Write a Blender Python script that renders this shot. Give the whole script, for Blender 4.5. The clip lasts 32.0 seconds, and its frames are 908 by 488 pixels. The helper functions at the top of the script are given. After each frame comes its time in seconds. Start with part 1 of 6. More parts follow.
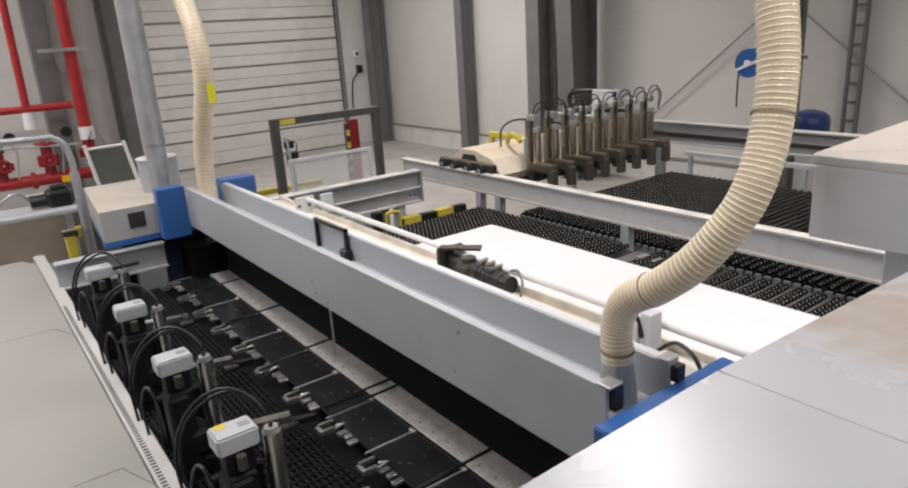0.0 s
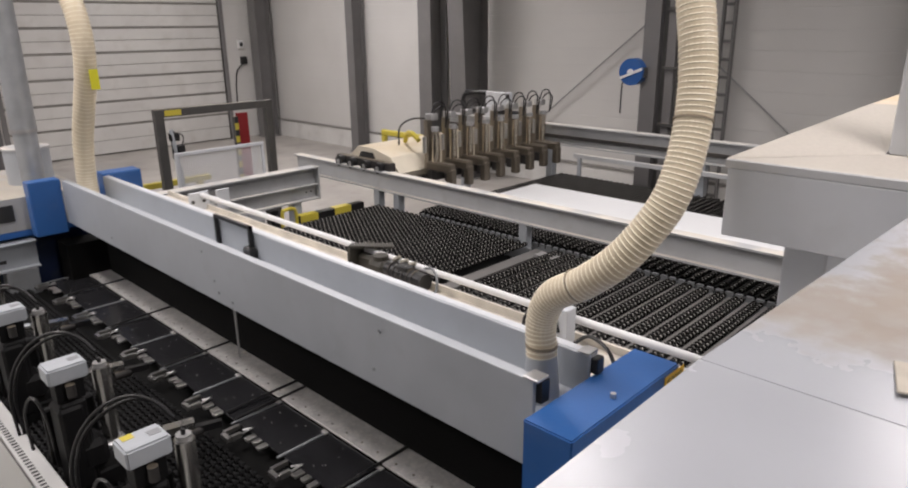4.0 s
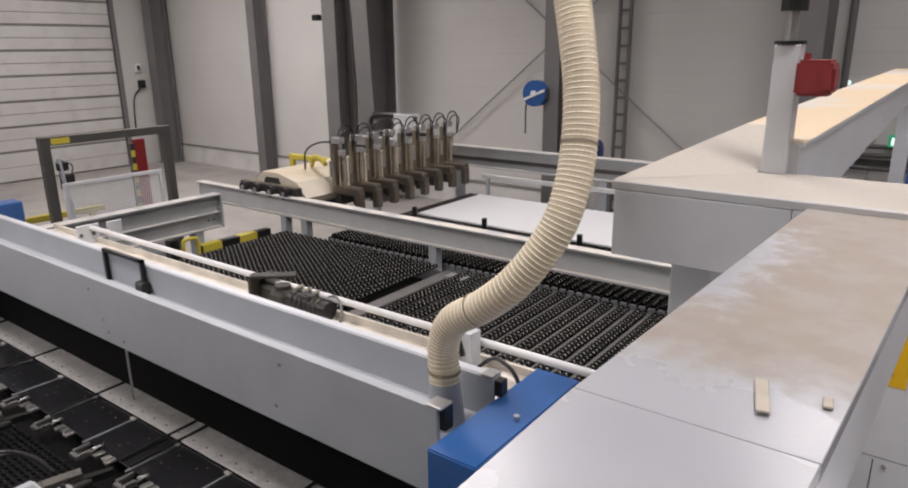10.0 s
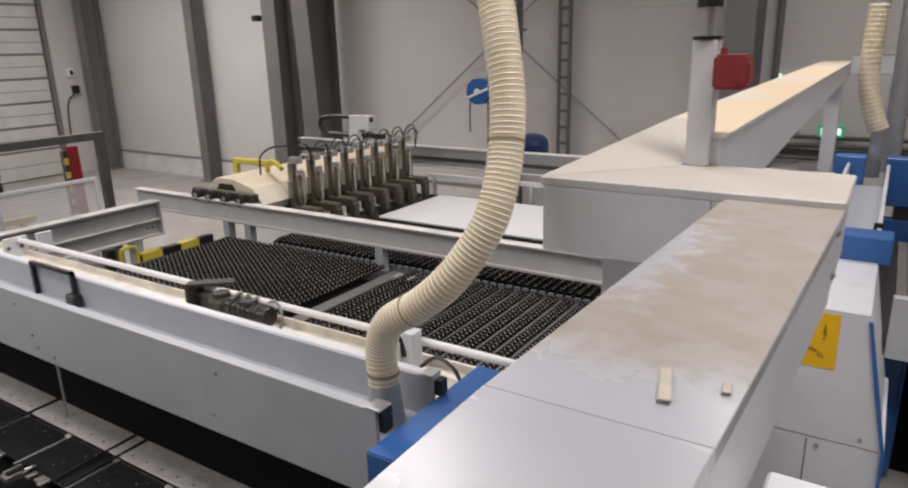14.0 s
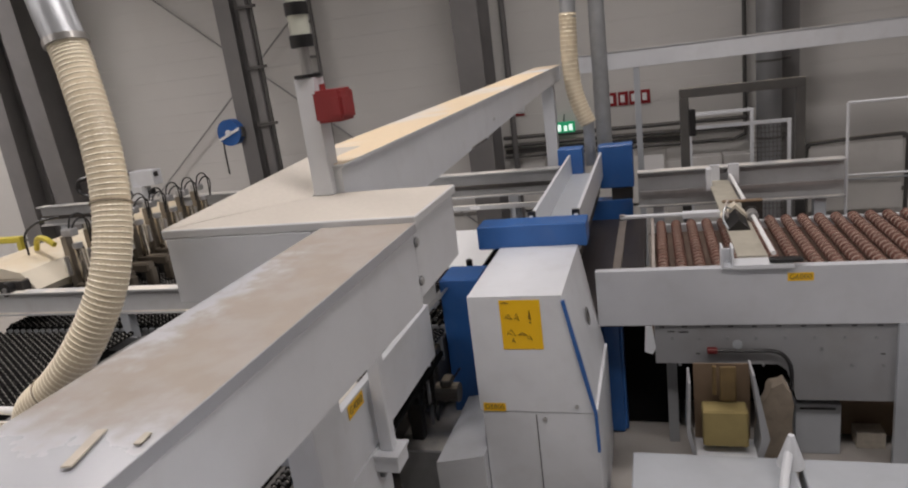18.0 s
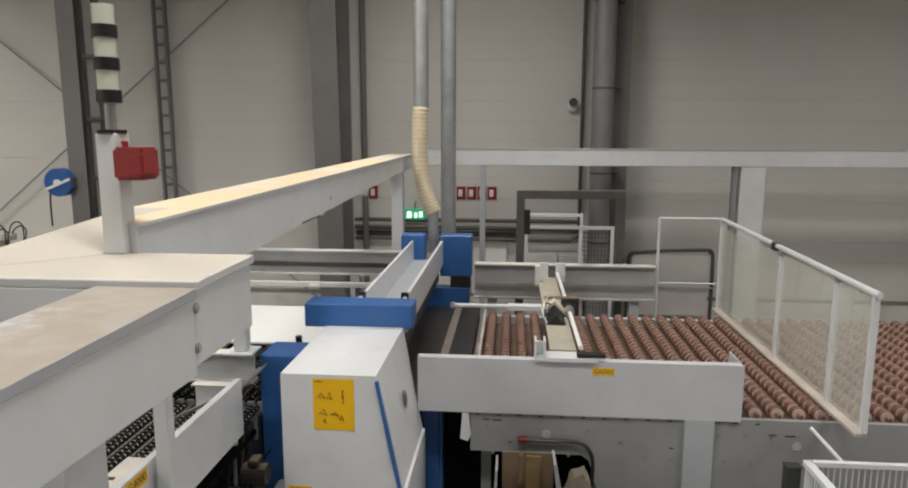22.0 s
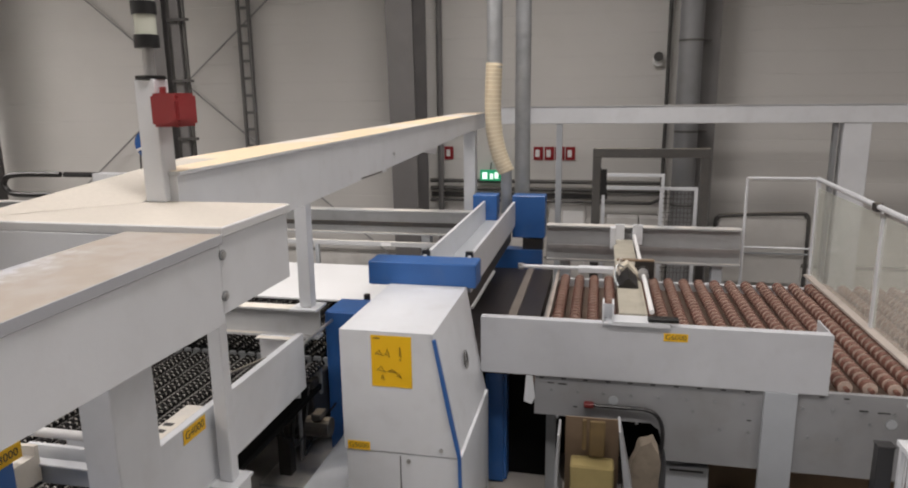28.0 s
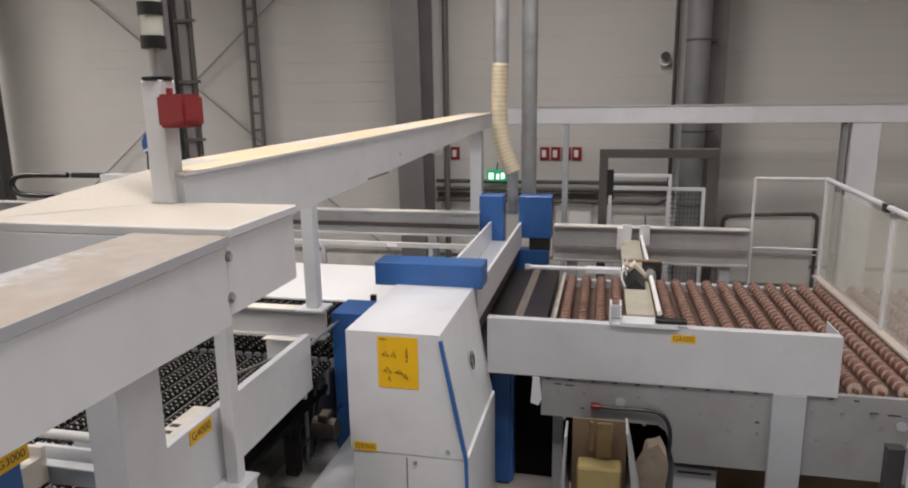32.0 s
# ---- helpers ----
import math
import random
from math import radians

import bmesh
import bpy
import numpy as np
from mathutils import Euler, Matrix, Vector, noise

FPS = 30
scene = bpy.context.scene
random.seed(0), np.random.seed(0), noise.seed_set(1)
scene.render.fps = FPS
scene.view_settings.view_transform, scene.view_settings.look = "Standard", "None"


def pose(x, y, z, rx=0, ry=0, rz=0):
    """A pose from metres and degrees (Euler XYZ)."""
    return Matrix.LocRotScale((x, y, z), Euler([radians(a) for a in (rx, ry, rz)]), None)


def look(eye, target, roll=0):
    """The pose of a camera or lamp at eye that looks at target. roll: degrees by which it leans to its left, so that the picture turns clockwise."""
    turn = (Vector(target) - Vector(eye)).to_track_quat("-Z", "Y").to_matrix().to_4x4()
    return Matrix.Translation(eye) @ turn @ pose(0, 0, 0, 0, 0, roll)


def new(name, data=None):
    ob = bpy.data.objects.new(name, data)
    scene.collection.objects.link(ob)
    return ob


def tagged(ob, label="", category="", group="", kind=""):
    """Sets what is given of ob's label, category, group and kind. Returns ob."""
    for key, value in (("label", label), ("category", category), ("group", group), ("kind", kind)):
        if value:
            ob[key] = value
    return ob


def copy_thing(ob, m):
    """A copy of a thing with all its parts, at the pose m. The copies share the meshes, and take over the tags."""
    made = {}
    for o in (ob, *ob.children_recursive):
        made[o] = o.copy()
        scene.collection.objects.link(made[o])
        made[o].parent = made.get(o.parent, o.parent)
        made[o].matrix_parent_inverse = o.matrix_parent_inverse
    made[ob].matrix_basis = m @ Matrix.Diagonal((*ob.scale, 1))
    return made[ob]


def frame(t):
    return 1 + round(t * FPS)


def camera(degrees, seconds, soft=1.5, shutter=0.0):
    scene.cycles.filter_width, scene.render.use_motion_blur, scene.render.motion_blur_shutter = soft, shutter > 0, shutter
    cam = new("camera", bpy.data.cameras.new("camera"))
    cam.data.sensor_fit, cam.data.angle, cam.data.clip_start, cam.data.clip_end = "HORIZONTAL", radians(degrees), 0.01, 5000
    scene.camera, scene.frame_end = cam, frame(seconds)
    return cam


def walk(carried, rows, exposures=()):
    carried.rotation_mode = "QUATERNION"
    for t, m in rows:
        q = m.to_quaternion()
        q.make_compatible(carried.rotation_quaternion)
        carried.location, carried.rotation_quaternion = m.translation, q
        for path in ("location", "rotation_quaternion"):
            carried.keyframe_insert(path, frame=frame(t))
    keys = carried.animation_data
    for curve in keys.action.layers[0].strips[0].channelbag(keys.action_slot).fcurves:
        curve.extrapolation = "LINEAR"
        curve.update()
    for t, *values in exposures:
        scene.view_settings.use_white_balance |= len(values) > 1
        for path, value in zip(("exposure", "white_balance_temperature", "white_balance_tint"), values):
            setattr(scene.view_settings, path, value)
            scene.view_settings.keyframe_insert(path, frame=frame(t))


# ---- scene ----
cam = camera(67.3, 32.0, soft=2.0, shutter=0.5)
PATH = [
    (0, (-0.136, -5.314, 3.223), (-1.687, -4.2, 2.629), -3.7),
    (0.5, (-0.123, -5.315, 3.234), (-1.651, -4.155, 2.667), -2.8),
    (1, (-0.14, -5.318, 3.23), (-1.62, -4.113, 2.632), -2.4),
    (1.5, (-0.226, -5.382, 3.247), (-1.616, -4.089, 2.616), -0.6),
    (2, (-0.28, -5.448, 3.229), (-1.649, -4.145, 2.576), -1.1),
    (2.5, (-0.288, -5.49, 3.228), (-1.652, -4.18, 2.576), -0.2),
    (4.5, (-0.236, -5.419, 3.224), (-1.543, -4.029, 2.623), -1.2),
    (5, (-0.225, -5.396, 3.228), (-1.5, -3.978, 2.625), -2.0),
    (5.5, (-0.202, -5.375, 3.243), (-1.433, -3.91, 2.662), -2.9),
    (6, (-0.183, -5.347, 3.249), (-1.359, -3.835, 2.673), -3.8),
    (6.5, (-0.171, -5.34, 3.257), (-1.309, -3.8, 2.681), -4.3),
    (7, (-0.173, -5.338, 3.253), (-1.321, -3.802, 2.685), -3.8),
    (7.5, (-0.173, -5.34, 3.251), (-1.317, -3.804, 2.676), -3.6),
    (8, (-0.172, -5.335, 3.249), (-1.32, -3.791, 2.705), -2.8),
    (8.5, (-0.192, -5.353, 3.25), (-1.318, -3.781, 2.739), -0.7),
    (9, (-0.195, -5.369, 3.256), (-1.328, -3.8, 2.752), -0.6),
    (9.5, (-0.202, -5.375, 3.251), (-1.352, -3.825, 2.728), -0.8),
    (10, (-0.214, -5.368, 3.238), (-1.368, -3.832, 2.683), -0.6),
    (10.5, (-0.206, -5.363, 3.24), (-1.366, -3.829, 2.691), -0.8),
    (11, (-0.208, -5.364, 3.239), (-1.369, -3.826, 2.703), -0.8),
    (11.5, (-0.203, -5.359, 3.243), (-1.357, -3.818, 2.702), -1.4),
    (12, (-0.205, -5.363, 3.239), (-1.354, -3.818, 2.696), -1.2),
    (12.5, (-0.199, -5.354, 3.239), (-1.333, -3.796, 2.705), -1.0),
    (13, (-0.199, -5.35, 3.237), (-1.328, -3.791, 2.694), -0.3),
    (13.5, (-0.191, -5.346, 3.24), (-1.287, -3.767, 2.685), -0.0),
    (14, (-0.154, -5.321, 3.238), (-1.196, -3.709, 2.678), -1.4),
    (14.5, (-0.107, -5.302, 3.24), (-1.062, -3.64, 2.669), -2.1),
    (16.5, (0.301, -5.258, 3.279), (-0.622, -3.555, 2.781), -8.0),
    (17, (0.381, -5.129, 3.289), (-0.364, -3.343, 2.785), -7.1),
    (17.5, (0.429, -5.095, 3.262), (-0.16, -3.253, 2.751), -6.8),
    (18, (0.484, -5.097, 3.251), (-0.091, -3.257, 2.719), -7.4),
    (18.5, (0.525, -5.087, 3.229), (-0.009, -3.248, 2.651), -6.5),
    (19, (0.519, -5.095, 3.219), (0.038, -3.233, 2.672), -5.0),
    (19.5, (0.476, -5.105, 3.196), (0.021, -3.236, 2.651), -0.6),
    (20, (0.523, -5.127, 3.204), (0.201, -3.222, 2.688), -2.0),
    (20.5, (0.533, -5.109, 3.171), (0.319, -3.164, 2.755), -3.3),
    (21, (0.559, -5.106, 3.156), (0.3, -3.168, 2.734), -4.1),
    (21.5, (0.579, -5.113, 3.202), (0.326, -3.166, 2.818), -1.6),
    (22, (0.724, -5.129, 3.238), (0.556, -3.162, 2.916), 0.1),
    (22.5, (0.695, -5.065, 3.212), (0.411, -3.118, 2.854), -1.0),
    (23, (0.732, -5.056, 3.204), (0.331, -3.133, 2.827), -1.2),
    (23.5, (0.786, -5.012, 3.214), (0.308, -3.114, 2.804), -0.0),
    (24, (0.822, -4.999, 3.21), (0.401, -3.091, 2.78), 1.3),
    (24.5, (0.848, -4.995, 3.206), (0.459, -3.078, 2.786), 1.3),
    (26.5, (0.858, -4.971, 3.16), (0.461, -3.057, 2.737), 0.4),
    (27, (0.861, -4.978, 3.169), (0.464, -3.064, 2.744), 0.3),
    (27.5, (0.85, -4.964, 3.16), (0.437, -3.055, 2.732), -0.2),
    (28, (0.859, -4.968, 3.159), (0.449, -3.056, 2.737), -0.7),
    (28.5, (0.865, -4.962, 3.153), (0.468, -3.052, 2.713), -0.8),
    (29, (0.861, -4.961, 3.155), (0.454, -3.053, 2.711), -0.5),
    (29.5, (0.864, -4.963, 3.153), (0.464, -3.056, 2.705), -0.8),
    (30, (0.861, -4.96, 3.151), (0.451, -3.056, 2.696), -0.8),
    (30.5, (0.857, -4.959, 3.154), (0.455, -3.052, 2.706), -0.7),
    (31, (0.86, -4.959, 3.156), (0.451, -3.051, 2.716), -0.5),
    (31.5, (0.853, -4.959, 3.161), (0.426, -3.051, 2.738), -0.4),
    (32, (0.852, -4.955, 3.16), (0.425, -3.047, 2.739), -0.8),
]
walk(cam, [(t, look(eye, target, roll)) for t, eye, target, roll in PATH],
     [(0, 0.0, 6500, 11), (0.6, -0.07, 6500, 10), (1.5, -0.21, 6500, 9), (2.2, -0.25, 6450, 10), (3.5, -0.14, 6450, 11), (5, 0.0, 6400, 13), (6, -0.1, 6450, 13), (10, -0.14, 6450, 13),
      (14.5, -0.17, 6500, 12), (17, -0.42, 6550, 12), (19, -0.22, 6600, 11), (21, -0.09, 6700, 9), (22, 0.04, 6700, 4), (23, -0.03, 6600, 6), (27, 0.02, 6600, 8), (29, 0.06, 6600, 10), (32, 0.08, 6600, 10)])

# ---- light ----
FLOOR = -0.1
ROLL = 1.13            # top of the roller beds
world = bpy.data.worlds.new("world")
scene.world = world
world.use_nodes = True
world.node_tree.nodes["Background"].inputs[0].default_value = (0.9, 0.95, 1.0, 1)
world.node_tree.nodes["Background"].inputs[1].default_value = 0.05
LAMP_W = 148.0


# ---- materials ----
def ramp(nt, fac, stops):
    n = nt.nodes.new("ShaderNodeValToRGB")
    while len(n.color_ramp.elements) < len(stops):
        n.color_ramp.elements.new(0.5)
    for e, (p, c) in zip(n.color_ramp.elements, stops):
        e.position = p
        e.color = (*c, 1)
    nt.links.new(fac, n.inputs[0])
    return n.outputs[0]


def noise_tex(nt, scale, detail=4, stretch=(1, 1, 1), coord="Object"):
    tc = nt.nodes.new("ShaderNodeTexCoord")
    mp = nt.nodes.new("ShaderNodeMapping")
    mp.inputs["Scale"].default_value = stretch
    nt.links.new(tc.outputs[coord], mp.inputs[0])
    n = nt.nodes.new("ShaderNodeTexNoise")
    n.inputs["Scale"].default_value = scale
    n.inputs["Detail"].default_value = detail
    nt.links.new(mp.outputs[0], n.inputs[0])
    return n.outputs[0]


def mix(nt, fac, a, b):
    n = nt.nodes.new("ShaderNodeMix")
    n.data_type = "RGBA"
    for sock, v in ((n.inputs[0], fac), (n.inputs[6], a), (n.inputs[7], b)):
        if isinstance(v, (int, float)):
            sock.default_value = v
        elif isinstance(v, tuple):
            sock.default_value = (*v, 1)
        else:
            nt.links.new(v, sock)
    return n.outputs[2]


def mathn(nt, op, a, b=0.0):
    n = nt.nodes.new("ShaderNodeMath")
    n.operation = op
    for sock, v in zip(n.inputs, (a, b)):
        if isinstance(v, (int, float)):
            sock.default_value = v
        else:
            nt.links.new(v, sock)
    return n.outputs[0]


def material(name, colour, rough=0.5, metal=0.0, vary=0.12, scale=3.0, grain=60.0, bump=0.15, dirt=0.0, dirt_col=(0.12, 0.1, 0.08), dust=0.0,
             dust_col=(0.62, 0.5, 0.33), stretch=(1, 1, 1), dust_scale=2.5, dust_lo=0.36, coat=0.0):
    """A surface with stains at one scale, grain at another, some dirt, and dust on what faces up."""
    m = bpy.data.materials.new(name)
    m.use_nodes = True
    nt = m.node_tree
    b = nt.nodes["Principled BSDF"]
    big = noise_tex(nt, scale, 5, stretch)
    fine = noise_tex(nt, grain, 3, stretch)
    lo = tuple(c * (1 - vary) for c in colour)
    hi = tuple(min(1.0, c * (1 + vary * 0.7)) for c in colour)
    col = ramp(nt, big, [(0.3, lo), (0.7, hi)])
    col = mix(nt, mathn(nt, "MULTIPLY", fine, vary * 0.9), col, tuple(c * 0.72 for c in colour))
    if dirt:
        d = noise_tex(nt, scale * 2.3, 8, stretch)
        f = ramp(nt, d, [(0.52, (0, 0, 0)), (0.75, (1, 1, 1))])
        col = mix(nt, mathn(nt, "MULTIPLY", f, dirt), col, dirt_col)
    if dust:
        geo = nt.nodes.new("ShaderNodeNewGeometry")
        sep = nt.nodes.new("ShaderNodeSeparateXYZ")
        nt.links.new(geo.outputs["Normal"], sep.inputs[0])
        up = ramp(nt, sep.outputs[2], [(0.75, (0, 0, 0)), (0.95, (1, 1, 1))])
        d = noise_tex(nt, dust_scale, 9, (1, 1, 1))
        f = ramp(nt, d, [(dust_lo, (0, 0, 0)), (dust_lo + 0.16, (1, 1, 1))])
        f = mathn(nt, "MULTIPLY", f, up)
        dcol = mix(nt, fine, dust_col, tuple(c * 0.8 for c in dust_col))
        col = mix(nt, mathn(nt, "MULTIPLY", f, dust), col, dcol)
        r = mathn(nt, "ADD", mathn(nt, "MULTIPLY", f, (0.9 - rough) * dust), rough)
        nt.links.new(r, b.inputs["Roughness"])
    else:
        r = mathn(nt, "ADD", mathn(nt, "MULTIPLY", big, 0.2), rough - 0.1)
        nt.links.new(r, b.inputs["Roughness"])
    nt.links.new(col, b.inputs["Base Color"])
    b.inputs["Metallic"].default_value = metal
    b.inputs["Coat Weight"].default_value = coat
    if bump:
        bn = nt.nodes.new("ShaderNodeBump")
        bn.inputs["Strength"].default_value = bump
        bn.inputs["Distance"].default_value = 0.003
        nt.links.new(fine, bn.inputs["Height"])
        nt.links.new(bn.outputs[0], b.inputs["Normal"])
    return m


def glow(name, colour, strength):
    m = bpy.data.materials.new(name)
    m.use_nodes = True
    b = m.node_tree.nodes["Principled BSDF"]
    b.inputs["Base Color"].default_value = (*colour, 1)
    b.inputs["Emission Color"].default_value = (*colour, 1)
    b.inputs["Emission Strength"].default_value = strength
    return m


WHITE = material("white_powder_paint", (0.66, 0.68, 0.71), 0.38, vary=0.05, dirt=0.12, dirt_col=(0.35, 0.33, 0.3))
GREY = material("light_grey_paint", (0.42, 0.445, 0.475), 0.4, vary=0.06, dirt=0.1, dirt_col=(0.25, 0.24, 0.23))
# Near-white dust here and below also paints over-bright light on upward faces.
STEELGREY = material("grey_beam_lit_top", (0.40, 0.41, 0.42), 0.5, vary=0.08, dirt=0.25, dirt_col=(0.2, 0.19, 0.17), dust=0.7, dust_col=(0.80, 0.76, 0.69))
LITDUST = material("dusty_rail_lit_top", (0.5, 0.51, 0.52), 0.45, vary=0.06, dirt=0.2, dirt_col=(0.25, 0.23, 0.2), dust=0.75, dust_col=(0.84, 0.78, 0.68))
BOXTOP = material("dusty_white_sheet", (0.60, 0.61, 0.62), 0.4, vary=0.04, dust=0.85, dust_col=(0.52, 0.475, 0.405), dust_scale=2.2, dust_lo=0.24)
CLEANTOP = material("glossy_white_sheet", (0.40, 0.415, 0.445), 0.27, vary=0.04, bump=0.03, coat=0.5)
CLEANTOP.node_tree.nodes["Principled BSDF"].inputs["Coat Roughness"].default_value = 0.3
STRIP = material("bare_metal_strip", (0.50, 0.49, 0.475), 0.35, metal=0.2, vary=0.2, scale=9, grain=140, dirt=0.3, dirt_col=(0.16, 0.155, 0.15), dust=0.55, dust_col=(0.78, 0.75, 0.7), dust_scale=45, dust_lo=0.5)
BRACE = material("pale_steel_rod", (0.28, 0.28, 0.28), 0.5, vary=0.1)
# Dirty white, darkened to put the shade under the outfeed table into it.
DIRTYSHADE = material("shaded_dirty_white_sheet", (0.30, 0.305, 0.315), 0.5, vary=0.1, scale=2, dirt=0.3, dirt_col=(0.2, 0.19, 0.17))


def drift_dust():
    """A glossy sheet with sawdust that has drifted over one end of it in ragged patches."""
    m = bpy.data.materials.new("drifted_sawdust_sheet")
    m.use_nodes = True
    nt = m.node_tree
    b = nt.nodes["Principled BSDF"]
    tc = nt.nodes.new("ShaderNodeTexCoord")
    sep = nt.nodes.new("ShaderNodeSeparateXYZ")
    nt.links.new(tc.outputs["Object"], sep.inputs[0])
    big = noise_tex(nt, 4.5, 9)
    fine = noise_tex(nt, 90, 4)
    mid = noise_tex(nt, 22, 10)
    ragged = mathn(nt, "ADD", mathn(nt, "MULTIPLY", big, 1.3), mathn(nt, "MULTIPLY", mid, 1.0))
    front = mathn(nt, "ADD", mathn(nt, "MULTIPLY", sep.outputs[1], 4.5), ragged)
    px = mathn(nt, "POWER", mathn(nt, "ABSOLUTE", mathn(nt, "MULTIPLY", mathn(nt, "ADD", sep.outputs[0], 0.22), 5.5)), 2.0)
    py = mathn(nt, "POWER", mathn(nt, "ABSOLUTE", mathn(nt, "MULTIPLY", mathn(nt, "SUBTRACT", sep.outputs[1], 0.58), 2.7)), 2.0)
    wiped = mathn(nt, "ADD", mathn(nt, "SQRT", mathn(nt, "ADD", px, py)), mathn(nt, "MULTIPLY", ragged, 1.5))
    geo = nt.nodes.new("ShaderNodeNewGeometry")
    sepn = nt.nodes.new("ShaderNodeSeparateXYZ")
    nt.links.new(geo.outputs["Normal"], sepn.inputs[0])
    up = ramp(nt, sepn.outputs[2], [(0.8, (0, 0, 0)), (0.97, (1, 1, 1))])
    patch = ramp(nt, noise_tex(nt, 11, 10), [(0.36, (0.82, 0.82, 0.82)), (0.6, (1, 1, 1))])
    mask = ramp(nt, mathn(nt, "SUBTRACT", front, 0.85), [(0.05, (0, 0, 0)), (0.5, (0.75, 0.75, 0.75)), (0.9, (1, 1, 1))])
    left = ramp(nt, mathn(nt, "SUBTRACT", wiped, 2.0), [(0.1, (0.1, 0.1, 0.1)), (0.45, (0.8, 0.8, 0.8)), (0.8, (1, 1, 1))])
    mask = mathn(nt, "MULTIPLY", mask, left)
    mask = mathn(nt, "MULTIPLY", mathn(nt, "MULTIPLY", mask, patch), up)
    dust = mix(nt, noise_tex(nt, 14, 6), (0.34, 0.295, 0.245), (0.265, 0.225, 0.185))
    dust = mix(nt, mathn(nt, "MULTIPLY", fine, 0.5), dust, (0.28, 0.235, 0.185))
    nt.links.new(mix(nt, mathn(nt, "MULTIPLY", mask, 0.92), (0.40, 0.415, 0.445), dust), b.inputs["Base Color"])
    nt.links.new(mathn(nt, "ADD", mathn(nt, "MULTIPLY", mask, 0.6), 0.25), b.inputs["Roughness"])
    bn = nt.nodes.new("ShaderNodeBump")
    bn.inputs["Strength"].default_value = 0.1
    bn.inputs["Distance"].default_value = 0.004
    nt.links.new(fine, bn.inputs["Height"])
    nt.links.new(bn.outputs[0], b.inputs["Normal"])
    b.inputs["Coat Weight"].default_value = 0.3
    b.inputs["Coat Roughness"].default_value = 0.35
    return m


NEARTOP = drift_dust()
BEAMTOP = material("dust_covered_sheet", (0.62, 0.64, 0.66), 0.4, vary=0.05, dust=0.95, dust_col=(0.76, 0.61, 0.41), dust_scale=0.8)
BLUE = material("blue_paint", (0.03, 0.12, 0.36), 0.38, vary=0.1, dirt=0.1, dirt_col=(0.2, 0.2, 0.22))
BLACK = material("black_rubber", (0.012, 0.012, 0.013), 0.38, vary=0.25, dust=0.05, dust_col=(0.16, 0.14, 0.11))
DARK = material("dark_steel", (0.055, 0.052, 0.05), 0.5, metal=0.4, vary=0.25, dirt=0.3, dirt_col=(0.14, 0.11, 0.08), dust=0.25)
# Near-black colour with little specular, painting deep shade in and under machines.
INSHADE = material("near_black_shade", (0.006, 0.006, 0.0058), 0.85, vary=0.3)
INSHADE.node_tree.nodes["Principled BSDF"].inputs["Specular IOR Level"].default_value = 0.15
CHROME = material("bare_steel", (0.55, 0.54, 0.52), 0.3, metal=0.9, vary=0.12, dirt=0.15)
ALU = material("worn_aluminium", (0.5, 0.5, 0.5), 0.42, metal=0.75, vary=0.12, dirt=0.3, dirt_col=(0.2, 0.18, 0.15))
DUSTY = material("sawdust_layer", (0.78, 0.73, 0.645), 0.9, vary=0.18, scale=5, bump=0.4)
HOSE = material("cream_hose", (0.71, 0.61, 0.44), 0.35, vary=0.12, scale=6, dirt=0.12, dirt_col=(0.45, 0.36, 0.2), coat=0.15)
RIB = material("pale_hose_wire", (0.84, 0.77, 0.61), 0.35, vary=0.06)
RED = material("red_paint", (0.38, 0.02, 0.025), 0.4, vary=0.1, dirt=0.1)
REDROLL = material("red_brown_roller", (0.19, 0.085, 0.064), 0.42, vary=0.25, scale=8, dust=0.3, dust_col=(0.38, 0.27, 0.21))
# Cream rim colour also carries the painted highlight of each roller wheel.
ROLLRIM = material("pale_highlight_rim", (0.58, 0.46, 0.39), 0.5, vary=0.2, scale=20)
DARKRED = material("dark_red_plastic", (0.16, 0.02, 0.02), 0.5, vary=0.1)
DARKSIGN = material("red_sign", (0.26, 0.015, 0.02), 0.4, vary=0.05)
SIRENRED = material("dull_red_plastic", (0.26, 0.028, 0.03), 0.5, vary=0.08)
INK = material("brown_marker_ink", (0.20, 0.11, 0.02), 0.6, vary=0.1, bump=0)
DUSTBAR = material("dusty_steel_bar", (0.46, 0.41, 0.37), 0.7, vary=0.15)
BAGM = material("crumpled_beige_bag", (0.27, 0.225, 0.175), 0.8, vary=0.2, scale=8, dirt=0.3)
BINM = material("dark_plastic_bin", (0.03, 0.03, 0.032), 0.5, vary=0.15)
WOODC = material("pale_wood", (0.48, 0.44, 0.37), 0.7, vary=0.15, scale=20)
RUSTPAN = material("brown_dusty_pan", (0.15, 0.105, 0.08), 0.8, vary=0.2, dirt=0.3)
YELLOW = material("yellow_paint", (0.60, 0.50, 0.06), 0.45, vary=0.1, dirt=0.2)
STICKER = material("yellow_sticker", (0.85, 0.5, 0.01), 0.4, vary=0.04)
PRINT = material("black_print", (0.03, 0.03, 0.03), 0.5, vary=0.05, bump=0)
GALV = material("galvanised_duct", (0.45, 0.47, 0.49), 0.4, metal=0.6, vary=0.15, scale=6)
PANEL = material("white_board", (0.78, 0.79, 0.8), 0.42, vary=0.02, bump=0.05)
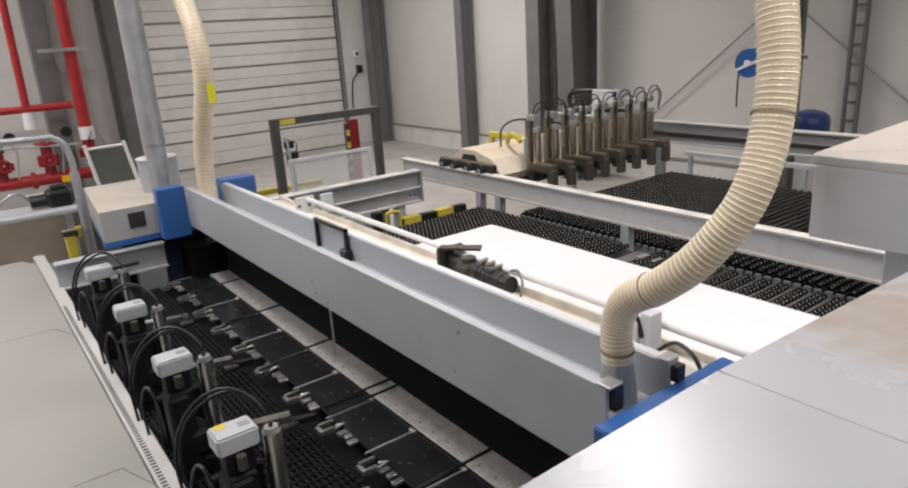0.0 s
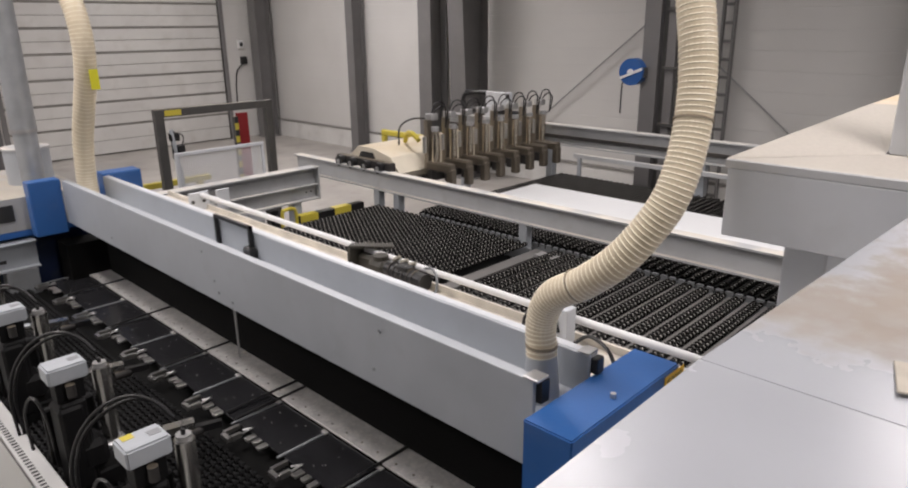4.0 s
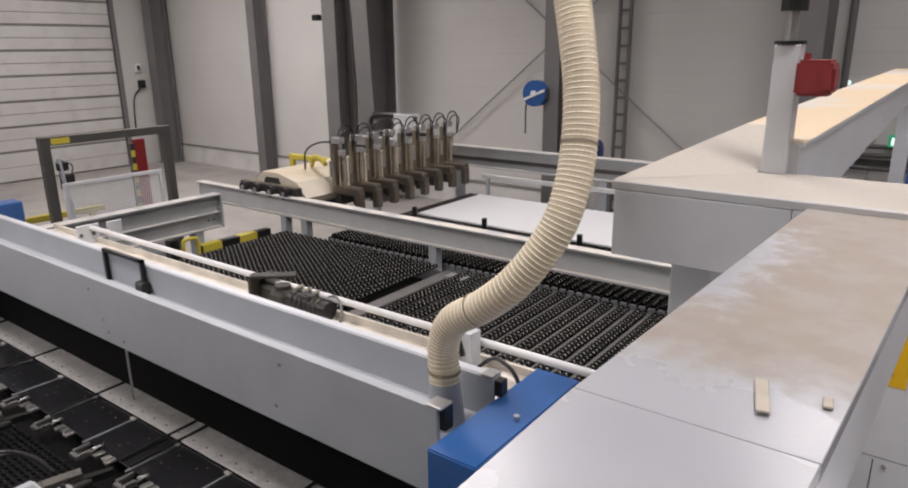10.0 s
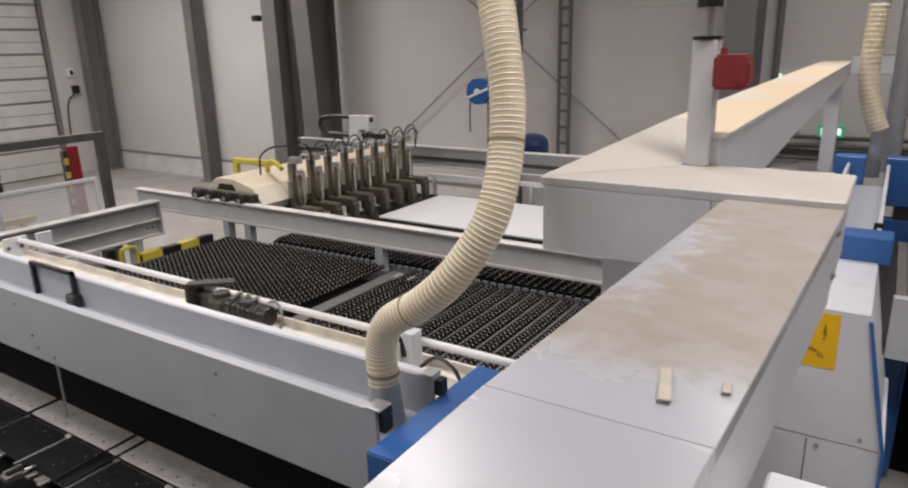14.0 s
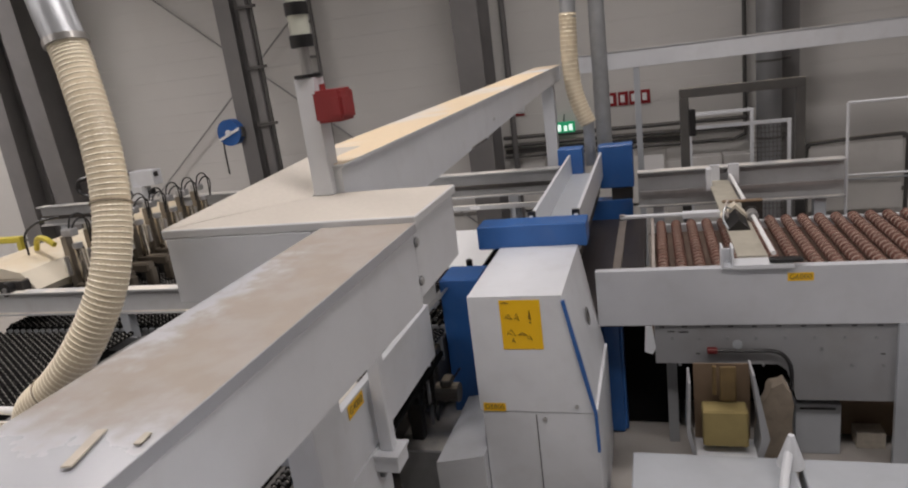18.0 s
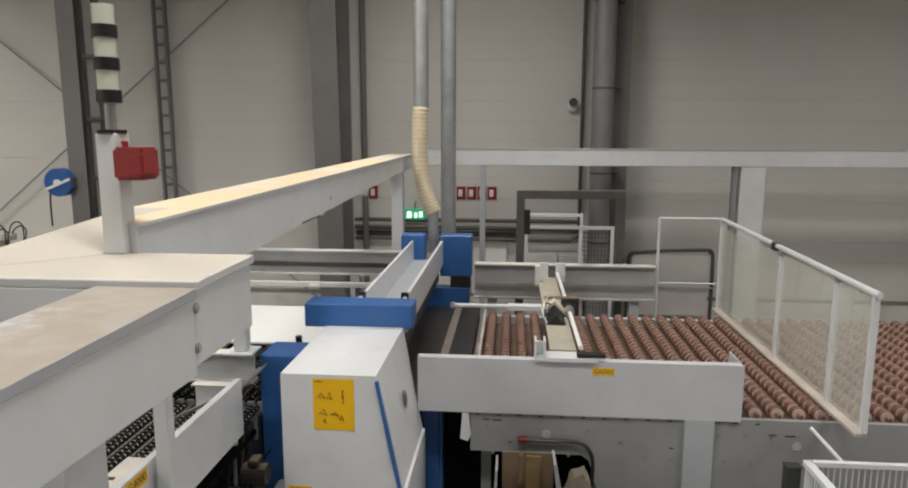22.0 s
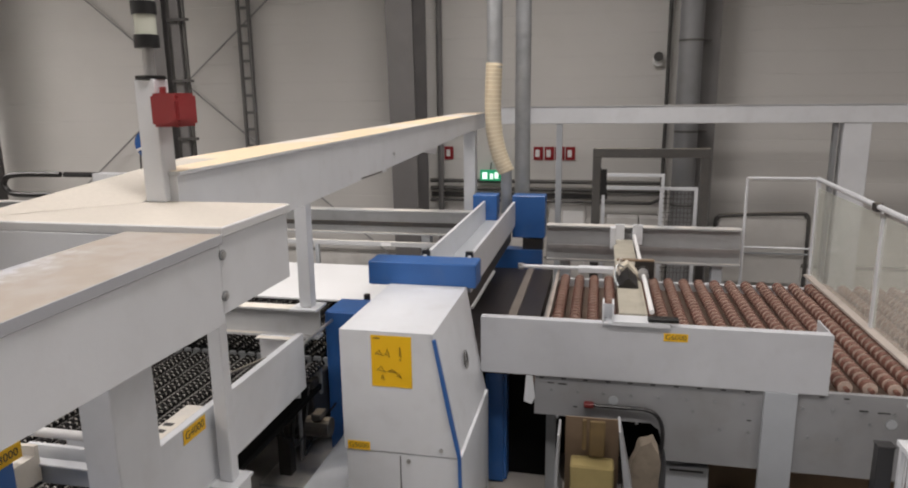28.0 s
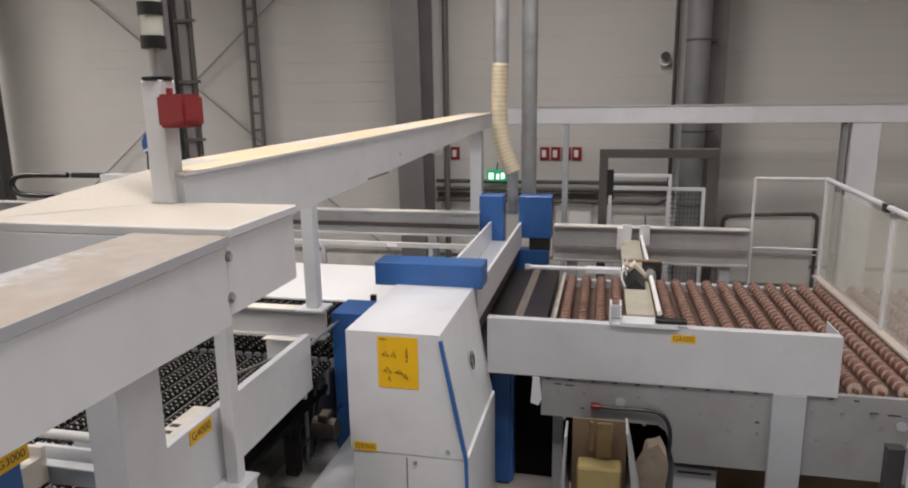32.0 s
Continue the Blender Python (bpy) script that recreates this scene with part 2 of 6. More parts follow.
GATE = material("dark_grey_frame", (0.075, 0.073, 0.07), 0.45, vary=0.1, dirt=0.15, dirt_col=(0.2, 0.18, 0.15), dust=0.25)
# Darkened copy of the blue paint, with the base's shade in the colour.
BLUESHADE = material("shaded_blue_paint", (0.010, 0.022, 0.07), 0.5, vary=0.15, dirt=0.2)
AMBER = material("amber_sleeve", (0.15, 0.10, 0.04), 0.8, vary=0.25, scale=9)
DUCTGREY = material("dull_grey_sheet", (0.24, 0.245, 0.255), 0.5, metal=0.3, vary=0.12, scale=2, dirt=0.25, dirt_col=(0.15, 0.14, 0.13))
TANWALL = material("tan_dusty_plaster", (0.25, 0.215, 0.17), 0.8, vary=0.15, scale=1.5, dirt=0.3, dirt_col=(0.16, 0.13, 0.1))
CABDUST = material("dusty_pale_housing", (0.40, 0.40, 0.395), 0.5, vary=0.08, dirt=0.2, dirt_col=(0.25, 0.23, 0.2), dust=0.85, dust_col=(0.50, 0.455, 0.375), dust_scale=3)
WHEELB = material("black_plastic_wheel", (0.007, 0.0065, 0.0065), 0.35, vary=0.25)
WHEELB.node_tree.nodes["Principled BSDF"].inputs["Specular IOR Level"].default_value = 0.25
TABLEDARK = material("dark_oiled_table", (0.045, 0.038, 0.037), 0.4, metal=0.3, vary=0.25, scale=2.5, stretch=(6, 0.4, 1))
DULLCOVER = material("dull_beige_cover", (0.40, 0.375, 0.31), 0.6, vary=0.12, scale=5, dirt=0.3, dirt_col=(0.22, 0.2, 0.16))
OUTWHITE = material("greyish_white_paint", (0.54, 0.555, 0.585), 0.4, vary=0.05, dirt=0.12, dirt_col=(0.3, 0.29, 0.27))
PANELG = material("grey_green_board", (0.13, 0.135, 0.115), 0.6, vary=0.12)
COLUMN = material("grey_steel_column", (0.165, 0.16, 0.16), 0.5, vary=0.12, scale=1.5, dirt=0.2, dirt_col=(0.25, 0.24, 0.22))
DOORM = material("door_panel_paint", (0.60, 0.59, 0.57), 0.5, vary=0.06, scale=1.2, dirt=0.25, dirt_col=(0.35, 0.32, 0.28))
SEAL = material("dark_door_seal", (0.24, 0.23, 0.215), 0.7, vary=0.2)
WALLM = material("wall_cladding", (0.60, 0.59, 0.57), 0.6, vary=0.05, scale=0.5, dirt=0.1, dirt_col=(0.42, 0.4, 0.36), bump=0.1)
SLAT = material("grey_bed_slat", (0.13, 0.125, 0.12), 0.5, vary=0.15, dirt=0.25, dirt_col=(0.05, 0.045, 0.04))
TABLESTEEL = material("worn_table_steel", (0.26, 0.225, 0.195), 0.45, metal=0.3, vary=0.2, dirt=0.3)
RUBBER = material("matt_black_rubber", (0.008, 0.008, 0.0085), 0.6, vary=0.3, dirt=0.2, dirt_col=(0.03, 0.028, 0.025))
RUBBER.node_tree.nodes["Principled BSDF"].inputs["Specular IOR Level"].default_value = 0.2
RAILPLATE = material("pale_rail_paint", (0.46, 0.46, 0.45), 0.45, vary=0.08, scale=1.5, dirt=0.15, dirt_col=(0.25, 0.24, 0.22))
TAGLIME = material("lime_tag", (0.70, 0.66, 0.03), 0.45, vary=0.05)
BANDM = material("dull_brown_band", (0.30, 0.25, 0.18), 0.6, vary=0.15)
PLINTH = material("plinth_paint", (0.66, 0.65, 0.63), 0.7, vary=0.1, scale=1.2, dirt=0.3, dirt_col=(0.3, 0.28, 0.25))
FLOORM = material("worn_concrete", (0.36, 0.34, 0.315), 0.6, vary=0.18, scale=0.9, grain=25, dirt=0.4, dirt_col=(0.16, 0.14, 0.12))
PLATE = material("grey_deck_plate", (0.275, 0.272, 0.255), 0.5, vary=0.08, scale=1.0, dirt=0.2, dirt_col=(0.3, 0.28, 0.25))
CEIL = material("ceiling_sheet", (0.5, 0.5, 0.5), 0.7, vary=0.05)
SIGNW = material("sign_white", (0.8, 0.8, 0.8), 0.4, vary=0.03)
EXITG = glow("lit_exit_sign", (0.02, 0.34, 0.16), 0.5)
EXITW = glow("lit_exit_white", (0.8, 1.0, 0.9), 1.0)
LAMPM = glow("lamp_tube", (1.0, 0.97, 0.92), 6.0)
BRONZE = material("worn_bronze_metal", (0.66, 0.59, 0.49), 0.24, metal=1.0, vary=0.2, dirt=0.3, dirt_col=(0.07, 0.06, 0.05))
OLIVE = material("dark_olive_casting", (0.045, 0.042, 0.034), 0.5, metal=0.2, vary=0.25, scale=8, dirt=0.3, dirt_col=(0.13, 0.11, 0.08))
JAW = material("dark_brown_steel", (0.13, 0.11, 0.085), 0.4, metal=0.5, vary=0.2, dust=0.35, dust_col=(0.3, 0.26, 0.2))
HEADM = material("worn_dark_bronze", (0.24, 0.21, 0.17), 0.35, metal=0.6, vary=0.2, dirt=0.2, dirt_col=(0.08, 0.07, 0.06))
LENS = material("clear_lamp_lens", (0.56, 0.58, 0.50), 0.2, vary=0.05, coat=0.3)
BLUETANK = material("blue_plastic", (0.03, 0.055, 0.19), 0.35, vary=0.1)
BEIGE = material("beige_dusty_cover", (0.72, 0.66, 0.54), 0.6, vary=0.08, dust=0.6, dust_col=(0.75, 0.62, 0.42))
FOAM = material("yellow_foam", (0.28, 0.22, 0.09), 0.9, vary=0.12, scale=8)
CARDB = material("brown_board", (0.20, 0.14, 0.09), 0.8, vary=0.2)
GREYDK = material("mid_grey_paint", (0.25, 0.26, 0.27), 0.45, vary=0.1, dirt=0.2)
SMOKE = material("smoked_sheet", (0.02, 0.02, 0.022), 0.16, vary=0.2, dirt=0.15, dirt_col=(0.06, 0.06, 0.055), bump=0.04)
STEELCYL = material("polished_cylinder", (0.5, 0.49, 0.47), 0.25, metal=0.95, vary=0.1)
# Pale hub colour paints in the small glints on the black wheels.
HUB = material("pale_glint_hub", (0.52, 0.50, 0.47), 0.3, metal=0.0, vary=0.2)
BLUEREEL = material("blue_reel_plastic", (0.02, 0.10, 0.33), 0.35, vary=0.08)


def glass(name, tint, alpha):
    m = bpy.data.materials.new(name)
    m.use_nodes = True
    nt = m.node_tree
    out = nt.nodes["Material Output"]
    tr = nt.nodes.new("ShaderNodeBsdfTransparent")
    tr.inputs[0].default_value = (*tint, 1)
    b = nt.nodes["Principled BSDF"]
    b.inputs["Base Color"].default_value = (*tint, 1)
    b.inputs["Roughness"].default_value = 0.12
    mx = nt.nodes.new("ShaderNodeMixShader")
    n = noise_tex(nt, 2.0, 5)
    nt.links.new(ramp(nt, n, [(0.3, (alpha * 0.8,) * 3), (0.7, (alpha * 1.2,) * 3)]), mx.inputs[0])
    nt.links.new(tr.outputs[0], mx.inputs[1])
    nt.links.new(b.outputs[0], mx.inputs[2])
    nt.links.new(mx.outputs[0], out.inputs[0])
    return m


PLEXI = glass("scuffed_plexiglass", (0.86, 0.87, 0.83), 0.26)


# ---- mesh tools ----
ORIGIN = {}


def thing(name, at, label, category, group="", kind=""):
    ob = new(name)
    ob.empty_display_size = 0.1
    ob.location = at
    ORIGIN[ob] = Vector(at)
    return tagged(ob, label, category, group, kind)


def part(name, bm, mat, parent=None, label="", smooth=False):
    """Links bm, given in world metres, as one mesh under a thing or a part."""
    org = ORIGIN[parent] if parent else Vector((0, 0, 0))
    bmesh.ops.translate(bm, verts=bm.verts, vec=-org)
    bmesh.ops.recalc_face_normals(bm, faces=bm.faces)
    me = bpy.data.meshes.new(name)
    bm.to_mesh(me)
    bm.free()
    me.materials.append(mat)
    if smooth:
        me.shade_smooth()
        me.set_sharp_from_angle(angle=radians(40))
    ob = new(name, me)
    if parent:
        ob.parent = parent
    ORIGIN[ob] = org
    if label:
        ob["label"] = label
    return ob


def solid(name, bm, mat, label, category, group="", kind="", smooth=False):
    """A thing of one mesh, with its origin at the middle of its base."""
    xs, ys, zs = zip(*(v.co for v in bm.verts))
    org = Vector(((min(xs) + max(xs)) / 2, (min(ys) + max(ys)) / 2, min(zs)))
    bmesh.ops.translate(bm, verts=bm.verts, vec=-org)
    ob = part(name, bm, mat, None, "", smooth)
    ob.location = org
    ORIGIN[ob] = org
    return tagged(ob, label, category, group, kind)


def B(*boxes, bevel=0.0, seg=1):
    """A bmesh of boxes (x0, x1, y0, y1, z0, z1)."""
    bm = bmesh.new()
    for x0, x1, y0, y1, z0, z1 in boxes:
        r = bmesh.ops.create_cube(bm, size=1)
        for v in r["verts"]:
            v.co = Vector((x0 + (v.co.x + 0.5) * (x1 - x0), y0 + (v.co.y + 0.5) * (y1 - y0), z0 + (v.co.z + 0.5) * (z1 - z0)))
    if bevel:
        bmesh.ops.bevel(bm, geom=list(bm.edges), offset=bevel, segments=seg, affect="EDGES", clamp_overlap=True)
    return bm


def cyl(bm, p0, p1, r, seg=14, r2=None):
    p0, p1 = Vector(p0), Vector(p1)
    d = p1 - p0
    m = Matrix.Translation((p0 + p1) / 2) @ d.to_track_quat("Z", "Y").to_matrix().to_4x4()
    bmesh.ops.create_cone(bm, cap_ends=True, segments=seg, radius1=r, radius2=r if r2 is None else r2, depth=d.length, matrix=m)
    return bm


def C(*items, seg=14):
    bm = bmesh.new()
    for p0, p1, r in items:
        cyl(bm, p0, p1, r, seg)
    return bm


def tube(points, r, seg=10, radii=None, cap=True):
    """A round tube through the points."""
    bm = bmesh.new()
    pts = [Vector(p) for p in points]
    rings = []
    up = Vector((0.13, 0.31, 0.94))
    for i, p in enumerate(pts):
        d = (pts[min(i + 1, len(pts) - 1)] - pts[max(i - 1, 0)]).normalized()
        a = d.cross(up)
        if a.length < 0.05:
            a = d.cross(Vector((1, 0, 0)))
        a.normalize()
        b = d.cross(a)
        up = a.cross(d)
        rr = radii[i] if radii else r
        rings.append([bm.verts.new(p + rr * (math.cos(2 * math.pi * k / seg) * a + math.sin(2 * math.pi * k / seg) * b)) for k in range(seg)])
    for q, s in zip(rings, rings[1:]):
        for k in range(seg):
            bm.faces.new((q[k], q[(k + 1) % seg], s[(k + 1) % seg], s[k]))
    if cap:
        bm.faces.new(rings[0])
        bm.faces.new(rings[-1])
    return bm


def spline(points, n):
    """n points on a smooth curve through the given ones."""
    pts = [Vector(p) for p in points]
    pts = [2 * pts[0] - pts[1]] + pts + [2 * pts[-1] - pts[-2]]
    out = []
    m = len(pts) - 3
    for i in range(n):
        u = i / (n - 1) * m
        k = min(int(u), m - 1)
        t = u - k
        a, b, c, d = pts[k:k + 4]
        out.append(0.5 * (2 * b + (c - a) * t + (2 * a - 5 * b + 4 * c - d) * t * t + (3 * b - a - 3 * c + d) * t ** 3))
    return out


def prism(profile, axis, lo, hi):
    """A profile extruded along an axis: (y, z) for x, (x, z) for y, (x, y) for z."""
    bm = bmesh.new()
    put = {"x": lambda u, v, w: (w, u, v), "y": lambda u, v, w: (u, w, v), "z": lambda u, v, w: (u, v, w)}[axis]
    a = [bm.verts.new(put(u, v, lo)) for u, v in profile]
    b = [bm.verts.new(put(u, v, hi)) for u, v in profile]
    bm.faces.new(a)
    bm.faces.new(b)
    n = len(a)
    for i in range(n):
        bm.faces.new((a[i], a[(i + 1) % n], b[(i + 1) % n], b[i]))
    return bm


def hbeam(axis, lo, hi, c, top, h, w, t=0.018):
    """An H section that lies along an axis, with its middle at c across and its top at top."""
    p = [(c - w / 2, top), (c + w / 2, top), (c + w / 2, top - t), (c + t / 2, top - t), (c + t / 2, top - h + t), (c + w / 2, top - h + t),
         (c + w / 2, top - h), (c - w / 2, top - h), (c - w / 2, top - h + t), (c - t / 2, top - h + t), (c - t / 2, top - t), (c - w / 2, top - t)]
    return prism(p, axis, lo, hi)


def join(*bms):
    out = bmesh.new()
    for b in bms:
        me = bpy.data.meshes.new("tmp")
        b.to_mesh(me)
        out.from_mesh(me)
        b.free()
        bpy.data.meshes.remove(me)
    return out


def lettering(name, text, size, at, rot, mat, parent):
    """Printed words as a flat mesh under a thing."""
    cu = bpy.data.curves.new(name, "FONT")
    cu.body, cu.size, cu.align_x, cu.align_y, cu.extrude = text, size, "CENTER", "CENTER", 0.0005
    ob = bpy.data.objects.new(name, cu)
    scene.collection.objects.link(ob)
    me = bpy.data.meshes.new_from_object(ob.evaluated_get(bpy.context.evaluated_depsgraph_get()))
    bpy.data.objects.remove(ob)
    me.materials.append(mat)
    o = new(name, me)
    o.parent = parent
    o.location = Vector(at) - ORIGIN[parent]
    o.rotation_euler = [radians(a) for a in rot]
    return o


def structure(name, bm, mat, label="", smooth=False):
    return tagged(part(name, bm, mat, None, label, smooth), label, name.split("_")[0], "", "structure")


# ---- hall ----
XL, XR, YB, YF, ZC = -20.2, 13.0, 6.65, -13.0, 7.5
structure("floor", B((XL - 0.3, XR + 0.3, YF - 0.3, YB + 0.3, FLOOR - 0.2, FLOOR)), FLOORM, "worn grey concrete hall floor")
structure("ceiling", B((XL - 0.3, XR + 0.3, YF - 0.3, YB + 0.3, ZC, ZC + 0.2)), CEIL, "pale sheet metal hall ceiling")


def cladding(axis, plane, lo, hi, z0, z1, out, pitch=0.25):
    """Sandwich panel wall with shallow lengthwise ribs."""
    prof = [(plane + out * 0.2, z0)]
    z = z0
    while z < z1:
        zz = min(z + pitch, z1)
        prof += [(plane, z), (plane, zz - 0.014), (plane + out * 0.004, zz - 0.011), (plane + out * 0.004, zz - 0.004)]
        z = zz
    prof += [(plane + out * 0.2, z1)]
    return prism(prof, axis, lo, hi)


structure("wall_back", cladding("x", YB, XL, XR, 0.45, ZC, 1, 0.333), WALLM, "off-white ribbed metal wall cladding")
structure("wall_right", cladding("y", XR, YF, YB, FLOOR, ZC, 1, 0.333), WALLM, "off-white ribbed metal wall cladding")
structure("wall_front", cladding("x", YF, XL, XR, FLOOR, ZC, -1, 0.333), WALLM, "off-white ribbed metal wall cladding")
DY0, DY1, DZ = -0.9, 5.1, 5.6
structure("wall_left", join(cladding("y", XL, YF, DY0, FLOOR, ZC, -1, 0.333), cladding("y", XL, DY1, YB, FLOOR, ZC, -1, 0.333),
                            cladding("y", XL, DY0, DY1, DZ, ZC, -1, 0.333)), WALLM, "off-white ribbed wall with a wide door opening")
structure("plinth_back", B((XL, XR, YB - 0.05, YB + 0.2, FLOOR, 0.40)), PLINTH, "pale grey concrete plinth under the cladding")
structure("trim_plinth", B((XL, XR, YB - 0.07, YB + 0.05, 0.402, 0.448)), SEAL, "dark metal drip strip above the plinth")

# sectional door in the left wall
door = thing("door_1", (XL, 2.1, FLOOR), "closed white sectional overhead door with dirty dark joints", "door", kind="structure")
joints = [FLOOR] + [0.04 + 0.643 * k for k in range(1, 9)] + [DZ]
for z0, z1 in zip(joints, joints[1:]):
    mid = z0 + (z1 - z0) * 0.5
    part("door_panel", B((XL - 0.10, XL - 0.05, DY0, DY1, z0 + 0.035, mid - 0.008), (XL - 0.10, XL - 0.052, DY0, DY1, mid + 0.008, z1 - 0.03), bevel=0.006), DOORM, door)
    part("panel_joint", B((XL - 0.10, XL - 0.075, DY0, DY1, z1 - 0.04, z1 + 0.045)), SEAL, door)
    part("panel_groove", B((XL - 0.10, XL - 0.065, DY0, DY1, mid - 0.012, mid + 0.012)), SEAL, door)
part("guide_rail", B((XL - 0.06, XL + 0.06, DY0 - 0.12, DY0, FLOOR, DZ)), COLUMN, door)
part("guide_rail", B((XL - 0.06, XL + 0.06, DY1, DY1 + 0.12, FLOOR, DZ)), COLUMN, door)
sw = thing("door_switch", (XL + 0.0, 5.62, 2.0), "small grey push-button box beside the door", "switch")
part("box", B((XL, XL + 0.07, 5.62, 5.80, 2.62, 2.86), bevel=0.01), SIGNW, sw)
part("button", B((XL + 0.07, XL + 0.1, 5.67, 5.75, 2.68, 2.80)), BLACK, sw)
part("pull_box", B((XL, XL + 0.12, 5.66, 5.86, 2.15, 2.38), bevel=0.02), BLACK, sw)
part("cable", tube(spline([(XL + 0.05, 5.7, 2.15), (XL + 0.06, 5.5, 1.95), (XL + 0.07, 5.42, 1.6), (XL + 0.05, 5.4, 1.0)], 14), 0.02, 6), BLACK, sw)


def column(x, y, w, d, z1, label, name="steel_column", lean=0.0, axis="x"):
    """An H column; with a lean its inner flange spreads upwards."""
    ob = thing(name, (x, y, FLOOR), label, "column", "hall columns")
    t = 0.02
    if lean:
        pr = [(y - d / 2, FLOOR), (y + d / 2, FLOOR), (y + d / 2, z1), (y - d / 2 - lean, z1)]
        part("web", prism(pr, "x", x - t / 2, x + t / 2), COLUMN, ob)
        pr = [(y - d / 2 - t, FLOOR), (y - d / 2, FLOOR), (y - d / 2 - lean, z1), (y - d / 2 - lean - t, z1)]
        part("flange", prism(pr, "x", x - w / 2, x + w / 2), COLUMN, ob)
        part("flange", B((x - w / 2, x + w / 2, y + d / 2, y + d / 2 + t, FLOOR, z1)), COLUMN, ob)
    else:
        part("web", B((x - t / 2, x + t / 2, y - d / 2, y + d / 2, FLOOR, z1)), COLUMN, ob)
        part("flange", B((x - w / 2, x + w / 2, y - d / 2 - t, y - d / 2, FLOOR, z1)), COLUMN, ob)
        part("flange", B((x - w / 2, x + w / 2, y + d / 2, y + d / 2 + t, FLOOR, z1)), COLUMN, ob)
    part("base_plate", B((x - w / 2 - 0.05, x + w / 2 + 0.05, y - d / 2 - 0.06, y + d / 2 + 0.06, FLOOR, FLOOR + 0.03)), COLUMN, ob)
    return ob


column(-19.85, 6.25, 0.4, 0.45, ZC, "grey steel corner column of the hall")
column(-15.35, 6.4, 0.3, 0.35, ZC, "slim grey steel wall column")
column(-12.3, 6.3, 0.42, 0.5, ZC, "grey steel wall column with a conduit")
column(-10.75, 5.95, 0.45, 0.6, ZC, "wide tapered grey portal frame column", lean=0.35)
column(-5.48, 4.35, 0.26, 0.3, ZC, "grey steel column carrying pipes")
column(-2.2, 6.0, 0.42, 0.6, ZC, "wide tapered grey portal frame column", lean=0.35)
column(2.34, 6.3, 0.40, 0.5, ZC, "broad grey steel wall column with a pipe")
pipe = thing("downpipe", (2.1, 5.8, FLOOR), "wide grey sheet metal pipe before a wall column", "pipe")
part("tube", C(((2.10, 5.8, FLOOR), (2.10, 5.8, ZC), 0.17), seg=28), DUCTGREY, pipe, smooth=True)
for z in (1.5, 2.6, 3.9, 5.2):
    part("band", C(((2.10, 5.8, z), (2.10, 5.8, z + 0.03), 0.176), seg=28), GATE, pipe, smooth=True)
    part("bracket", B((2.22, 2.40, 5.86, 6.03, z, z + 0.03)), GATE, pipe)
column(9.5, 6.0, 0.45, 0.6, ZC, "wide tapered grey portal frame column", lean=0.35)
pipe = thing("downpipe", (-5.3, 4.3, FLOOR), "thin grey pipe clipped to a steel column", "pipe")
# Dark box added to stand in for the column's shaded web.
part("shaded_web", B((-5.345, -5.24, 4.30, 4.36, FLOOR, ZC)), GATE, pipe)
part("tube", B((-5.235, -5.10, 4.20, 4.30, FLOOR, ZC), bevel=0.01), COLUMN, pipe)
part("tube", C(((-5.05, 4.25, FLOOR), (-5.05, 4.25, ZC), 0.03), seg=10), GATE, pipe)
for z in (1.75, 2.58, 3.41, 4.26, 5.1):
    part("clip", B((-5.26, -4.93, 4.15, 4.195, z, z + 0.04)), GATE, pipe)
pipe = thing("wall_pipe", (-1.8, 6.4, FLOOR), "thin grey pipe running up the wall", "pipe")
part("tube", C(((-1.8, 6.45, FLOOR), (-1.8, 6.45, ZC), 0.05)), COLUMN, pipe)
pipe = thing("wall_pipe", (1.75, 6.3, FLOOR), "thin dark pipe beside a wall column", "pipe")
part("tube", C(((1.86, 6.5, 1.6), (1.86, 6.5, ZC), 0.03)), GATE, pipe)
part("tube", tube([(1.86, 6.5, 1.6), (1.86, 6.5, 1.5), (1.7, 6.5, 1.42), (-2.0, 6.5, 1.42)], 0.03, 8), GATE, pipe)
for k, z in enumerate((1.75, 1.62)):
    p = thing("wall_conduit", (0.5, 6.5, z), "long dark conduit along the wall", "conduit")
    part("tube", C(((-2.0, 6.5, z), (1.9, 6.5, z), 0.035)), GATE, p)
lad = thing("cable_ladder", (-5.33, 6.55, FLOOR), "narrow upright grey cable ladder on the wall", "cable ladder")
for x in (-5.44, -5.24):
    part("side_rail", B((x - 0.02, x + 0.02, 6.5, 6.58, FLOOR, ZC)), COLUMN, lad)
for i in range(22):
    part("rung", B((-5.42, -5.26, 6.53, 6.56, 0.2 + i * 0.3, 0.25 + i * 0.3)), COLUMN, lad)
for p0, p1 in (((-11.0, 6.55, -0.1), (-2.2, 6.55, 7.0)), ((-11.0, 6.55, 7.0), (-2.2, 6.55, -0.1))):
    br = thing("wind_brace", p0, "thin diagonal steel rod brace on the wall", "brace", "wind braces")
    part("rod", C((p0, p1, 0.016), seg=8), BRACE, br)


# ---- machine tools ----
def feet(ob, spots, z1, w=0.12, mat=None, name="leg"):
    for x, y in spots:
        part(name, B((x - w / 2, x + w / 2, y - w / 2, y + w / 2, FLOOR + 0.02, z1), bevel=0.006), mat or WHITE, ob)
        part("foot_plate", B((x - w, x + w, y - w, y + w, FLOOR, FLOOR + 0.02)), STEELGREY, ob)


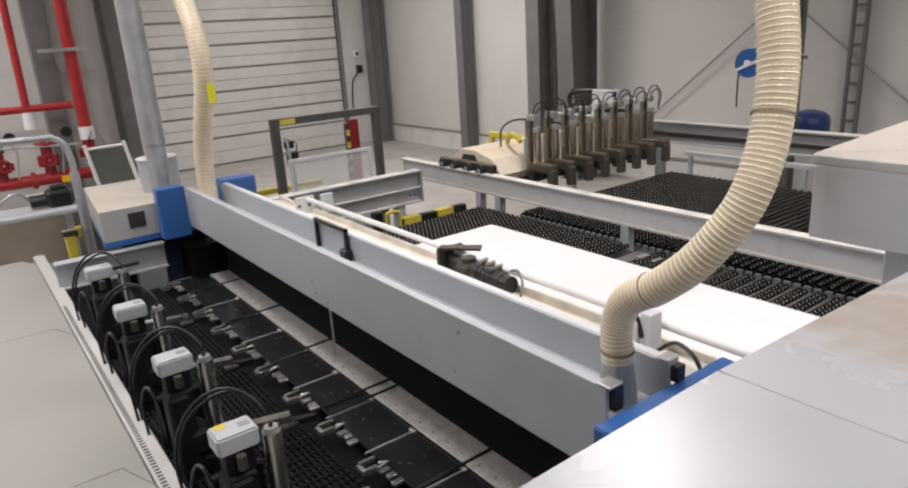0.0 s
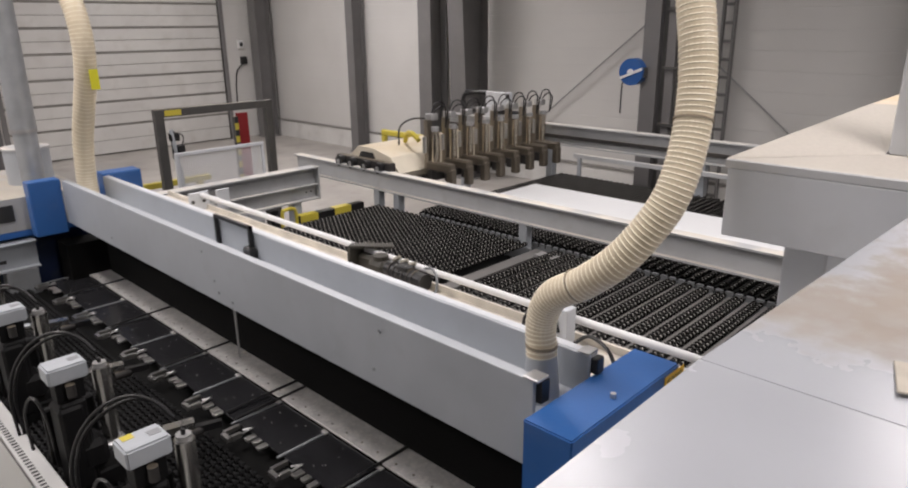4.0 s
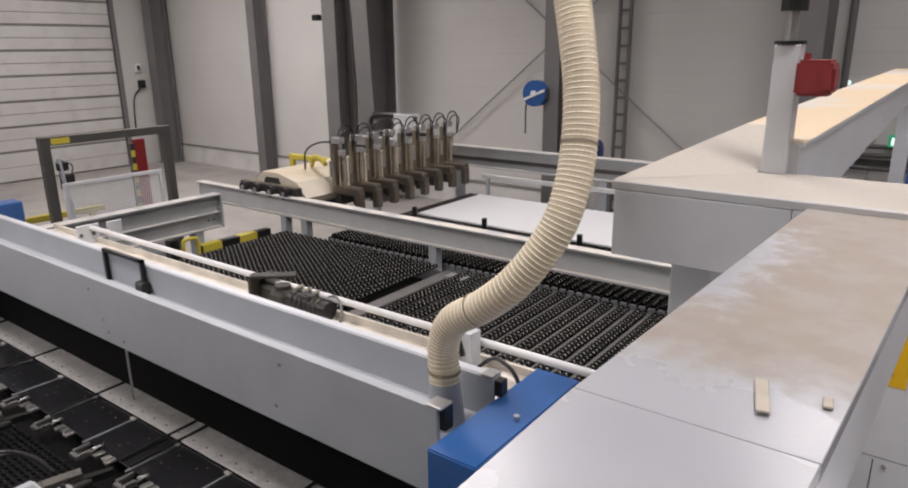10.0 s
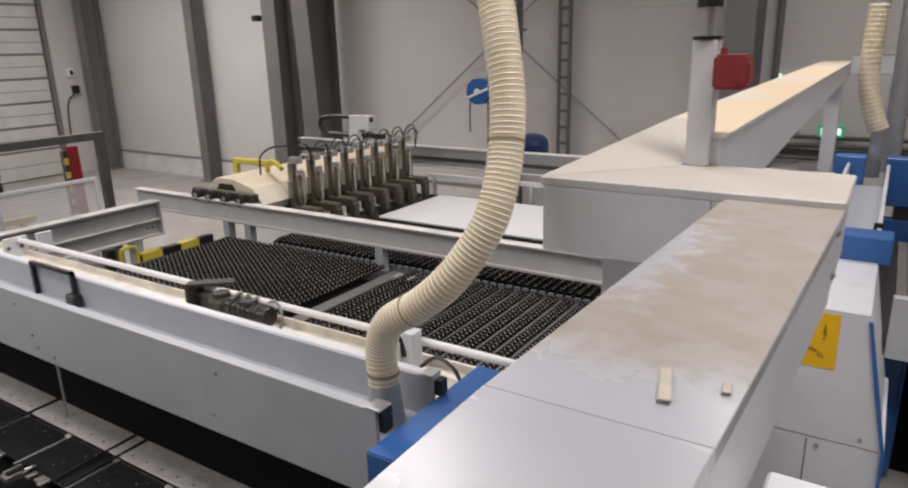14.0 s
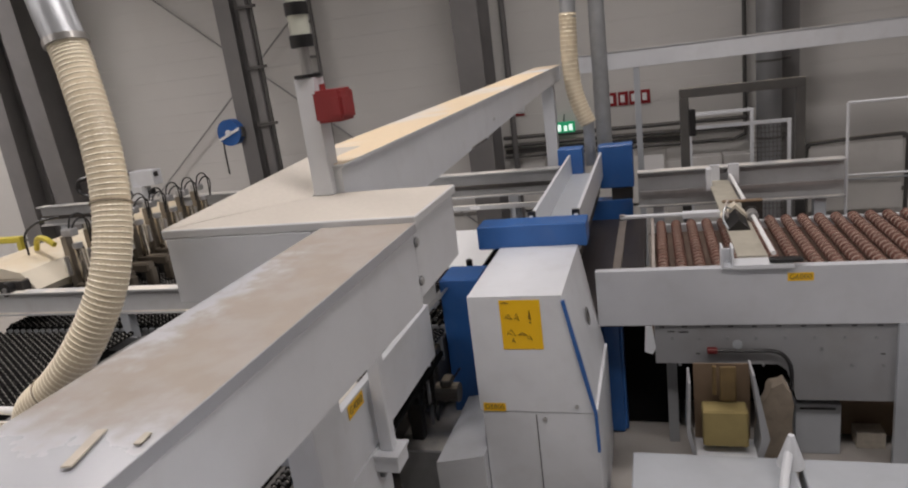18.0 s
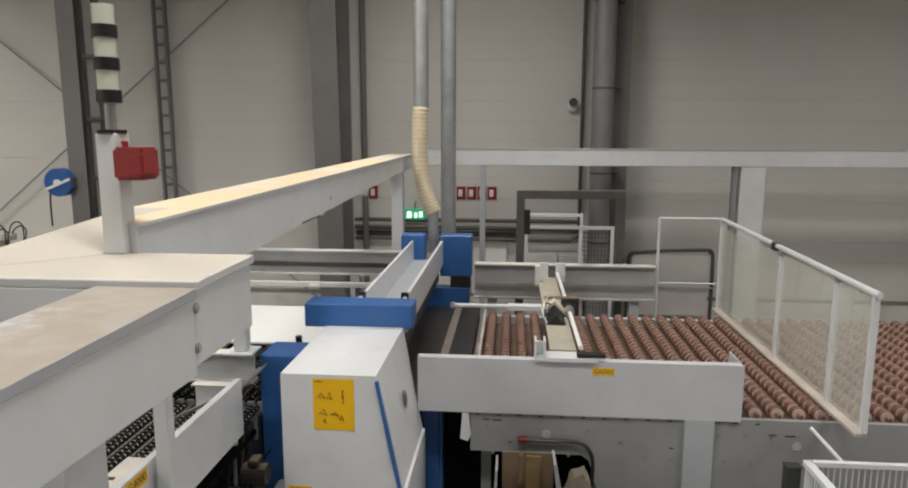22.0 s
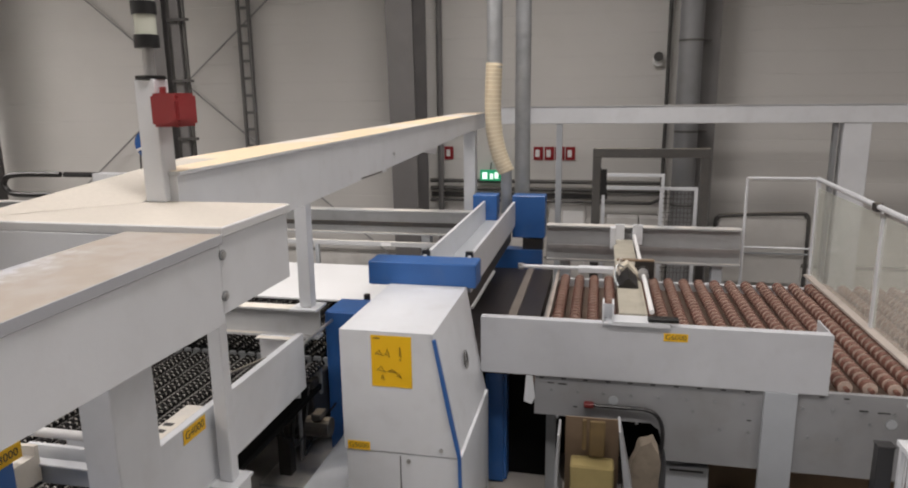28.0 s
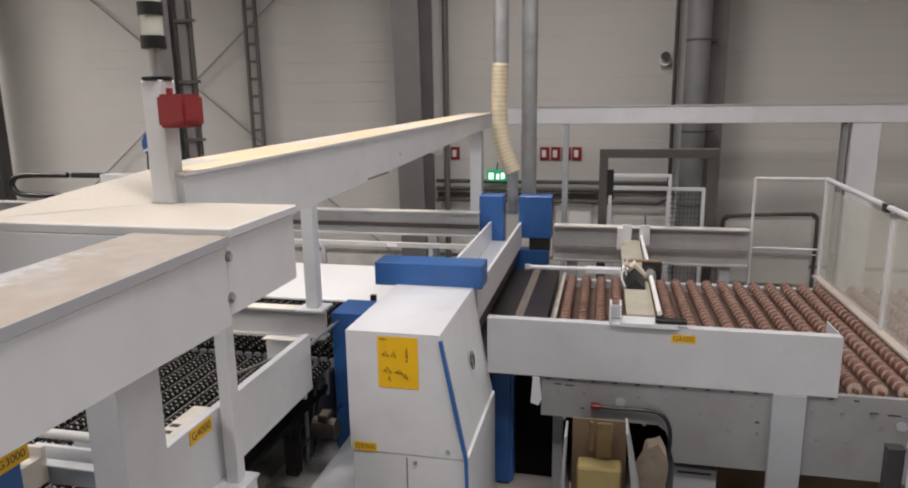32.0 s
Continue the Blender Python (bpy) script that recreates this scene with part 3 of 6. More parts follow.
# ---- sheet metal bridge duct ----
TZ = 2.787
duct = thing("cable_bridge", (-0.42, -4.3, FLOOR), "white sheet metal cable bridge with sawdust on top", "cable bridge")
def slab(l0, r0, l1, r1, y0, y1, z0, z1, h, low=None):
    """A long box whose top runs from (l0, r0, z0) at y0 to (l1, r1, z1) at y1, h thick or down to low."""
    bm = bmesh.new()
    v = [bm.verts.new(c) for c in ((l0, y0, z0), (r0, y0, z0), (r1, y1, z1), (l1, y1, z1),
                                   (l0, y0, low or z0 - h), (r0, y0, low or z0 - h), (r1, y1, low or z1 - h), (l1, y1, low or z1 - h))]
    for q in ((0, 1, 2, 3), (4, 5, 6, 7), (0, 1, 5, 4), (1, 2, 6, 5), (2, 3, 7, 6), (3, 0, 4, 7)):
        bm.faces.new([v[i] for i in q])
    bmesh.ops.bevel(bm, geom=list(bm.edges), offset=0.0015, segments=1, affect="EDGES")
    return bm


part("near_arm", slab(-0.640, -0.358, -0.548, -0.250, -6.2, -3.161, 2.66, 2.735, 0.26, low=2.485), WHITE, duct)
part("near_cover", slab(-0.650, -0.296, -0.560, -0.236, -4.478, -3.162, 2.719, 2.767, 0.03), NEARTOP, duct, "dusty removable cover")
part("rear_cover", slab(-0.668, -0.380, -0.6505, -0.2965, -6.2, -4.4787, 2.672, 2.719, 0.03), CLEANTOP, duct, "clean glossy cover")
part("cross_arm", B((-1.17, -0.60, -3.16, -2.70, 2.52, TZ - 0.032), bevel=0.003), WHITE, duct)
part("end_box", B((-0.598, -0.25, -3.16, -2.70, 2.515, TZ - 0.032), bevel=0.002), WHITE, duct)
part("cross_cover", B((-1.182, -0.236, -3.16, -2.69, TZ - 0.032, TZ), bevel=0.004), BOXTOP, duct, "dusty removable cover")
part("support_leg", B((-1.02, -0.875, -2.95, -2.70, FLOOR, 2.52), bevel=0.004), WHITE, duct)
for y, z in ((-3.150, 2.70), (-3.152, 2.572)):
    part("bolt", C(((-0.25, y, z), (-0.240, y, z), 0.011), seg=10), ALU, duct)
    part("washer", C(((-0.25, y, z), (-0.246, y, z), 0.017), seg=12), GREYDK, duct)
part("edge_notch", B((-0.312, -0.298, -4.61, -4.592, 2.62, 2.70)), GATE, duct)
part("side_box", B((-0.262, 0.12, -4.9, -4.14, 2.38, 2.5), bevel=0.006), WHITE, duct)
part("rear_leg", B((-0.62, -0.40, -6.15, -6.05, FLOOR, 2.475), bevel=0.004), WHITE, duct)
beam = thing("overhead_duct", (-0.82, 0.6, 2.6), "long white overhead duct with a thick sawdust layer", "overhead duct")
prof = [(-2.70, 2.885), (4.3, 2.925), (4.3, 2.75), (2.8, 2.735), (-1.6, 2.60), (-2.70, 2.60)]
part("body", prism(prof, "x", -0.80, -0.68), WHITE, beam)
part("body", prism([(-2.20, 2.887)] + prof[1:-1] + [(-2.20, 2.60)], "x", -0.98, -0.801), WHITE, beam)
part("cover", prism([(-2.705, 2.887), (-2.705, 2.900), (4.31, 2.945), (4.31, 2.927)], "x", -0.80, -0.665), BEAMTOP, beam, "cover buried under sawdust")
part("cover", prism([(-2.20, 2.890), (-2.20, 2.903), (4.31, 2.945), (4.31, 2.927)], "x", -0.995, -0.801), BEAMTOP, beam, "cover buried under sawdust")
bm = bmesh.new()
vs = [bm.verts.new(v) for v in ((-1.18, -3.155, TZ + 0.001), (-0.802, -2.75, TZ + 0.001), (-0.995, -2.202, 2.903), (-0.802, -2.202, 2.903), (-1.18, -2.202, TZ - 0.01), (-0.802, -2.202, TZ - 0.01))]
for f in ((0, 1, 2), (1, 3, 2), (0, 2, 4), (1, 5, 3), (0, 4, 5, 1), (4, 2, 3, 5)):
    bm.faces.new([vs[i] for i in f])
part("end_slope", bm, BOXTOP, beam, "dusty sloped end piece")
part("side_slot", B((-0.682, -0.676, -0.69, -0.25, 2.632, 2.642)), GATE, beam)
part("post", B((-1.065, -0.99, -2.015, -1.945, 1.17, 2.70), bevel=0.005), WHITE, beam)
part("foot_plate", B((-1.12, -0.94, -2.07, -1.89, 1.155, 1.17)), WHITE, beam)
part("post", B((-1.42, -1.32, -0.18, -0.08, 1.55, 2.70), bevel=0.005), WHITE, beam)
part("foot_plate", B((-1.48, -1.26, -0.24, -0.02, 1.535, 1.55)), WHITE, beam)
part("cross_arm", B((-1.42, -0.70, -0.18, -0.08, 2.62, 2.69)), WHITE, beam)
part("post", B((-0.85, -0.70, 3.65, 3.8, FLOOR, 2.75), bevel=0.005), WHITE, beam)
part("gusset", prism([(1.0, 2.685), (1.6, 2.70), (1.5, 2.62)], "x", -0.75, -0.70), WHITE, beam)
part("bolt", C(((-0.68, 0.05, 2.74), (-0.672, 0.05, 2.74), 0.012), seg=8), ALU, beam)
mast = thing("signal_mast", (-0.75, -2.69, TZ), "white mast on the cable bridge with a stack light", "signal mast")
MX, MY = -0.755, -2.69
part("post", B((MX - 0.042, MX + 0.042, MY - 0.042, MY + 0.042, TZ + 0.0, 3.235), bevel=0.004), WHITE, mast)
part("disc", C(((MX, MY, 3.235), (MX, MY, 3.247), 0.052), seg=20), BLACK, mast)
part("stem", C(((MX, MY, 3.247), (MX, MY, 3.345), 0.02), seg=14), ALU, mast)
z = 3.345
for i in range(3):
    part("lamp_segment", C(((MX, MY, z), (MX, MY, z + 0.045), 0.044), seg=18), BLACK, mast, smooth=True)
    part("lens", C(((MX, MY, z + 0.045), (MX, MY, z + 0.115), 0.038), seg=18), LENS, mast, "clear lamp lens", smooth=True)
    z += 0.115
siren = thing("alarm_siren", (-0.65, -2.72, 3.05), "red alarm siren box screwed to a mast", "siren")
part("housing", B((-0.712, -0.60, -2.775, -2.65, 3.066, 3.184), bevel=0.01, seg=2), SIRENRED, siren)
part("horn", B((-0.635, -0.588, -2.795, -2.70, 3.081, 3.166), bevel=0.01, seg=2), SIRENRED, siren)
part("cable_gland", C(((-0.69, -2.72, 3.184), (-0.69, -2.72, 3.206), 0.012), seg=8), SIRENRED, siren)
chip = solid("wood_offcut", B((-0.409, -0.389, -4.405, -4.298, 2.7265, 2.7305), bevel=0.0015), WOODC, "thin pale strip of wood offcut on a dusty cover", "offcut")
chip.rotation_euler = (0, 0, radians(14.5))
scrap = solid("wood_chip", B((-0.322, -0.308, -4.336, -4.302, 2.7265, 2.7305), bevel=0.0015), WOODC, "short pale wood chip on a dusty cover", "offcut")
scrap.rotation_euler = (0, 0, radians(8))

# ---- second saw: control cabinet and blue frames ----
cab = thing("control_cabinet", (-0.42, -0.5, FLOOR), "white saw cabinet with a sloped side and yellow notice", "control cabinet")
part("upper_housing", prism([(-0.74, 0.885), (0.03, 0.885), (-0.03, 1.2), (-0.12, 1.715), (-0.74, 1.715)], "y", -1.06, 0.04), WHITE, cab)
part("lower_housing", B((-0.73, 0.05, -1.055, 0.04, FLOOR + 0.05, 0.88), bevel=0.005), WHITE, cab)
part("side_trim", prism([(0.035, 0.6), (0.055, 0.6), (0.05, 0.885), (-0.02, 1.25), (-0.105, 1.68), (-0.125, 1.68), (-0.035, 1.2), (0.03, 0.885)], "y", -1.075, -1.045), BLUE, cab)
part("door_gap", B((-0.36, -0.354, -1.058, -1.05, 0.1, 0.86)), PRINT, cab)
for x, z in ((-0.3, 0.83), (-0.08, 0.93)):
    part("lock", C(((x, -1.056, z), (x, -1.068, z), 0.014), seg=10), ALU, cab)
note = thing("yellow_notice", (-0.395, -1.07, 1.35), "yellow sticker sheet with hand-drawn marks", "notice")
part("sheet", B((-0.528, -0.262, -1.064, -1.061, 1.345, 1.69)), STICKER, note)
for k, (x, z, w, h) in enumerate(((-0.475, 1.575, 0.05, 0.035), (-0.42, 1.575, 0.03, 0.05), (-0.335, 1.585, 0.012, 0.07), (-0.335, 1.535, 0.012, 0.012), (-0.465, 1.465, 0.055, 0.04), (-0.39, 1.455, 0.06, 0.02),
                                  (-0.345, 1.43, 0.03, 0.035), (-0.455, 1.41, 0.02, 0.03), (-0.49, 1.672, 0.05, 0.006))):
    part("mark", tube([(x - w / 2, -1.066, z - h / 3), (x, -1.066, z + h / 2), (x + w / 2, -1.066, z - h / 2), (x - w / 4, -1.066, z - h / 5)], 0.0026, 4), INK, note)


def tag(text, x0, x1, y, z0, z1, size):
    t = thing("machine_label", ((x0 + x1) / 2, y, z0), "small yellow machine number label with black print", "label", "machine labels")
    part("plate", B((x0, x1, y - 0.003, y, z0, z1)), STICKER, t)
    lettering("letters", text, size, ((x0 + x1) / 2, y - 0.0035, (z0 + z1) / 2), (90, 0, 0), PRINT, t)
    return t


tag("G5000", -0.715, -0.56, -1.061, 0.885, 0.945, 0.05)
saw = thing("cross_saw", (-0.4, 1.7, FLOOR), "blue and white cross-cut saw bridge", "panel saw")
part("end_frame", B((-0.92, -0.05, 0.05, 0.30, 1.70, 1.89), bevel=0.008), BLUE, saw)
part("side_frame", B((-1.26, -0.93, -0.07, 0.30, FLOOR, 1.49), bevel=0.008), BLUE, saw)
part("lower_frame", B((-0.02, 0.16, 0.30, 0.50, FLOOR, 1.05), bevel=0.03, seg=3), BLUE, saw)
part("far_frame", B((-0.17, 0.23, 3.26, 3.5, 1.45, 1.97), bevel=0.008), BLUE, saw)
part("far_bracket", B((-0.04, 0.21, 3.28, 3.44, 1.3, 1.449)), DARK, saw)
part("far_frame", B((-0.66, -0.36, 3.26, 3.5, 1.3, 1.97), bevel=0.008), BLUE, saw)
part("far_leg", B((-0.6, 0.2, 3.25, 3.45, FLOOR, 1.3)), BLUE, saw)
press = thing("pressure_beam", (-0.33, 1.8, 1.25), "white channel-shaped pressure beam of the cross saw", "pressure beam")
part("guide_plate", B((-0.53, -0.50, 0.28, 3.25, 1.6, 1.9), bevel=0.003), WHITE, press)
part("guide_plate", B((-0.16, -0.13, 0.28, 3.25, 1.6, 1.9), bevel=0.003), WHITE, press)
part("channel", B((-0.50, -0.16, 0.3, 3.25, 1.62, 1.66)), GREY, press)
part("shoe", B((-0.49, -0.17, 0.32, 3.15, 1.42, 1.62)), DARK, press)
part("saw_table", B((-0.45, 0.35, 0.2, 3.1, 0.95, 1.10)), TABLEDARK, saw)
part("table_strip", B((0.05, 0.13, 0.2, 3.1, 1.10, 1.115)), TABLESTEEL, saw)
part("table_edge", B((0.41, 0.44, 0.2, 3.1, 0.95, 1.12)), DUSTBAR, saw)
part("suction_pipe", C(((-0.29, 3.6, 1.7), (-0.29, 3.6, 2.3), 0.07)), GALV, saw)
for x in (-0.51, -0.15):
    part("bumper", B((x - 0.03, x + 0.03, 0.31, 0.35, 1.88, 1.93)), BLACK, press)
for k in range(4):
    r = 0.022 + 0.014 * k
    pts = [(-0.038 + 0.19 * (0.0) - 0.175 * math.sin(a) * r + 0.006, -0.45 + math.cos(a) * r, 1.32 + math.sin(a) * r) for a in [2 * math.pi * i / 20 for i in range(21)]]
    part("vent_ring", tube(pts, 0.003, 5, cap=False), GATE, cab)

# ---- outfeed table ----
out = thing("outfeed_table", (1.8, 1.4, FLOOR), "white roller outfeed table with red-brown wheels", "roller table")
part("guard_plate", B((0.0, 2.5, -0.015, 0.0, 1.05, 1.5), (0.0, 2.5, 0.0, 0.06, 1.485, 1.5), bevel=0.002), OUTWHITE, out)
part("end_return", B((2.488, 2.5, 0.002, 0.34, 1.30, 1.5), bevel=0.002), OUTWHITE, out)
part("side_beam", prism([(0.42, 1.06), (7.5, 1.06), (7.5, 0.42), (1.43, 0.42), (1.40, 0.55), (1.36, 0.67), (1.30, 0.715), (0.42, 0.72)], "y", 0.01, 0.05), DIRTYSHADE, out)
for k in range(14):
    part("rivet", B((0.46 + k * 0.165, 0.495 + k * 0.165, -0.019, -0.015, 1.034, 1.044)), PRINT, out)
for x, z in ((1.02, 0.88), (2.935, 0.86)):
    part("cover_disc", C(((x, 0.011, z), (x, 0.002, z), 0.036), seg=18), GREY, out)
for x, z, w in ((0.52, 0.985, 0.05), (0.60, 0.98, 0.07), (2.72, 0.94, 0.06), (2.84, 0.935, 0.08), (1.98, 0.80, 0.03), (0.72, 0.80, 0.03)):
    part("slot", B((x, x + w, 0.006, 0.0105, z, z + 0.008)), PRINT, out)
part("far_beam", B((0.42, 7.5, 2.86, 2.92, 0.55, 1.06), bevel=0.003), WHITE, out)
for x in (2.19, 4.6, 7.0):
    # Grey in place of white paints the shade on this near leg.
    part("leg", B((x - 0.11, x + 0.11, -0.03, 0.01, FLOOR, 1.05)), GREY, out)
    part("leg", B((x - 0.11, x + 0.11, 2.92, 2.98, FLOOR, 1.05)), WHITE, out)
def wheel_pair(bm, rim, x, y, z):
    cyl(bm, (x, y - 0.026, z), (x, y + 0.030, z), 0.055, 14)
    cyl(rim, (x, y - 0.036, z), (x, y - 0.0265, z), 0.050, 14)


def two_tone(name, bm, rim, m1, m2):
    """One mesh of two bmeshes, each with its material."""
    me = bpy.data.meshes.new(name)
    for f in rim.faces:
        f.material_index = 1
    whole = join(bm, rim)
    whole.to_mesh(me)
    whole.free()
    me.materials.append(m1)
    me.materials.append(m2)
    me.shade_smooth()
    me.set_sharp_from_angle(angle=radians(40))
    return me


def joined(name, mesh, at, parent):
    o = new(name, mesh)
    o.parent = parent
    o.location = at
    ORIGIN[o] = ORIGIN[parent]
    return o


w1, w2 = bmesh.new(), bmesh.new()
wheel_pair(w1, w2, 0, 0, 0)
wheel_mesh = two_tone("wheel", w1, w2, REDROLL, ROLLRIM)
r1, r2 = C(((0, -1.405, 0), (0, 1.405, 0), 0.018), seg=8), bmesh.new()
for k in range(27):
    wheel_pair(r1, r2, 0, 0.13 + k * 0.102 - 1.455, 0)
full_mesh = two_tone("roller", r1, r2, REDROLL, ROLLRIM)
r1, r2 = C(((0, -1.405, 0), (0, 1.405, 0), 0.018), seg=8), bmesh.new()
for k in range(18, 27):
    wheel_pair(r1, r2, 0, 0.13 + k * 0.102 - 1.455, 0)
part_mesh = two_tone("roller", r1, r2, REDROLL, ROLLRIM)
for i in range(43):
    x = 0.515 + i * 0.1636
    at = Vector((x, 1.455, ROLL - 0.055)) - ORIGIN[out]
    near = 9 <= i < 23
    r = joined("roller", part_mesh if near else full_mesh, at, out)
    if near:
        for k in range(18):
            joined("wheel", wheel_mesh, (0, 0.13 + k * 0.102 - 1.455, 0), r)
part("bed_pan", B((0.4, 7.5, 0.05, 2.86, 0.93, 0.97)), RUSTPAN, out)
tag("G6000", 1.36, 1.53, -0.016, 1.39, 1.45, 0.055)
ib = thing("guide_beam", (1.35, 3.0, FLOOR), "dusty grey steel beam beyond the outfeed rollers", "steel beam")
part("beam", hbeam("x", 0.28, 2.43, 3.0, 1.68, 0.42, 0.16), STEELGREY, ib)
part("inner_rail", B((0.3, 2.4, 2.90, 2.93, 1.42, 1.46)), ALU, ib)
feet(ib, ((0.5, 3.05), (2.2, 3.05)), 1.26, 0.12, GREY)
car = thing("alignment_carriage", (1.2, 1.4, ROLL), "white alignment carriage with a dark motor on the outfeed", "carriage")
part("guide_rod", C(((1.27, 0.0, 1.6), (1.27, 2.9, 1.6), 0.018)), SIGNW, car)
part("base", B((0.99, 1.4, -0.05, 0.12, 1.5, 1.53)), WHITE, car)
part("bracket", B((0.985, 1.0, -0.04, 0.1, 1.5, 1.66), bevel=0.003), WHITE, car)
part("bracket_back", B((0.93, 0.985, 0.085, 0.1, 1.5, 1.62), bevel=0.002), WHITE, car)
part("bracket_base", B((0.93, 0.985, -0.04, 0.085, 1.5, 1.515)), WHITE, car)
part("head", B((1.06, 1.16, 2.84, 2.9, 1.5, 1.72)), WHITE, car)
part("head", B((1.25, 1.36, 2.84, 2.9, 1.5, 1.72)), WHITE, car)
part("head_post", B((1.0, 1.06, 2.55, 2.66, 1.5, 1.74), bevel=0.006), WHITE, car)
part("gear_block", C(((1.13, 1.20, 1.595), (1.13, 1.10, 1.585), 0.115), seg=4), BEIGE, car, "cream gearbox")
part("motor", C(((1.13, 1.12, 1.585), (1.13, 0.80, 1.555), 0.085), seg=4), BLACK, car, "black square drive motor")
part("collar", C(((1.27, 1.04, 1.60), (1.27, 1.16, 1.60), 0.045), seg=16), ALU, car, smooth=True)
part("collar_ring", C(((1.27, 1.16, 1.60), (1.27, 1.19, 1.60), 0.058), seg=16), DARK, car, smooth=True)
part("top_plate", B((1.04, 1.37, 1.20, 1.26, 1.69, 1.705), bevel=0.003), CARDB, car)
part("bearing_plate", B((1.20, 1.37, 1.21, 1.24, 1.53, 1.69), bevel=0.006), DARK, car)
for k in range(3):
    part("hose_coupling", C(((1.03 + 0.02 * k, 0.98 + 0.06 * k, 1.56), (1.03 + 0.02 * k, 0.98 + 0.06 * k, 1.64), 0.014), seg=8), CHROME, car)
part("beige_cover", B((1.04, 1.25, 0.12, 2.84, 1.53, 1.55), bevel=0.004), DULLCOVER, car)
part("foot", B((1.24, 1.46, -0.04, 0.03, 1.535, 1.565), bevel=0.006), BLACK, car)
part("bracket_side", B((0.915, 0.93, -0.04, 0.1, 1.5, 1.66), bevel=0.003), WHITE, car)
part("cable", tube(spline([(1.09, 1.15, 1.70), (1.07, 1.10, 1.735), (1.05, 1.03, 1.70), (1.06, 0.96, 1.62)], 12), 0.008, 6), DUSTBAR, car)
part("cable", tube(spline([(1.10, 1.1, 1.66), (1.04, 1.0, 1.70), (1.02, 0.9, 1.62), (1.05, 0.82, 1.56)], 12), 0.008, 6), GALV, car)
part("arm", B((0.15, 0.70, 1.22, 1.28, 1.585, 1.61), bevel=0.004), WHITE, car)
part("arm_step", B((0.70, 1.02, 1.20, 1.30, 1.565, 1.615), bevel=0.004), WHITE, car)
part("arm_tip", C(((0.17, 1.25, 1.57), (0.17, 1.25, 1.62), 0.03), seg=12), ALU, car)

# overhead beam and fence on the right
ob_ = thing("overhead_beam", (2.3, 4.95, FLOOR), "white overhead cable beam carried on posts", "overhead beam")
part("beam", B((-0.7, 9.0, 4.85, 5.05, 2.77, 3.0), bevel=0.005), WHITE, ob_)
part("cover", B((-0.7, 9.0, 4.84, 5.06, 3.002, 3.015)), LITDUST, ob_)
part("post", B((3.95, 4.28, 4.86, 5.04, FLOOR, 2.77), bevel=0.005), WHITE, ob_)
part("post", B((3.85, 3.9, 4.9, 5.0, FLOOR, 2.77)), GREYDK, ob_)
part("post", B((0.25, 0.33, 4.86, 5.0, FLOOR, 2.77)), GREY, ob_)
fen = thing("plexiglass_fence", (3.25, 1.3, FLOOR), "clear plexiglass safety fence with white rails", "safety fence")
for y, z0, z1 in ((-0.39, 1.15, 2.15), (0.17, 0.2, 2.16), (1.26, 1.17, 2.18), (3.08, 0.2, 2.22)):
    part("post", B((3.18, 3.22, y - 0.02, y + 0.02, z0, z1), bevel=0.003), WHITE, fen)
part("top_rail", C(((3.2, -0.43, 2.16), (3.2, 3.1, 2.235), 0.025)), WHITE, fen, smooth=True)
part("flat_bar", B((3.14, 3.22, -0.41, 3.1, 1.14, 1.165), bevel=0.003), DUSTBAR, fen, "dusty flat bar")
for y0, y1 in ((-0.37, 0.15), (0.19, 1.24), (1.28, 3.06)):
    p = part("pane", B((3.197, 3.203, y0, y1, 1.18, 2.14)), PLEXI, fen, "scuffed clear pane")
    p.visible_shadow = False
part("clamp", B((3.172, 3.228, 1.38, 1.48, 2.155, 2.228), bevel=0.006), DARK, fen)
for y in (0.17, 1.26):
    part("rail_clip", B((3.17, 3.23, y - 0.03, y + 0.03, 2.13, 2.17), bevel=0.004), ALU, fen)
part("side_frame", join(C(((2.48, 3.12, 2.235), (3.2, 3.12, 2.235), 0.016)), C(((2.48, 3.12, FLOOR), (2.48, 3.12, 2.235), 0.016)), C(((2.48, 3.12, 1.45), (3.2, 3.12, 1.45), 0.011))), WHITE, fen)
g = thing("light_gate", (1.45, 3.32, FLOOR), "dark grey portal frame of a light barrier", "portal frame", "light gates")
part("upright", B((0.78, 0.88, 3.27, 3.37, FLOOR, 2.44), bevel=0.005), GATE, g)
part("upright", B((2.0, 2.1, 3.27, 3.37, FLOOR, 2.44), bevel=0.005), GATE, g)
part("crossbar", B((0.78, 2.1, 3.27, 3.37, 2.44, 2.545), bevel=0.005), GATE, g)
part("sensor", B((0.88, 0.95, 3.25, 3.35, 2.0, 2.3)), BLACK, g)

# suction ducts over the cross saw
sd = thing("suction_duct", (-0.14, 4.07, 1.5), "galvanised vertical suction duct", "duct", "suction ducts")
part("pipe", C(((-0.14, 4.07, 1.7), (-0.14, 4.07, ZC), 0.10), seg=24), GALV, sd, smooth=True)
for z in (2.6, 3.9):
    part("collar", C(((-0.14, 4.07, z), (-0.14, 4.07, z + 0.03), 0.108), seg=24), GALV, sd, smooth=True)
sd = thing("suction_duct", (-0.44, 3.6, 3.3), "galvanised vertical suction duct", "duct", "suction ducts")
part("pipe", C(((-0.44, 3.6, 3.5), (-0.44, 3.6, ZC), 0.095), seg=24), GALV, sd, smooth=True)


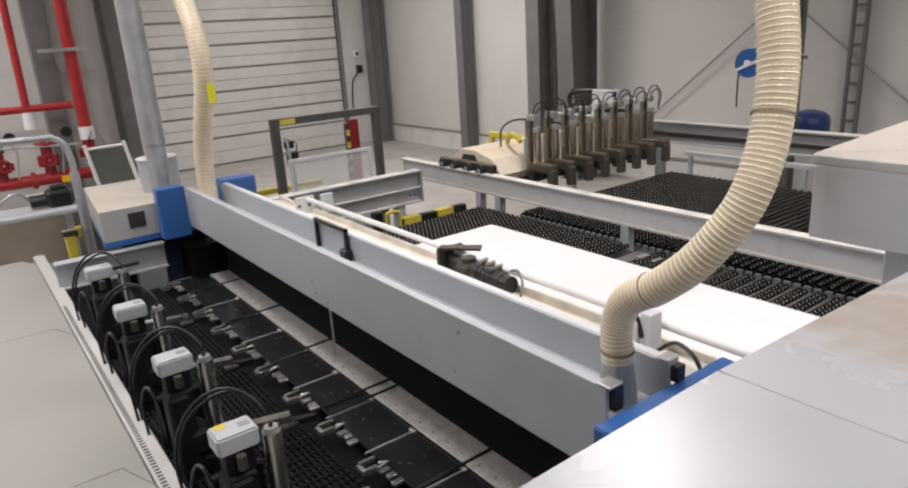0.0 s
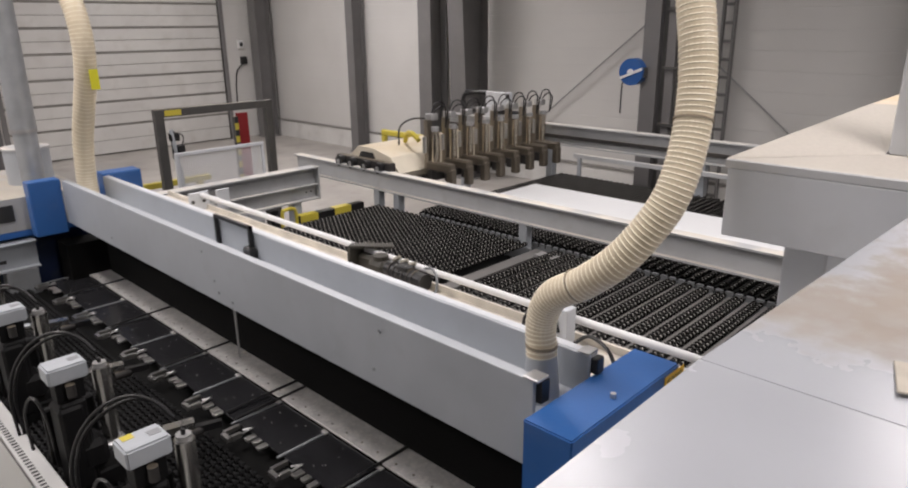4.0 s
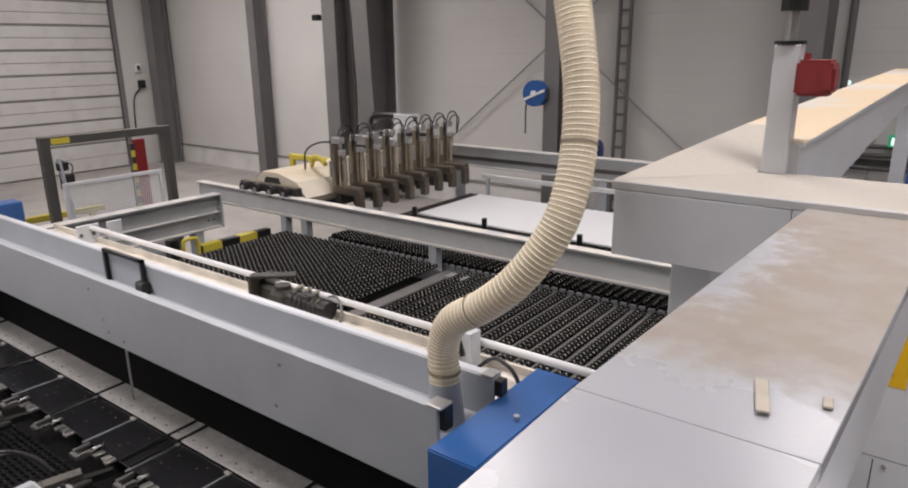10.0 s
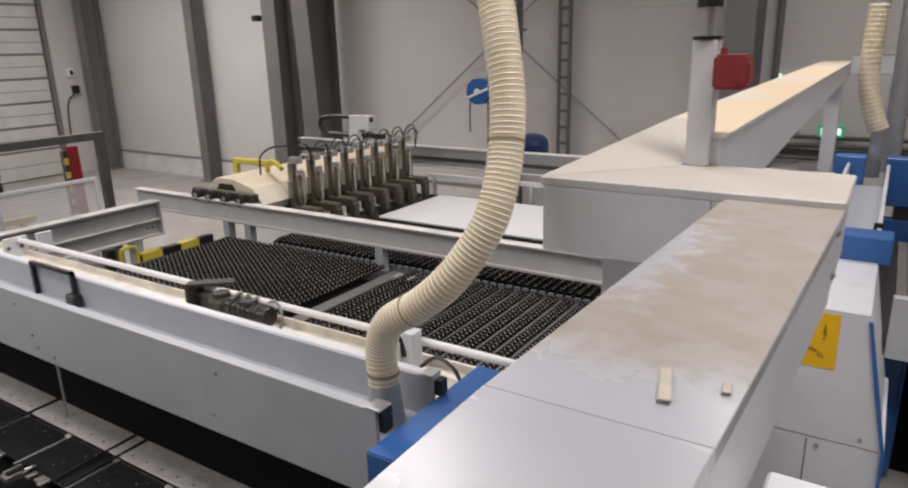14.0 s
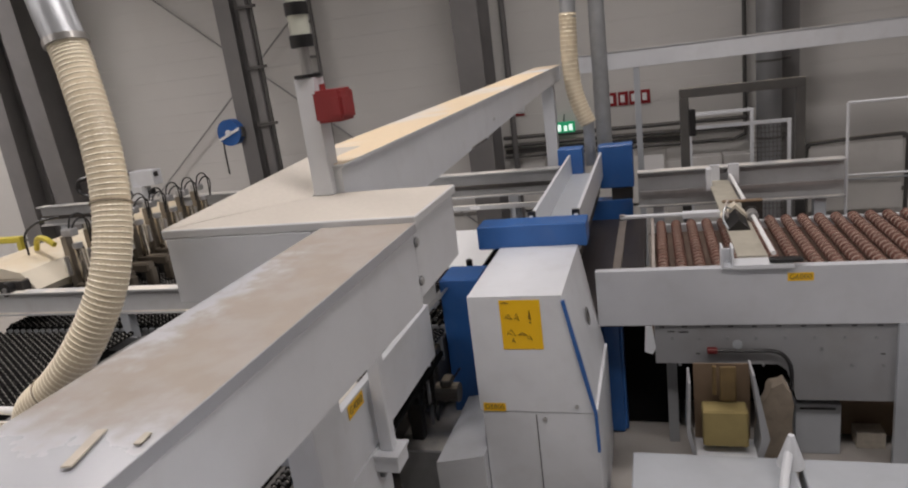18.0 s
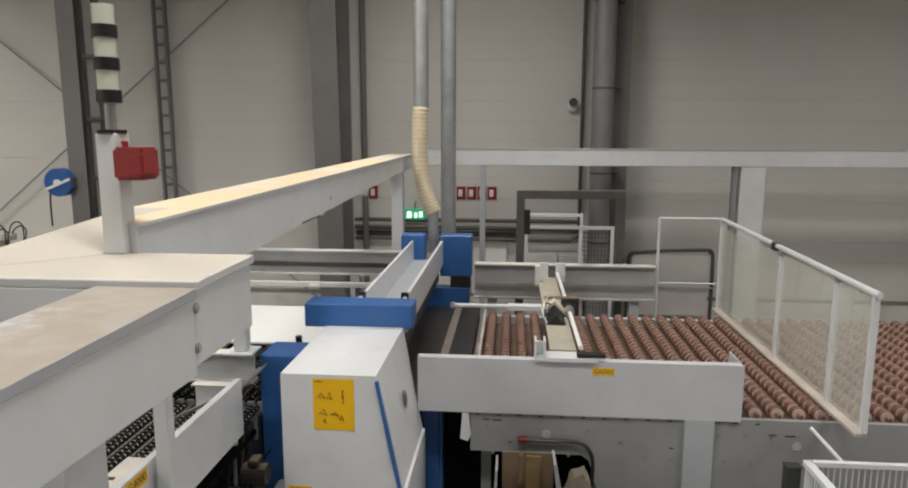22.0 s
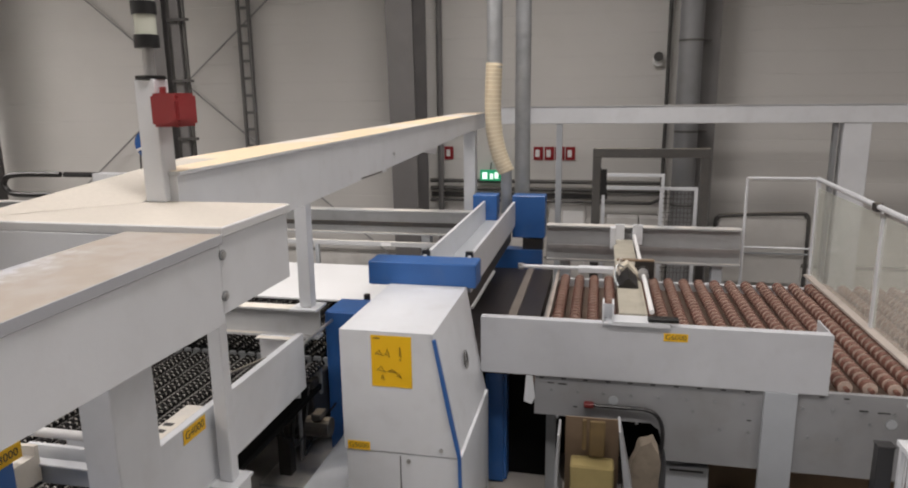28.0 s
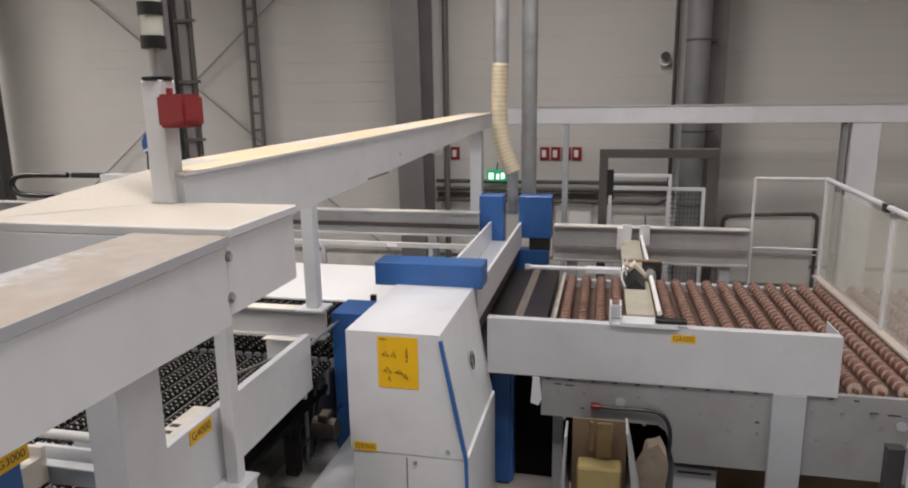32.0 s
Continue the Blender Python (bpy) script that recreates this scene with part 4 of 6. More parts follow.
def ribbed_hose(points, r, name, label, pitch=0.028, mat=HOSE, dip=0.978, lip=1.02):
    ob = thing(name, points[0], label, "hose", "suction hoses")
    length = sum((Vector(b) - Vector(a)).length for a, b in zip(points, points[1:]))
    n = max(12, int(length / pitch * 1.0)) * 2 + 1
    pts = spline(points, n)
    part("wall", tube(pts, r, 22, radii=[r * (1.0 if i % 2 else dip) for i in range(n)], cap=False), mat, ob, smooth=True)
    bm = bmesh.new()
    for i in range(1, n - 1, 2):
        d = (pts[i + 1] - pts[i - 1]).normalized()
        m = Matrix.Translation(pts[i]) @ d.to_track_quat("Z", "Y").to_matrix().to_4x4()
        a = [bm.verts.new(m @ Vector((math.cos(2 * math.pi * k / 22) * rr, math.sin(2 * math.pi * k / 22) * rr, h)))
             for rr, h in ((r * 0.985, -0.0045), (r * lip, 0), (r * 0.985, 0.0045)) for k in range(22)]
        for j in (0, 22):
            for k in range(22):
                bm.faces.new((a[j + k], a[j + (k + 1) % 22], a[j + 22 + (k + 1) % 22], a[j + 22 + k]))
    part("ribs", bm, RIB, ob, "paler spiral ribs", smooth=True)
    return ob


h = ribbed_hose([(-0.445, 3.6, 3.56), (-0.455, 3.6, 3.3), (-0.46, 3.6, 3.0), (-0.44, 3.6, 2.7), (-0.38, 3.6, 2.45), (-0.29, 3.6, 2.22)], 0.105, "suction_hose", "cream ribbed suction hose over the cross saw", 0.05, dip=0.94, lip=1.03)
HOSEPTS = [(-1.746, -3.40, 1.94), (-1.75, -3.40, 2.10), (-1.69, -3.41, 2.22), (-1.555, -3.42, 2.31), (-1.425, -3.42, 2.42), (-1.335, -3.39, 2.54), (-1.275, -3.35, 2.665),
           (-1.258, -3.30, 2.80), (-1.264, -3.255, 2.935), (-1.282, -3.22, 3.09), (-1.317, -3.19, 3.24), (-1.357, -3.16, 3.38), (-1.385, -3.145, 3.47)]
h = ribbed_hose(HOSEPTS, 0.063, "suction_hose", "thick cream ribbed suction hose curving down to the saw beam", 0.018)
part("steel_pipe", tube(spline([(-1.38, -3.147, 3.45), (-1.42, -3.13, 3.56), (-1.5, -3.08, 3.8), (-1.62, -3.0, 4.3), (-1.65, -2.98, ZC)], 14), 0.068, 18), GALV, h, "galvanised pipe", smooth=True)
part("hose_clamp", tube([(-1.377, -3.149, 3.44), (-1.382, -3.146, 3.462)], 0.0735, 18), CHROME, h, smooth=True)
for p, q in (((-1.585, -3.416, 2.292), (-1.579, -3.416, 2.296)), ((-1.7465, -3.40, 1.985), (-1.7465, -3.40, 1.997)), ((-1.2625, -3.262, 2.915), (-1.2632, -3.260, 2.920))):
    part("band", tube([p, q], 0.0668, 18), BANDM, h, smooth=True)

# ---- first saw ----
rip = thing("rip_saw", (-4.3, -3.4, FLOOR), "long grey pressure beam of a rip saw", "panel saw")
YB1 = -3.589
part("front_plate", B((-6.95, -1.64, YB1, YB1 + 0.02, 1.55, 1.938), bevel=0.003), GREY, rip)
part("front_flange", B((-6.95, -1.64, YB1 + 0.02, YB1 + 0.05, 1.92, 1.936)), GREY, rip)
part("channel_floor", B((-6.95, -1.60, YB1 + 0.02, -3.27, 1.74, 1.76)), GREY, rip)
part("back_plate", B((-6.85, -1.60, -3.27, -3.25, 1.55, 1.938), bevel=0.003), GREY, rip)
part("back_flange", B((-6.85, -1.60, -3.25, -3.21, 1.922, 1.938)), WHITE, rip)
# Near-black shoe and sheet paint the shade under the pressure beam.
part("pressure_shoe", B((-6.95, -1.6, -3.28, -3.1, 1.2, 1.55)), INSHADE, rip)
part("gap_sheet", B((-6.95, -1.6, -3.30, -3.285, 1.004, 1.56)), INSHADE, rip, "near-black sheet in the shaded gap")
part("dust_tray", B((-6.6, -1.4, -3.2, -2.78, 1.6, 1.72)), DUSTY, rip)
part("guide_rod", C(((-5.83, -2.83, 1.85), (-1.0, -2.83, 1.85), 0.02)), SIGNW, rip, smooth=True)
part("rod_plate", B((-5.84, -5.82, -2.95, -2.77, 1.70, 1.88), bevel=0.004), WHITE, rip)
part("rod_plate", B((-5.80, -5.78, -2.72, -2.60, 1.70, 1.88), bevel=0.004), WHITE, rip)
for y in (-2.92, -2.82):
    part("plate_hole", C(((-5.8195, y, 1.80), (-5.8175, y, 1.80), 0.016), seg=12), GATE, rip)
part("bow_handle", join(B((-4.695, -4.67, -3.30, -3.275, 1.72, 1.98)), B((-4.235, -4.21, -3.30, -3.275, 1.80, 1.98)), B((-4.695, -4.21, -3.30, -3.275, 1.958, 1.98))), BLACK, rip)
part("handle_block", B((-4.27, -4.17, -3.33, -3.272, 1.76, 1.84), bevel=0.01), BLACK, rip)
part("end_clamp", B((-1.655, -1.615, -3.568, -3.52, 1.84, 1.934)), BLACK, rip)
part("end_clamp", B((-1.60, -1.565, -3.262, -3.21, 1.86, 1.93), bevel=0.004), BLACK, rip)
part("clamp_plate", B((-1.66, -1.60, -3.275, -3.205, 1.939, 1.950), bevel=0.003), ALU, rip)
part("slide_body", B((-3.60, -3.36, -2.90, -2.77, 1.73, 1.84), bevel=0.02), OLIVE, rip)
part("slide_flange", B((-3.62, -3.59, -2.96, -2.76, 1.72, 1.89), bevel=0.006), OLIVE, rip)
part("slide_plate", prism([(-3.64, -2.90), (-3.60, -2.96), (-3.38, -2.78), (-3.44, -2.72)], "z", 1.885, 1.90), OLIVE, rip)
part("rod_clamp", C(((-3.64, -2.83, 1.85), (-3.58, -2.83, 1.85), 0.034), seg=14), OLIVE, rip, smooth=True)
part("gearbox", join(B((-3.46, -3.30, -2.94, -2.82, 1.73, 1.845), bevel=0.03), C(((-3.38, -2.88, 1.845), (-3.38, -2.88, 1.87), 0.05), seg=14)), OLIVE, rip)
part("drive_motor", join(C(((-3.30, -2.88, 1.80), (-2.98, -2.88, 1.785), 0.055), seg=18), B((-3.20, -3.10, -2.92, -2.83, 1.82, 1.865), bevel=0.01)), BLACK, rip)
for k in range(6):
    part("cooling_fin", C(((-3.26 + 0.04 * k, -2.88, 1.798 - 0.002 * k), (-3.25 + 0.04 * k, -2.88, 1.7975 - 0.002 * k), 0.06), seg=18), DARK, rip)
for k in range(3):
    part("fitting", C(((-3.28 + 0.07 * k, -2.86, 1.855), (-3.24 + 0.07 * k, -2.84, 1.88 - 0.004 * k), 0.014), seg=8), DULLCOVER, rip, smooth=True)
part("motor_cable", tube(spline([(-3.04, -2.84, 1.85), (-2.95, -2.85, 1.875), (-2.88, -2.88, 1.82), (-2.86, -2.93, 1.725)], 14), 0.008, 7), GREYDK, rip)
part("tray_marker", B((-2.75, -2.55, -3.06, -2.98, 1.72, 1.7225)), YELLOW, rip)
part("end_plate", B((-1.53, -1.12, -2.76, -2.74, 1.57, 1.665), bevel=0.003), GREY, rip)
part("end_rail", B((-1.53, -1.12, -2.79, -2.74, 1.665, 1.677), bevel=0.003), WHITE, rip)
part("end_rail", B((-1.54, -1.12, -2.70, -2.68, 1.62, 1.71), bevel=0.003), WHITE, rip)
part("end_rail", B((-1.45, -1.12, -2.58, -2.55, 1.64, 1.69), bevel=0.003), WHITE, rip)
part("end_strut", B((-1.30, -1.27, -2.69, -2.55, 1.66, 1.68), bevel=0.003), BEIGE, rip)
part("tray_lip", B((-6.6, -1.4, -2.80, -2.78, 1.72, 1.76)), DUSTY, rip)
part("end_bracket", B((-2.02, -1.955, -2.92, -2.84, 1.72, 1.92), bevel=0.004), WHITE, rip)
part("end_bracket", B((-2.13, -2.02, -2.94, -2.88, 1.72, 1.87), bevel=0.004), WHITE, rip)
part("cable_loop", tube(spline([(-2.2, -2.95, 1.73), (-2.18, -2.93, 1.85), (-2.05, -2.92, 1.9), (-2.0, -2.93, 1.8)], 14), 0.012, 7), BLACK, rip)
part("cable_loop", tube(spline([(-1.93, -2.9, 1.75), (-1.85, -2.88, 1.81), (-1.74, -2.9, 1.79), (-1.68, -2.92, 1.73)], 14), 0.010, 7), BLACK, rip)
part("bolt_head", C(((-1.43, -3.36, 1.855), (-1.43, -3.36, 1.875), 0.012), seg=8), ALU, rip)
part("clamp_foot", B((-1.69, -1.615, -3.595, -3.52, 1.937, 1.950), bevel=0.004), ALU, rip)
for x, z in ((-5.9, 1.62), (-4.31, 1.86), (-4.18, 1.69), (-4.14, 1.62), (-3.97, 1.60), (-2.6, 1.64), (-2.55, 1.86)):
    part("plate_bolt", C(((x, YB1, z), (x, YB1 - 0.005, z), 0.009), seg=8), GREYDK, rip)
part("sight_strip", B((-3.985, -3.96, YB1 + 0.004, YB1 + 0.008, 1.22, 1.56)), ALU, rip)
part("end_housing", B((-1.59, -1.375, -3.715, -2.925, 1.1, 1.855), bevel=0.006, seg=2), BLUE, rip, "blue end housing")
# Near-black box puts the shade below the blue housings into colour.
part("far_base", B((-7.28, -7.0, -3.63, -2.92, 0.5, 1.32)), INSHADE, rip)
part("far_housing", B((-7.09, -6.955, -3.86, -3.595, 1.46, 1.955), bevel=0.008), BLUE, rip, "blue end housing")
part("far_housing", B((-7.09, -6.90, -3.245, -2.9, 1.36, 1.95), bevel=0.008), BLUE, rip, "blue end housing")
bm = bmesh.new()
cyl(bm, (-1.735, -3.41, 1.70), (-1.745, -3.40, 1.95), 0.085, 20, 0.062)
part("hose_socket", bm, GREY, rip, smooth=True)
wc = thing("drive_cabinet", (-7.9, -3.9, FLOOR), "dusty white drive cabinet at the end of the rip saw", "cabinet")
part("housing", prism([(-8.78, -4.22), (-7.21, -4.345), (-7.21, -3.3), (-8.78, -3.3)], "z", 1.49, 1.79), CABDUST, wc)
part("base_trim", prism([(-8.76, -4.225), (-7.205, -4.35), (-7.205, -3.3), (-8.76, -3.3)], "z", 1.435, 1.488), BLUE, wc)
part("base", B((-8.6, -7.36, -4.18, -3.3, FLOOR, 1.435)), BLUESHADE, wc)
part("window", B((-7.21, -7.204, -4.10, -3.945, 1.585, 1.735)), PRINT, wc)

# ---- infeed of the rip saw ----
inf = thing("infeed_table", (-5.0, -4.2, FLOOR), "black air-cushion and wheel infeed table of the rip saw", "infeed table")
# Near-black bed paints the darkness under the infeed wheels.
part("bed", B((-8.0, -1.5, -4.76, -3.3, 0.80, 0.9)), INSHADE, inf)
part("edge_rail", B((-8.6, -1.2, -4.875, -4.77, 0.7, 1.17), bevel=0.004), RAILPLATE, inf)
for i in range(6):
    x0 = -7.59 + i * 0.975
    part("steel_strip", B((x0 + 0.006, x0 + 0.969, -3.485, -3.285, 0.985, 1.0), bevel=0.003), STRIP, inf, "speckled bare metal strip")
    for k in range(7):
        part("screw", C(((x0 + 0.07 + k * 0.137, -3.44, 1.0), (x0 + 0.07 + k * 0.137, -3.44, 1.003), 0.007), seg=8), DARK, inf)
    for dx in (0.0, 0.105) if i == 4 else (0.0,):
        part("divider", C(((x0 - dx, -3.80, 0.992), (x0 - dx, -3.29, 1.008), 0.009), seg=6), BLACK, inf)
rng = random.Random(5)
bm = C(((0, 0, 0), (0, 0, 0.002), 0.003), seg=6)
nozzle_mesh = bpy.data.meshes.new("nozzle")
bm.to_mesh(nozzle_mesh)
bm.free()
nozzle_mesh.materials.append(STRIP)
for i in range(11):
    x0 = -7.13 + i * 0.4935
    x1 = x0 + 0.4935
    part("cover_plate", B((x0 + 0.006, x1 - 0.006, -3.80, -3.49, 0.965, 0.98), bevel=0.003), SMOKE, inf, "smoked dark cover plate")
    for k in range(6):
        joined("nozzle", nozzle_mesh, Vector((x0 + rng.uniform(0.04, 0.45), rng.uniform(-3.77, -3.53), 0.98)) - ORIGIN[inf], inf)
    part("joint_bar", B((x0 - 0.013, x0 + 0.001, -3.83, -3.49, 0.974, 0.983)), GREYDK, inf)
    part("corner_clip", B((x0 - 0.035, x0 + 0.015, -3.52, -3.495, 0.98, 0.992), bevel=0.003), STRIP, inf)
    for k in range(3):
        c = x0 + 0.19 + 0.062 * k + rng.uniform(-0.008, 0.008)
        part("clip", B((c, c + 0.04, -3.865 + 0.012 * (k % 2), -3.802, 0.972, 0.992), bevel=0.004), CHROME, inf)
    h = x0 + 0.06 + rng.uniform(-0.015, 0.015)
    part("hook_bracket", join(B((h, h + 0.022, -3.92, -3.82, 0.98, 1.002)), B((h + 0.022, h + 0.10, -3.945, -3.92, 0.98, 1.002)), B((h + 0.09, h + 0.11, -3.92, -3.86, 0.98, 1.01))), CHROME, inf)
    part("spring_arm", tube(spline([(h + 0.11, -3.86, 1.0), (h + 0.14, -3.82, 1.03), (h + 0.10, -3.79, 1.0), (h + 0.06, -3.83, 0.99)], 10), 0.007, 6), ALU, inf)
bm = C(((0, -0.39, 0), (0, 0.39, 0), 0.011), seg=6)
for k in range(22):
    cyl(bm, (0, -0.38 + k * 0.035, 0), (0, -0.363 + k * 0.035, 0), 0.025, 10)
bm.normal_update()
row_mesh = bpy.data.meshes.new("wheel_shaft")
bm.to_mesh(row_mesh)
bm.free()
row_mesh.materials.append(RUBBER)
for i in range(96):
    joined("wheel_shaft", row_mesh, Vector((-7.4 + i * 0.06, -4.345, 0.945)) - ORIGIN[inf], inf)
slot_bm = B((0, 0.016, 0, 0.028, 0, 0.0015))
slot_mesh = bpy.data.meshes.new("slot")
slot_bm.to_mesh(slot_mesh)
slot_bm.free()
slot_mesh.materials.append(PRINT)
for k in range(150):
    joined("slot", slot_mesh, Vector((-6.6 + k * 0.034, -4.858, 1.17)) - ORIGIN[inf], inf)


def actuator(x):
    ob = thing("clamp_actuator", (x, -4.6, 0.9), "pneumatic feed clamp with a pale valve box and steel cylinder", "clamp", "feed clamps of the rip saw")
    part("stand", B((x - 0.06, x + 0.07, -4.70, -4.58, 0.9, 1.50), bevel=0.012), RUBBER, ob)
    part("knuckle", B((x - 0.09, x + 0.09, -4.66, -4.52, 1.10, 1.26), bevel=0.03), RUBBER, ob)
    part("grip_plate", B((x - 0.11, x + 0.05, -4.60, -4.44, 0.95, 1.06), bevel=0.01), RUBBER, ob)
    part("bracket", B((x - 0.15, x - 0.10, -4.74, -4.5, 1.1, 1.42), bevel=0.01), RUBBER, ob)
    part("valve_box", B((x - 0.075, x + 0.06, -4.725, -4.545, 1.605, 1.69), bevel=0.009, seg=2), GREY, ob, "pale grey valve box")
    part("valve_base", B((x - 0.05, x + 0.045, -4.70, -4.57, 1.50, 1.604), bevel=0.004), RUBBER, ob)
    part("valve_slot", B((x - 0.03, x + 0.01, -4.61, -4.56, 1.69, 1.6915)), GREYDK, ob)
    part("valve_coil", C(((x + 0.075, -4.64, 1.535), (x + 0.075, -4.64, 1.60), 0.022), seg=10), DARK, ob, smooth=True)
    part("cylinder", C(((x, -4.475, 1.20), (x, -4.475, 1.61), 0.043), seg=18), STEELCYL, ob, "polished steel cylinder", smooth=True)
    part("cylinder_cap", C(((x, -4.475, 1.61), (x, -4.475, 1.632), 0.032), seg=14), ALU, ob, smooth=True)
    part("stud", C(((x, -4.475, 1.632), (x, -4.475, 1.655), 0.01), seg=8), BLACK, ob)
    part("cylinder_base", B((x - 0.05, x + 0.06, -4.53, -4.42, 1.17, 1.20), bevel=0.008), ALU, ob)
    part("gripper_arm", prism([(x - 0.01, -4.42), (x + 0.055, -4.44), (x + 0.14, -4.10), (x + 0.08, -4.08)], "z", 1.13, 1.17), STEELCYL, ob)
    part("gripper_pad", prism([(x + 0.0, -4.40), (x + 0.05, -4.41), (x + 0.07, -4.33), (x + 0.025, -4.32)], "z", 1.172, 1.178), GREY, ob)
    part("gripper_tip", prism([(x + 0.085, -4.10), (x + 0.13, -4.11), (x + 0.17, -3.96), (x + 0.14, -3.95)], "z", 1.09, 1.13), BLACK, ob)
    part("arm_hinge", C(((x + 0.12, -4.16, 1.10), (x + 0.12, -4.06, 1.10), 0.03), seg=12), DARK, ob, smooth=True)
    part("stand_cover", B((x - 0.075, x + 0.085, -4.715, -4.60, 1.02, 1.48), bevel=0.015), RUBBER, ob)
    part("rod", C(((x - 0.15, -4.66, 1.60), (x - 0.08, -4.66, 1.60), 0.012), seg=8), ALU, ob)
    for d in (0.0, 0.022):
        part("hose", tube(spline([(x - 0.42, -4.80 + d, 1.17), (x - 0.46, -4.80 + d, 1.36), (x - 0.43, -4.76 + d, 1.54), (x - 0.36, -4.68 + d, 1.68 - d), (x - 0.28, -4.58 + d, 1.74 - d), (x - 0.22, -4.50 + d, 1.71 - d), (x - 0.17, -4.44, 1.62)], 26), 0.0085, 7), BLACK, ob)
    part("hose", tube(spline([(x - 0.22, -4.79, 1.17), (x - 0.25, -4.79, 1.34), (x - 0.20, -4.77, 1.46), (x - 0.13, -4.75, 1.47), (x - 0.09, -4.73, 1.36), (x - 0.09, -4.72, 1.1)], 20), 0.008, 6), BLACK, ob)
    return ob


act = actuator(-2.76)
eb = thing("end_beam", (-7.2, -4.3, FLOOR), "pale steel beam across the far end of the infeed", "steel beam")
part("beam", hbeam("y", -4.80, -3.83, -7.2, 1.40, 0.25, 0.14, 0.014), GREY, eb)
part("block", B((-7.27, -7.13, -4.12, -3.86, 0.9, 1.145), bevel=0.006), GREYDK, eb)
part("slot_bar", B((-7.125, -7.115, -4.5, -4.1, 1.24, 1.27)), PRINT, eb)
for x in (-3.69, -4.67, -5.71):
    copy_thing(act, pose(x, -4.6, 0.9))
part("valve_sticker", B((-2.825, -2.785, -4.70, -4.655, 1.69, 1.6915)), YELLOW, act)
deck = thing("deck", (-5.0, -6.5, FLOOR), "pale grey sheet deck plates beside the rip saw", "deck")
part("base", B((-8.48, -1.2, -9.0, -4.88, FLOOR, 1.13)), GREYDK, deck)
for x0, kink in ((-8.52, 0.26), (-6.10, 0.26), (-3.68, 0.0)):
    x1 = x0 + 2.414
    part("deck_plate", prism([(x0, -8.95), (x1, -8.95), (x1, -4.98), (x1 + kink, -4.882), (x0 + 0.266, -4.882), (x0, -4.983)], "z", 1.132, 1.163), PLATE, deck)



# ---- transfer roller beds ----
def wheel_bed(name, x0, x1, y0, y1, label, pitch=0.16, twin=False):
    ob = thing(name, ((x0 + x1) / 2, (y0 + y1) / 2, FLOOR), label, "roller table", "transfer roller beds")
    ORIGIN[ob] = Vector(ob.location)
    bm = C(((0, y0, -0.024), (0, y1, -0.024), 0.011), seg=6)
    hub = bmesh.new()
    y = y0 + 0.04
    while y < y1:
        cyl(bm, (0, y - 0.011, -0.024), (0, y + 0.011, -0.024), 0.024, 8)
        cyl(hub, (0, y - 0.019, -0.024), (0, y - 0.011, -0.024), 0.013, 6)
        y += 0.052
    for b in (bm, hub):
        bmesh.ops.translate(b, verts=b.verts, vec=(0, -(y0 + y1) / 2, 0))
    shaft = two_tone("wheel_shaft", bm, hub, WHEELB, HUB)
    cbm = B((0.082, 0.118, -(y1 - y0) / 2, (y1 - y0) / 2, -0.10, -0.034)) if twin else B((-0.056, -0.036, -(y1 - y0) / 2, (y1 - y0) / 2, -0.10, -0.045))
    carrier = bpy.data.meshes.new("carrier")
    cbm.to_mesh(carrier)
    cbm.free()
    carrier.materials.append(SLAT if twin else INSHADE)
    x = x0 + 0.06
    while x < x1:
        at = Vector((x, (y0 + y1) / 2, ROLL)) - ORIGIN[ob]
        joined("wheel_shaft", shaft, at, ob)
        if twin:
            joined("wheel_shaft", shaft, at + Vector((0.05, 0, 0)), ob)
        if x + 0.12 < x1:
            joined("carrier", carrier, at, ob)
        x += pitch
    part("side_frame", B((x0, x1, y0, y0 + 0.03, 0.85, ROLL - 0.06)), GREYDK, ob)
    part("side_frame", B((x0, x1, y1 - 0.03, y1, 0.85, ROLL - 0.06)), GREYDK, ob)
    # Near-black pan paints the darkness in the gaps between wheels.
    part("pan", B((x0, x1, y0 + 0.03, y1 - 0.03, 0.90, 0.94)), INSHADE, ob)
    feet(ob, ((x0 + 0.2, y0 + 0.3), (x1 - 0.2, y0 + 0.3), (x0 + 0.2, y1 - 0.3), (x1 - 0.2, y1 - 0.3)), 0.9, 0.1, DARK)
    return ob


wheel_bed("roller_bed", -6.68, -4.25, -2.7, -0.2, "black wheeled roller bed behind the rip saw", 0.085)
wheel_bed("roller_bed", -4.0, -1.25, -2.7, -0.2, "black wheeled roller bed with wide gaps behind the rip saw", 0.147, True)
wheel_bed("roller_bed", -6.1, -0.75, -0.02, 2.85, "black wheeled infeed bed of the cross saw", 0.085)
div = thing("bed_divider", (-4.12, -1.45, FLOOR), "dark steel divider bar with small brackets between roller beds", "divider")
part("bar", B((-4.2, -4.06, -2.7, -0.2, 0.9, 1.08), bevel=0.004), SLAT, div)
part("bracket", B((-4.05, -3.8, -0.42, -0.3, 1.08, 1.11)), ALU, div)
feet(div, ((-4.13, -2.4), (-4.13, -0.5)), 0.9, 0.1, DARK)
rl = thing("guide_rail", (-5.2, -0.17, FLOOR), "long dusty white guide rail between the roller beds", "guide rail")
part("rail", hbeam("x", -8.48, -1.28, -0.12, 1.53, 0.24, 0.12), LITDUST, rl)
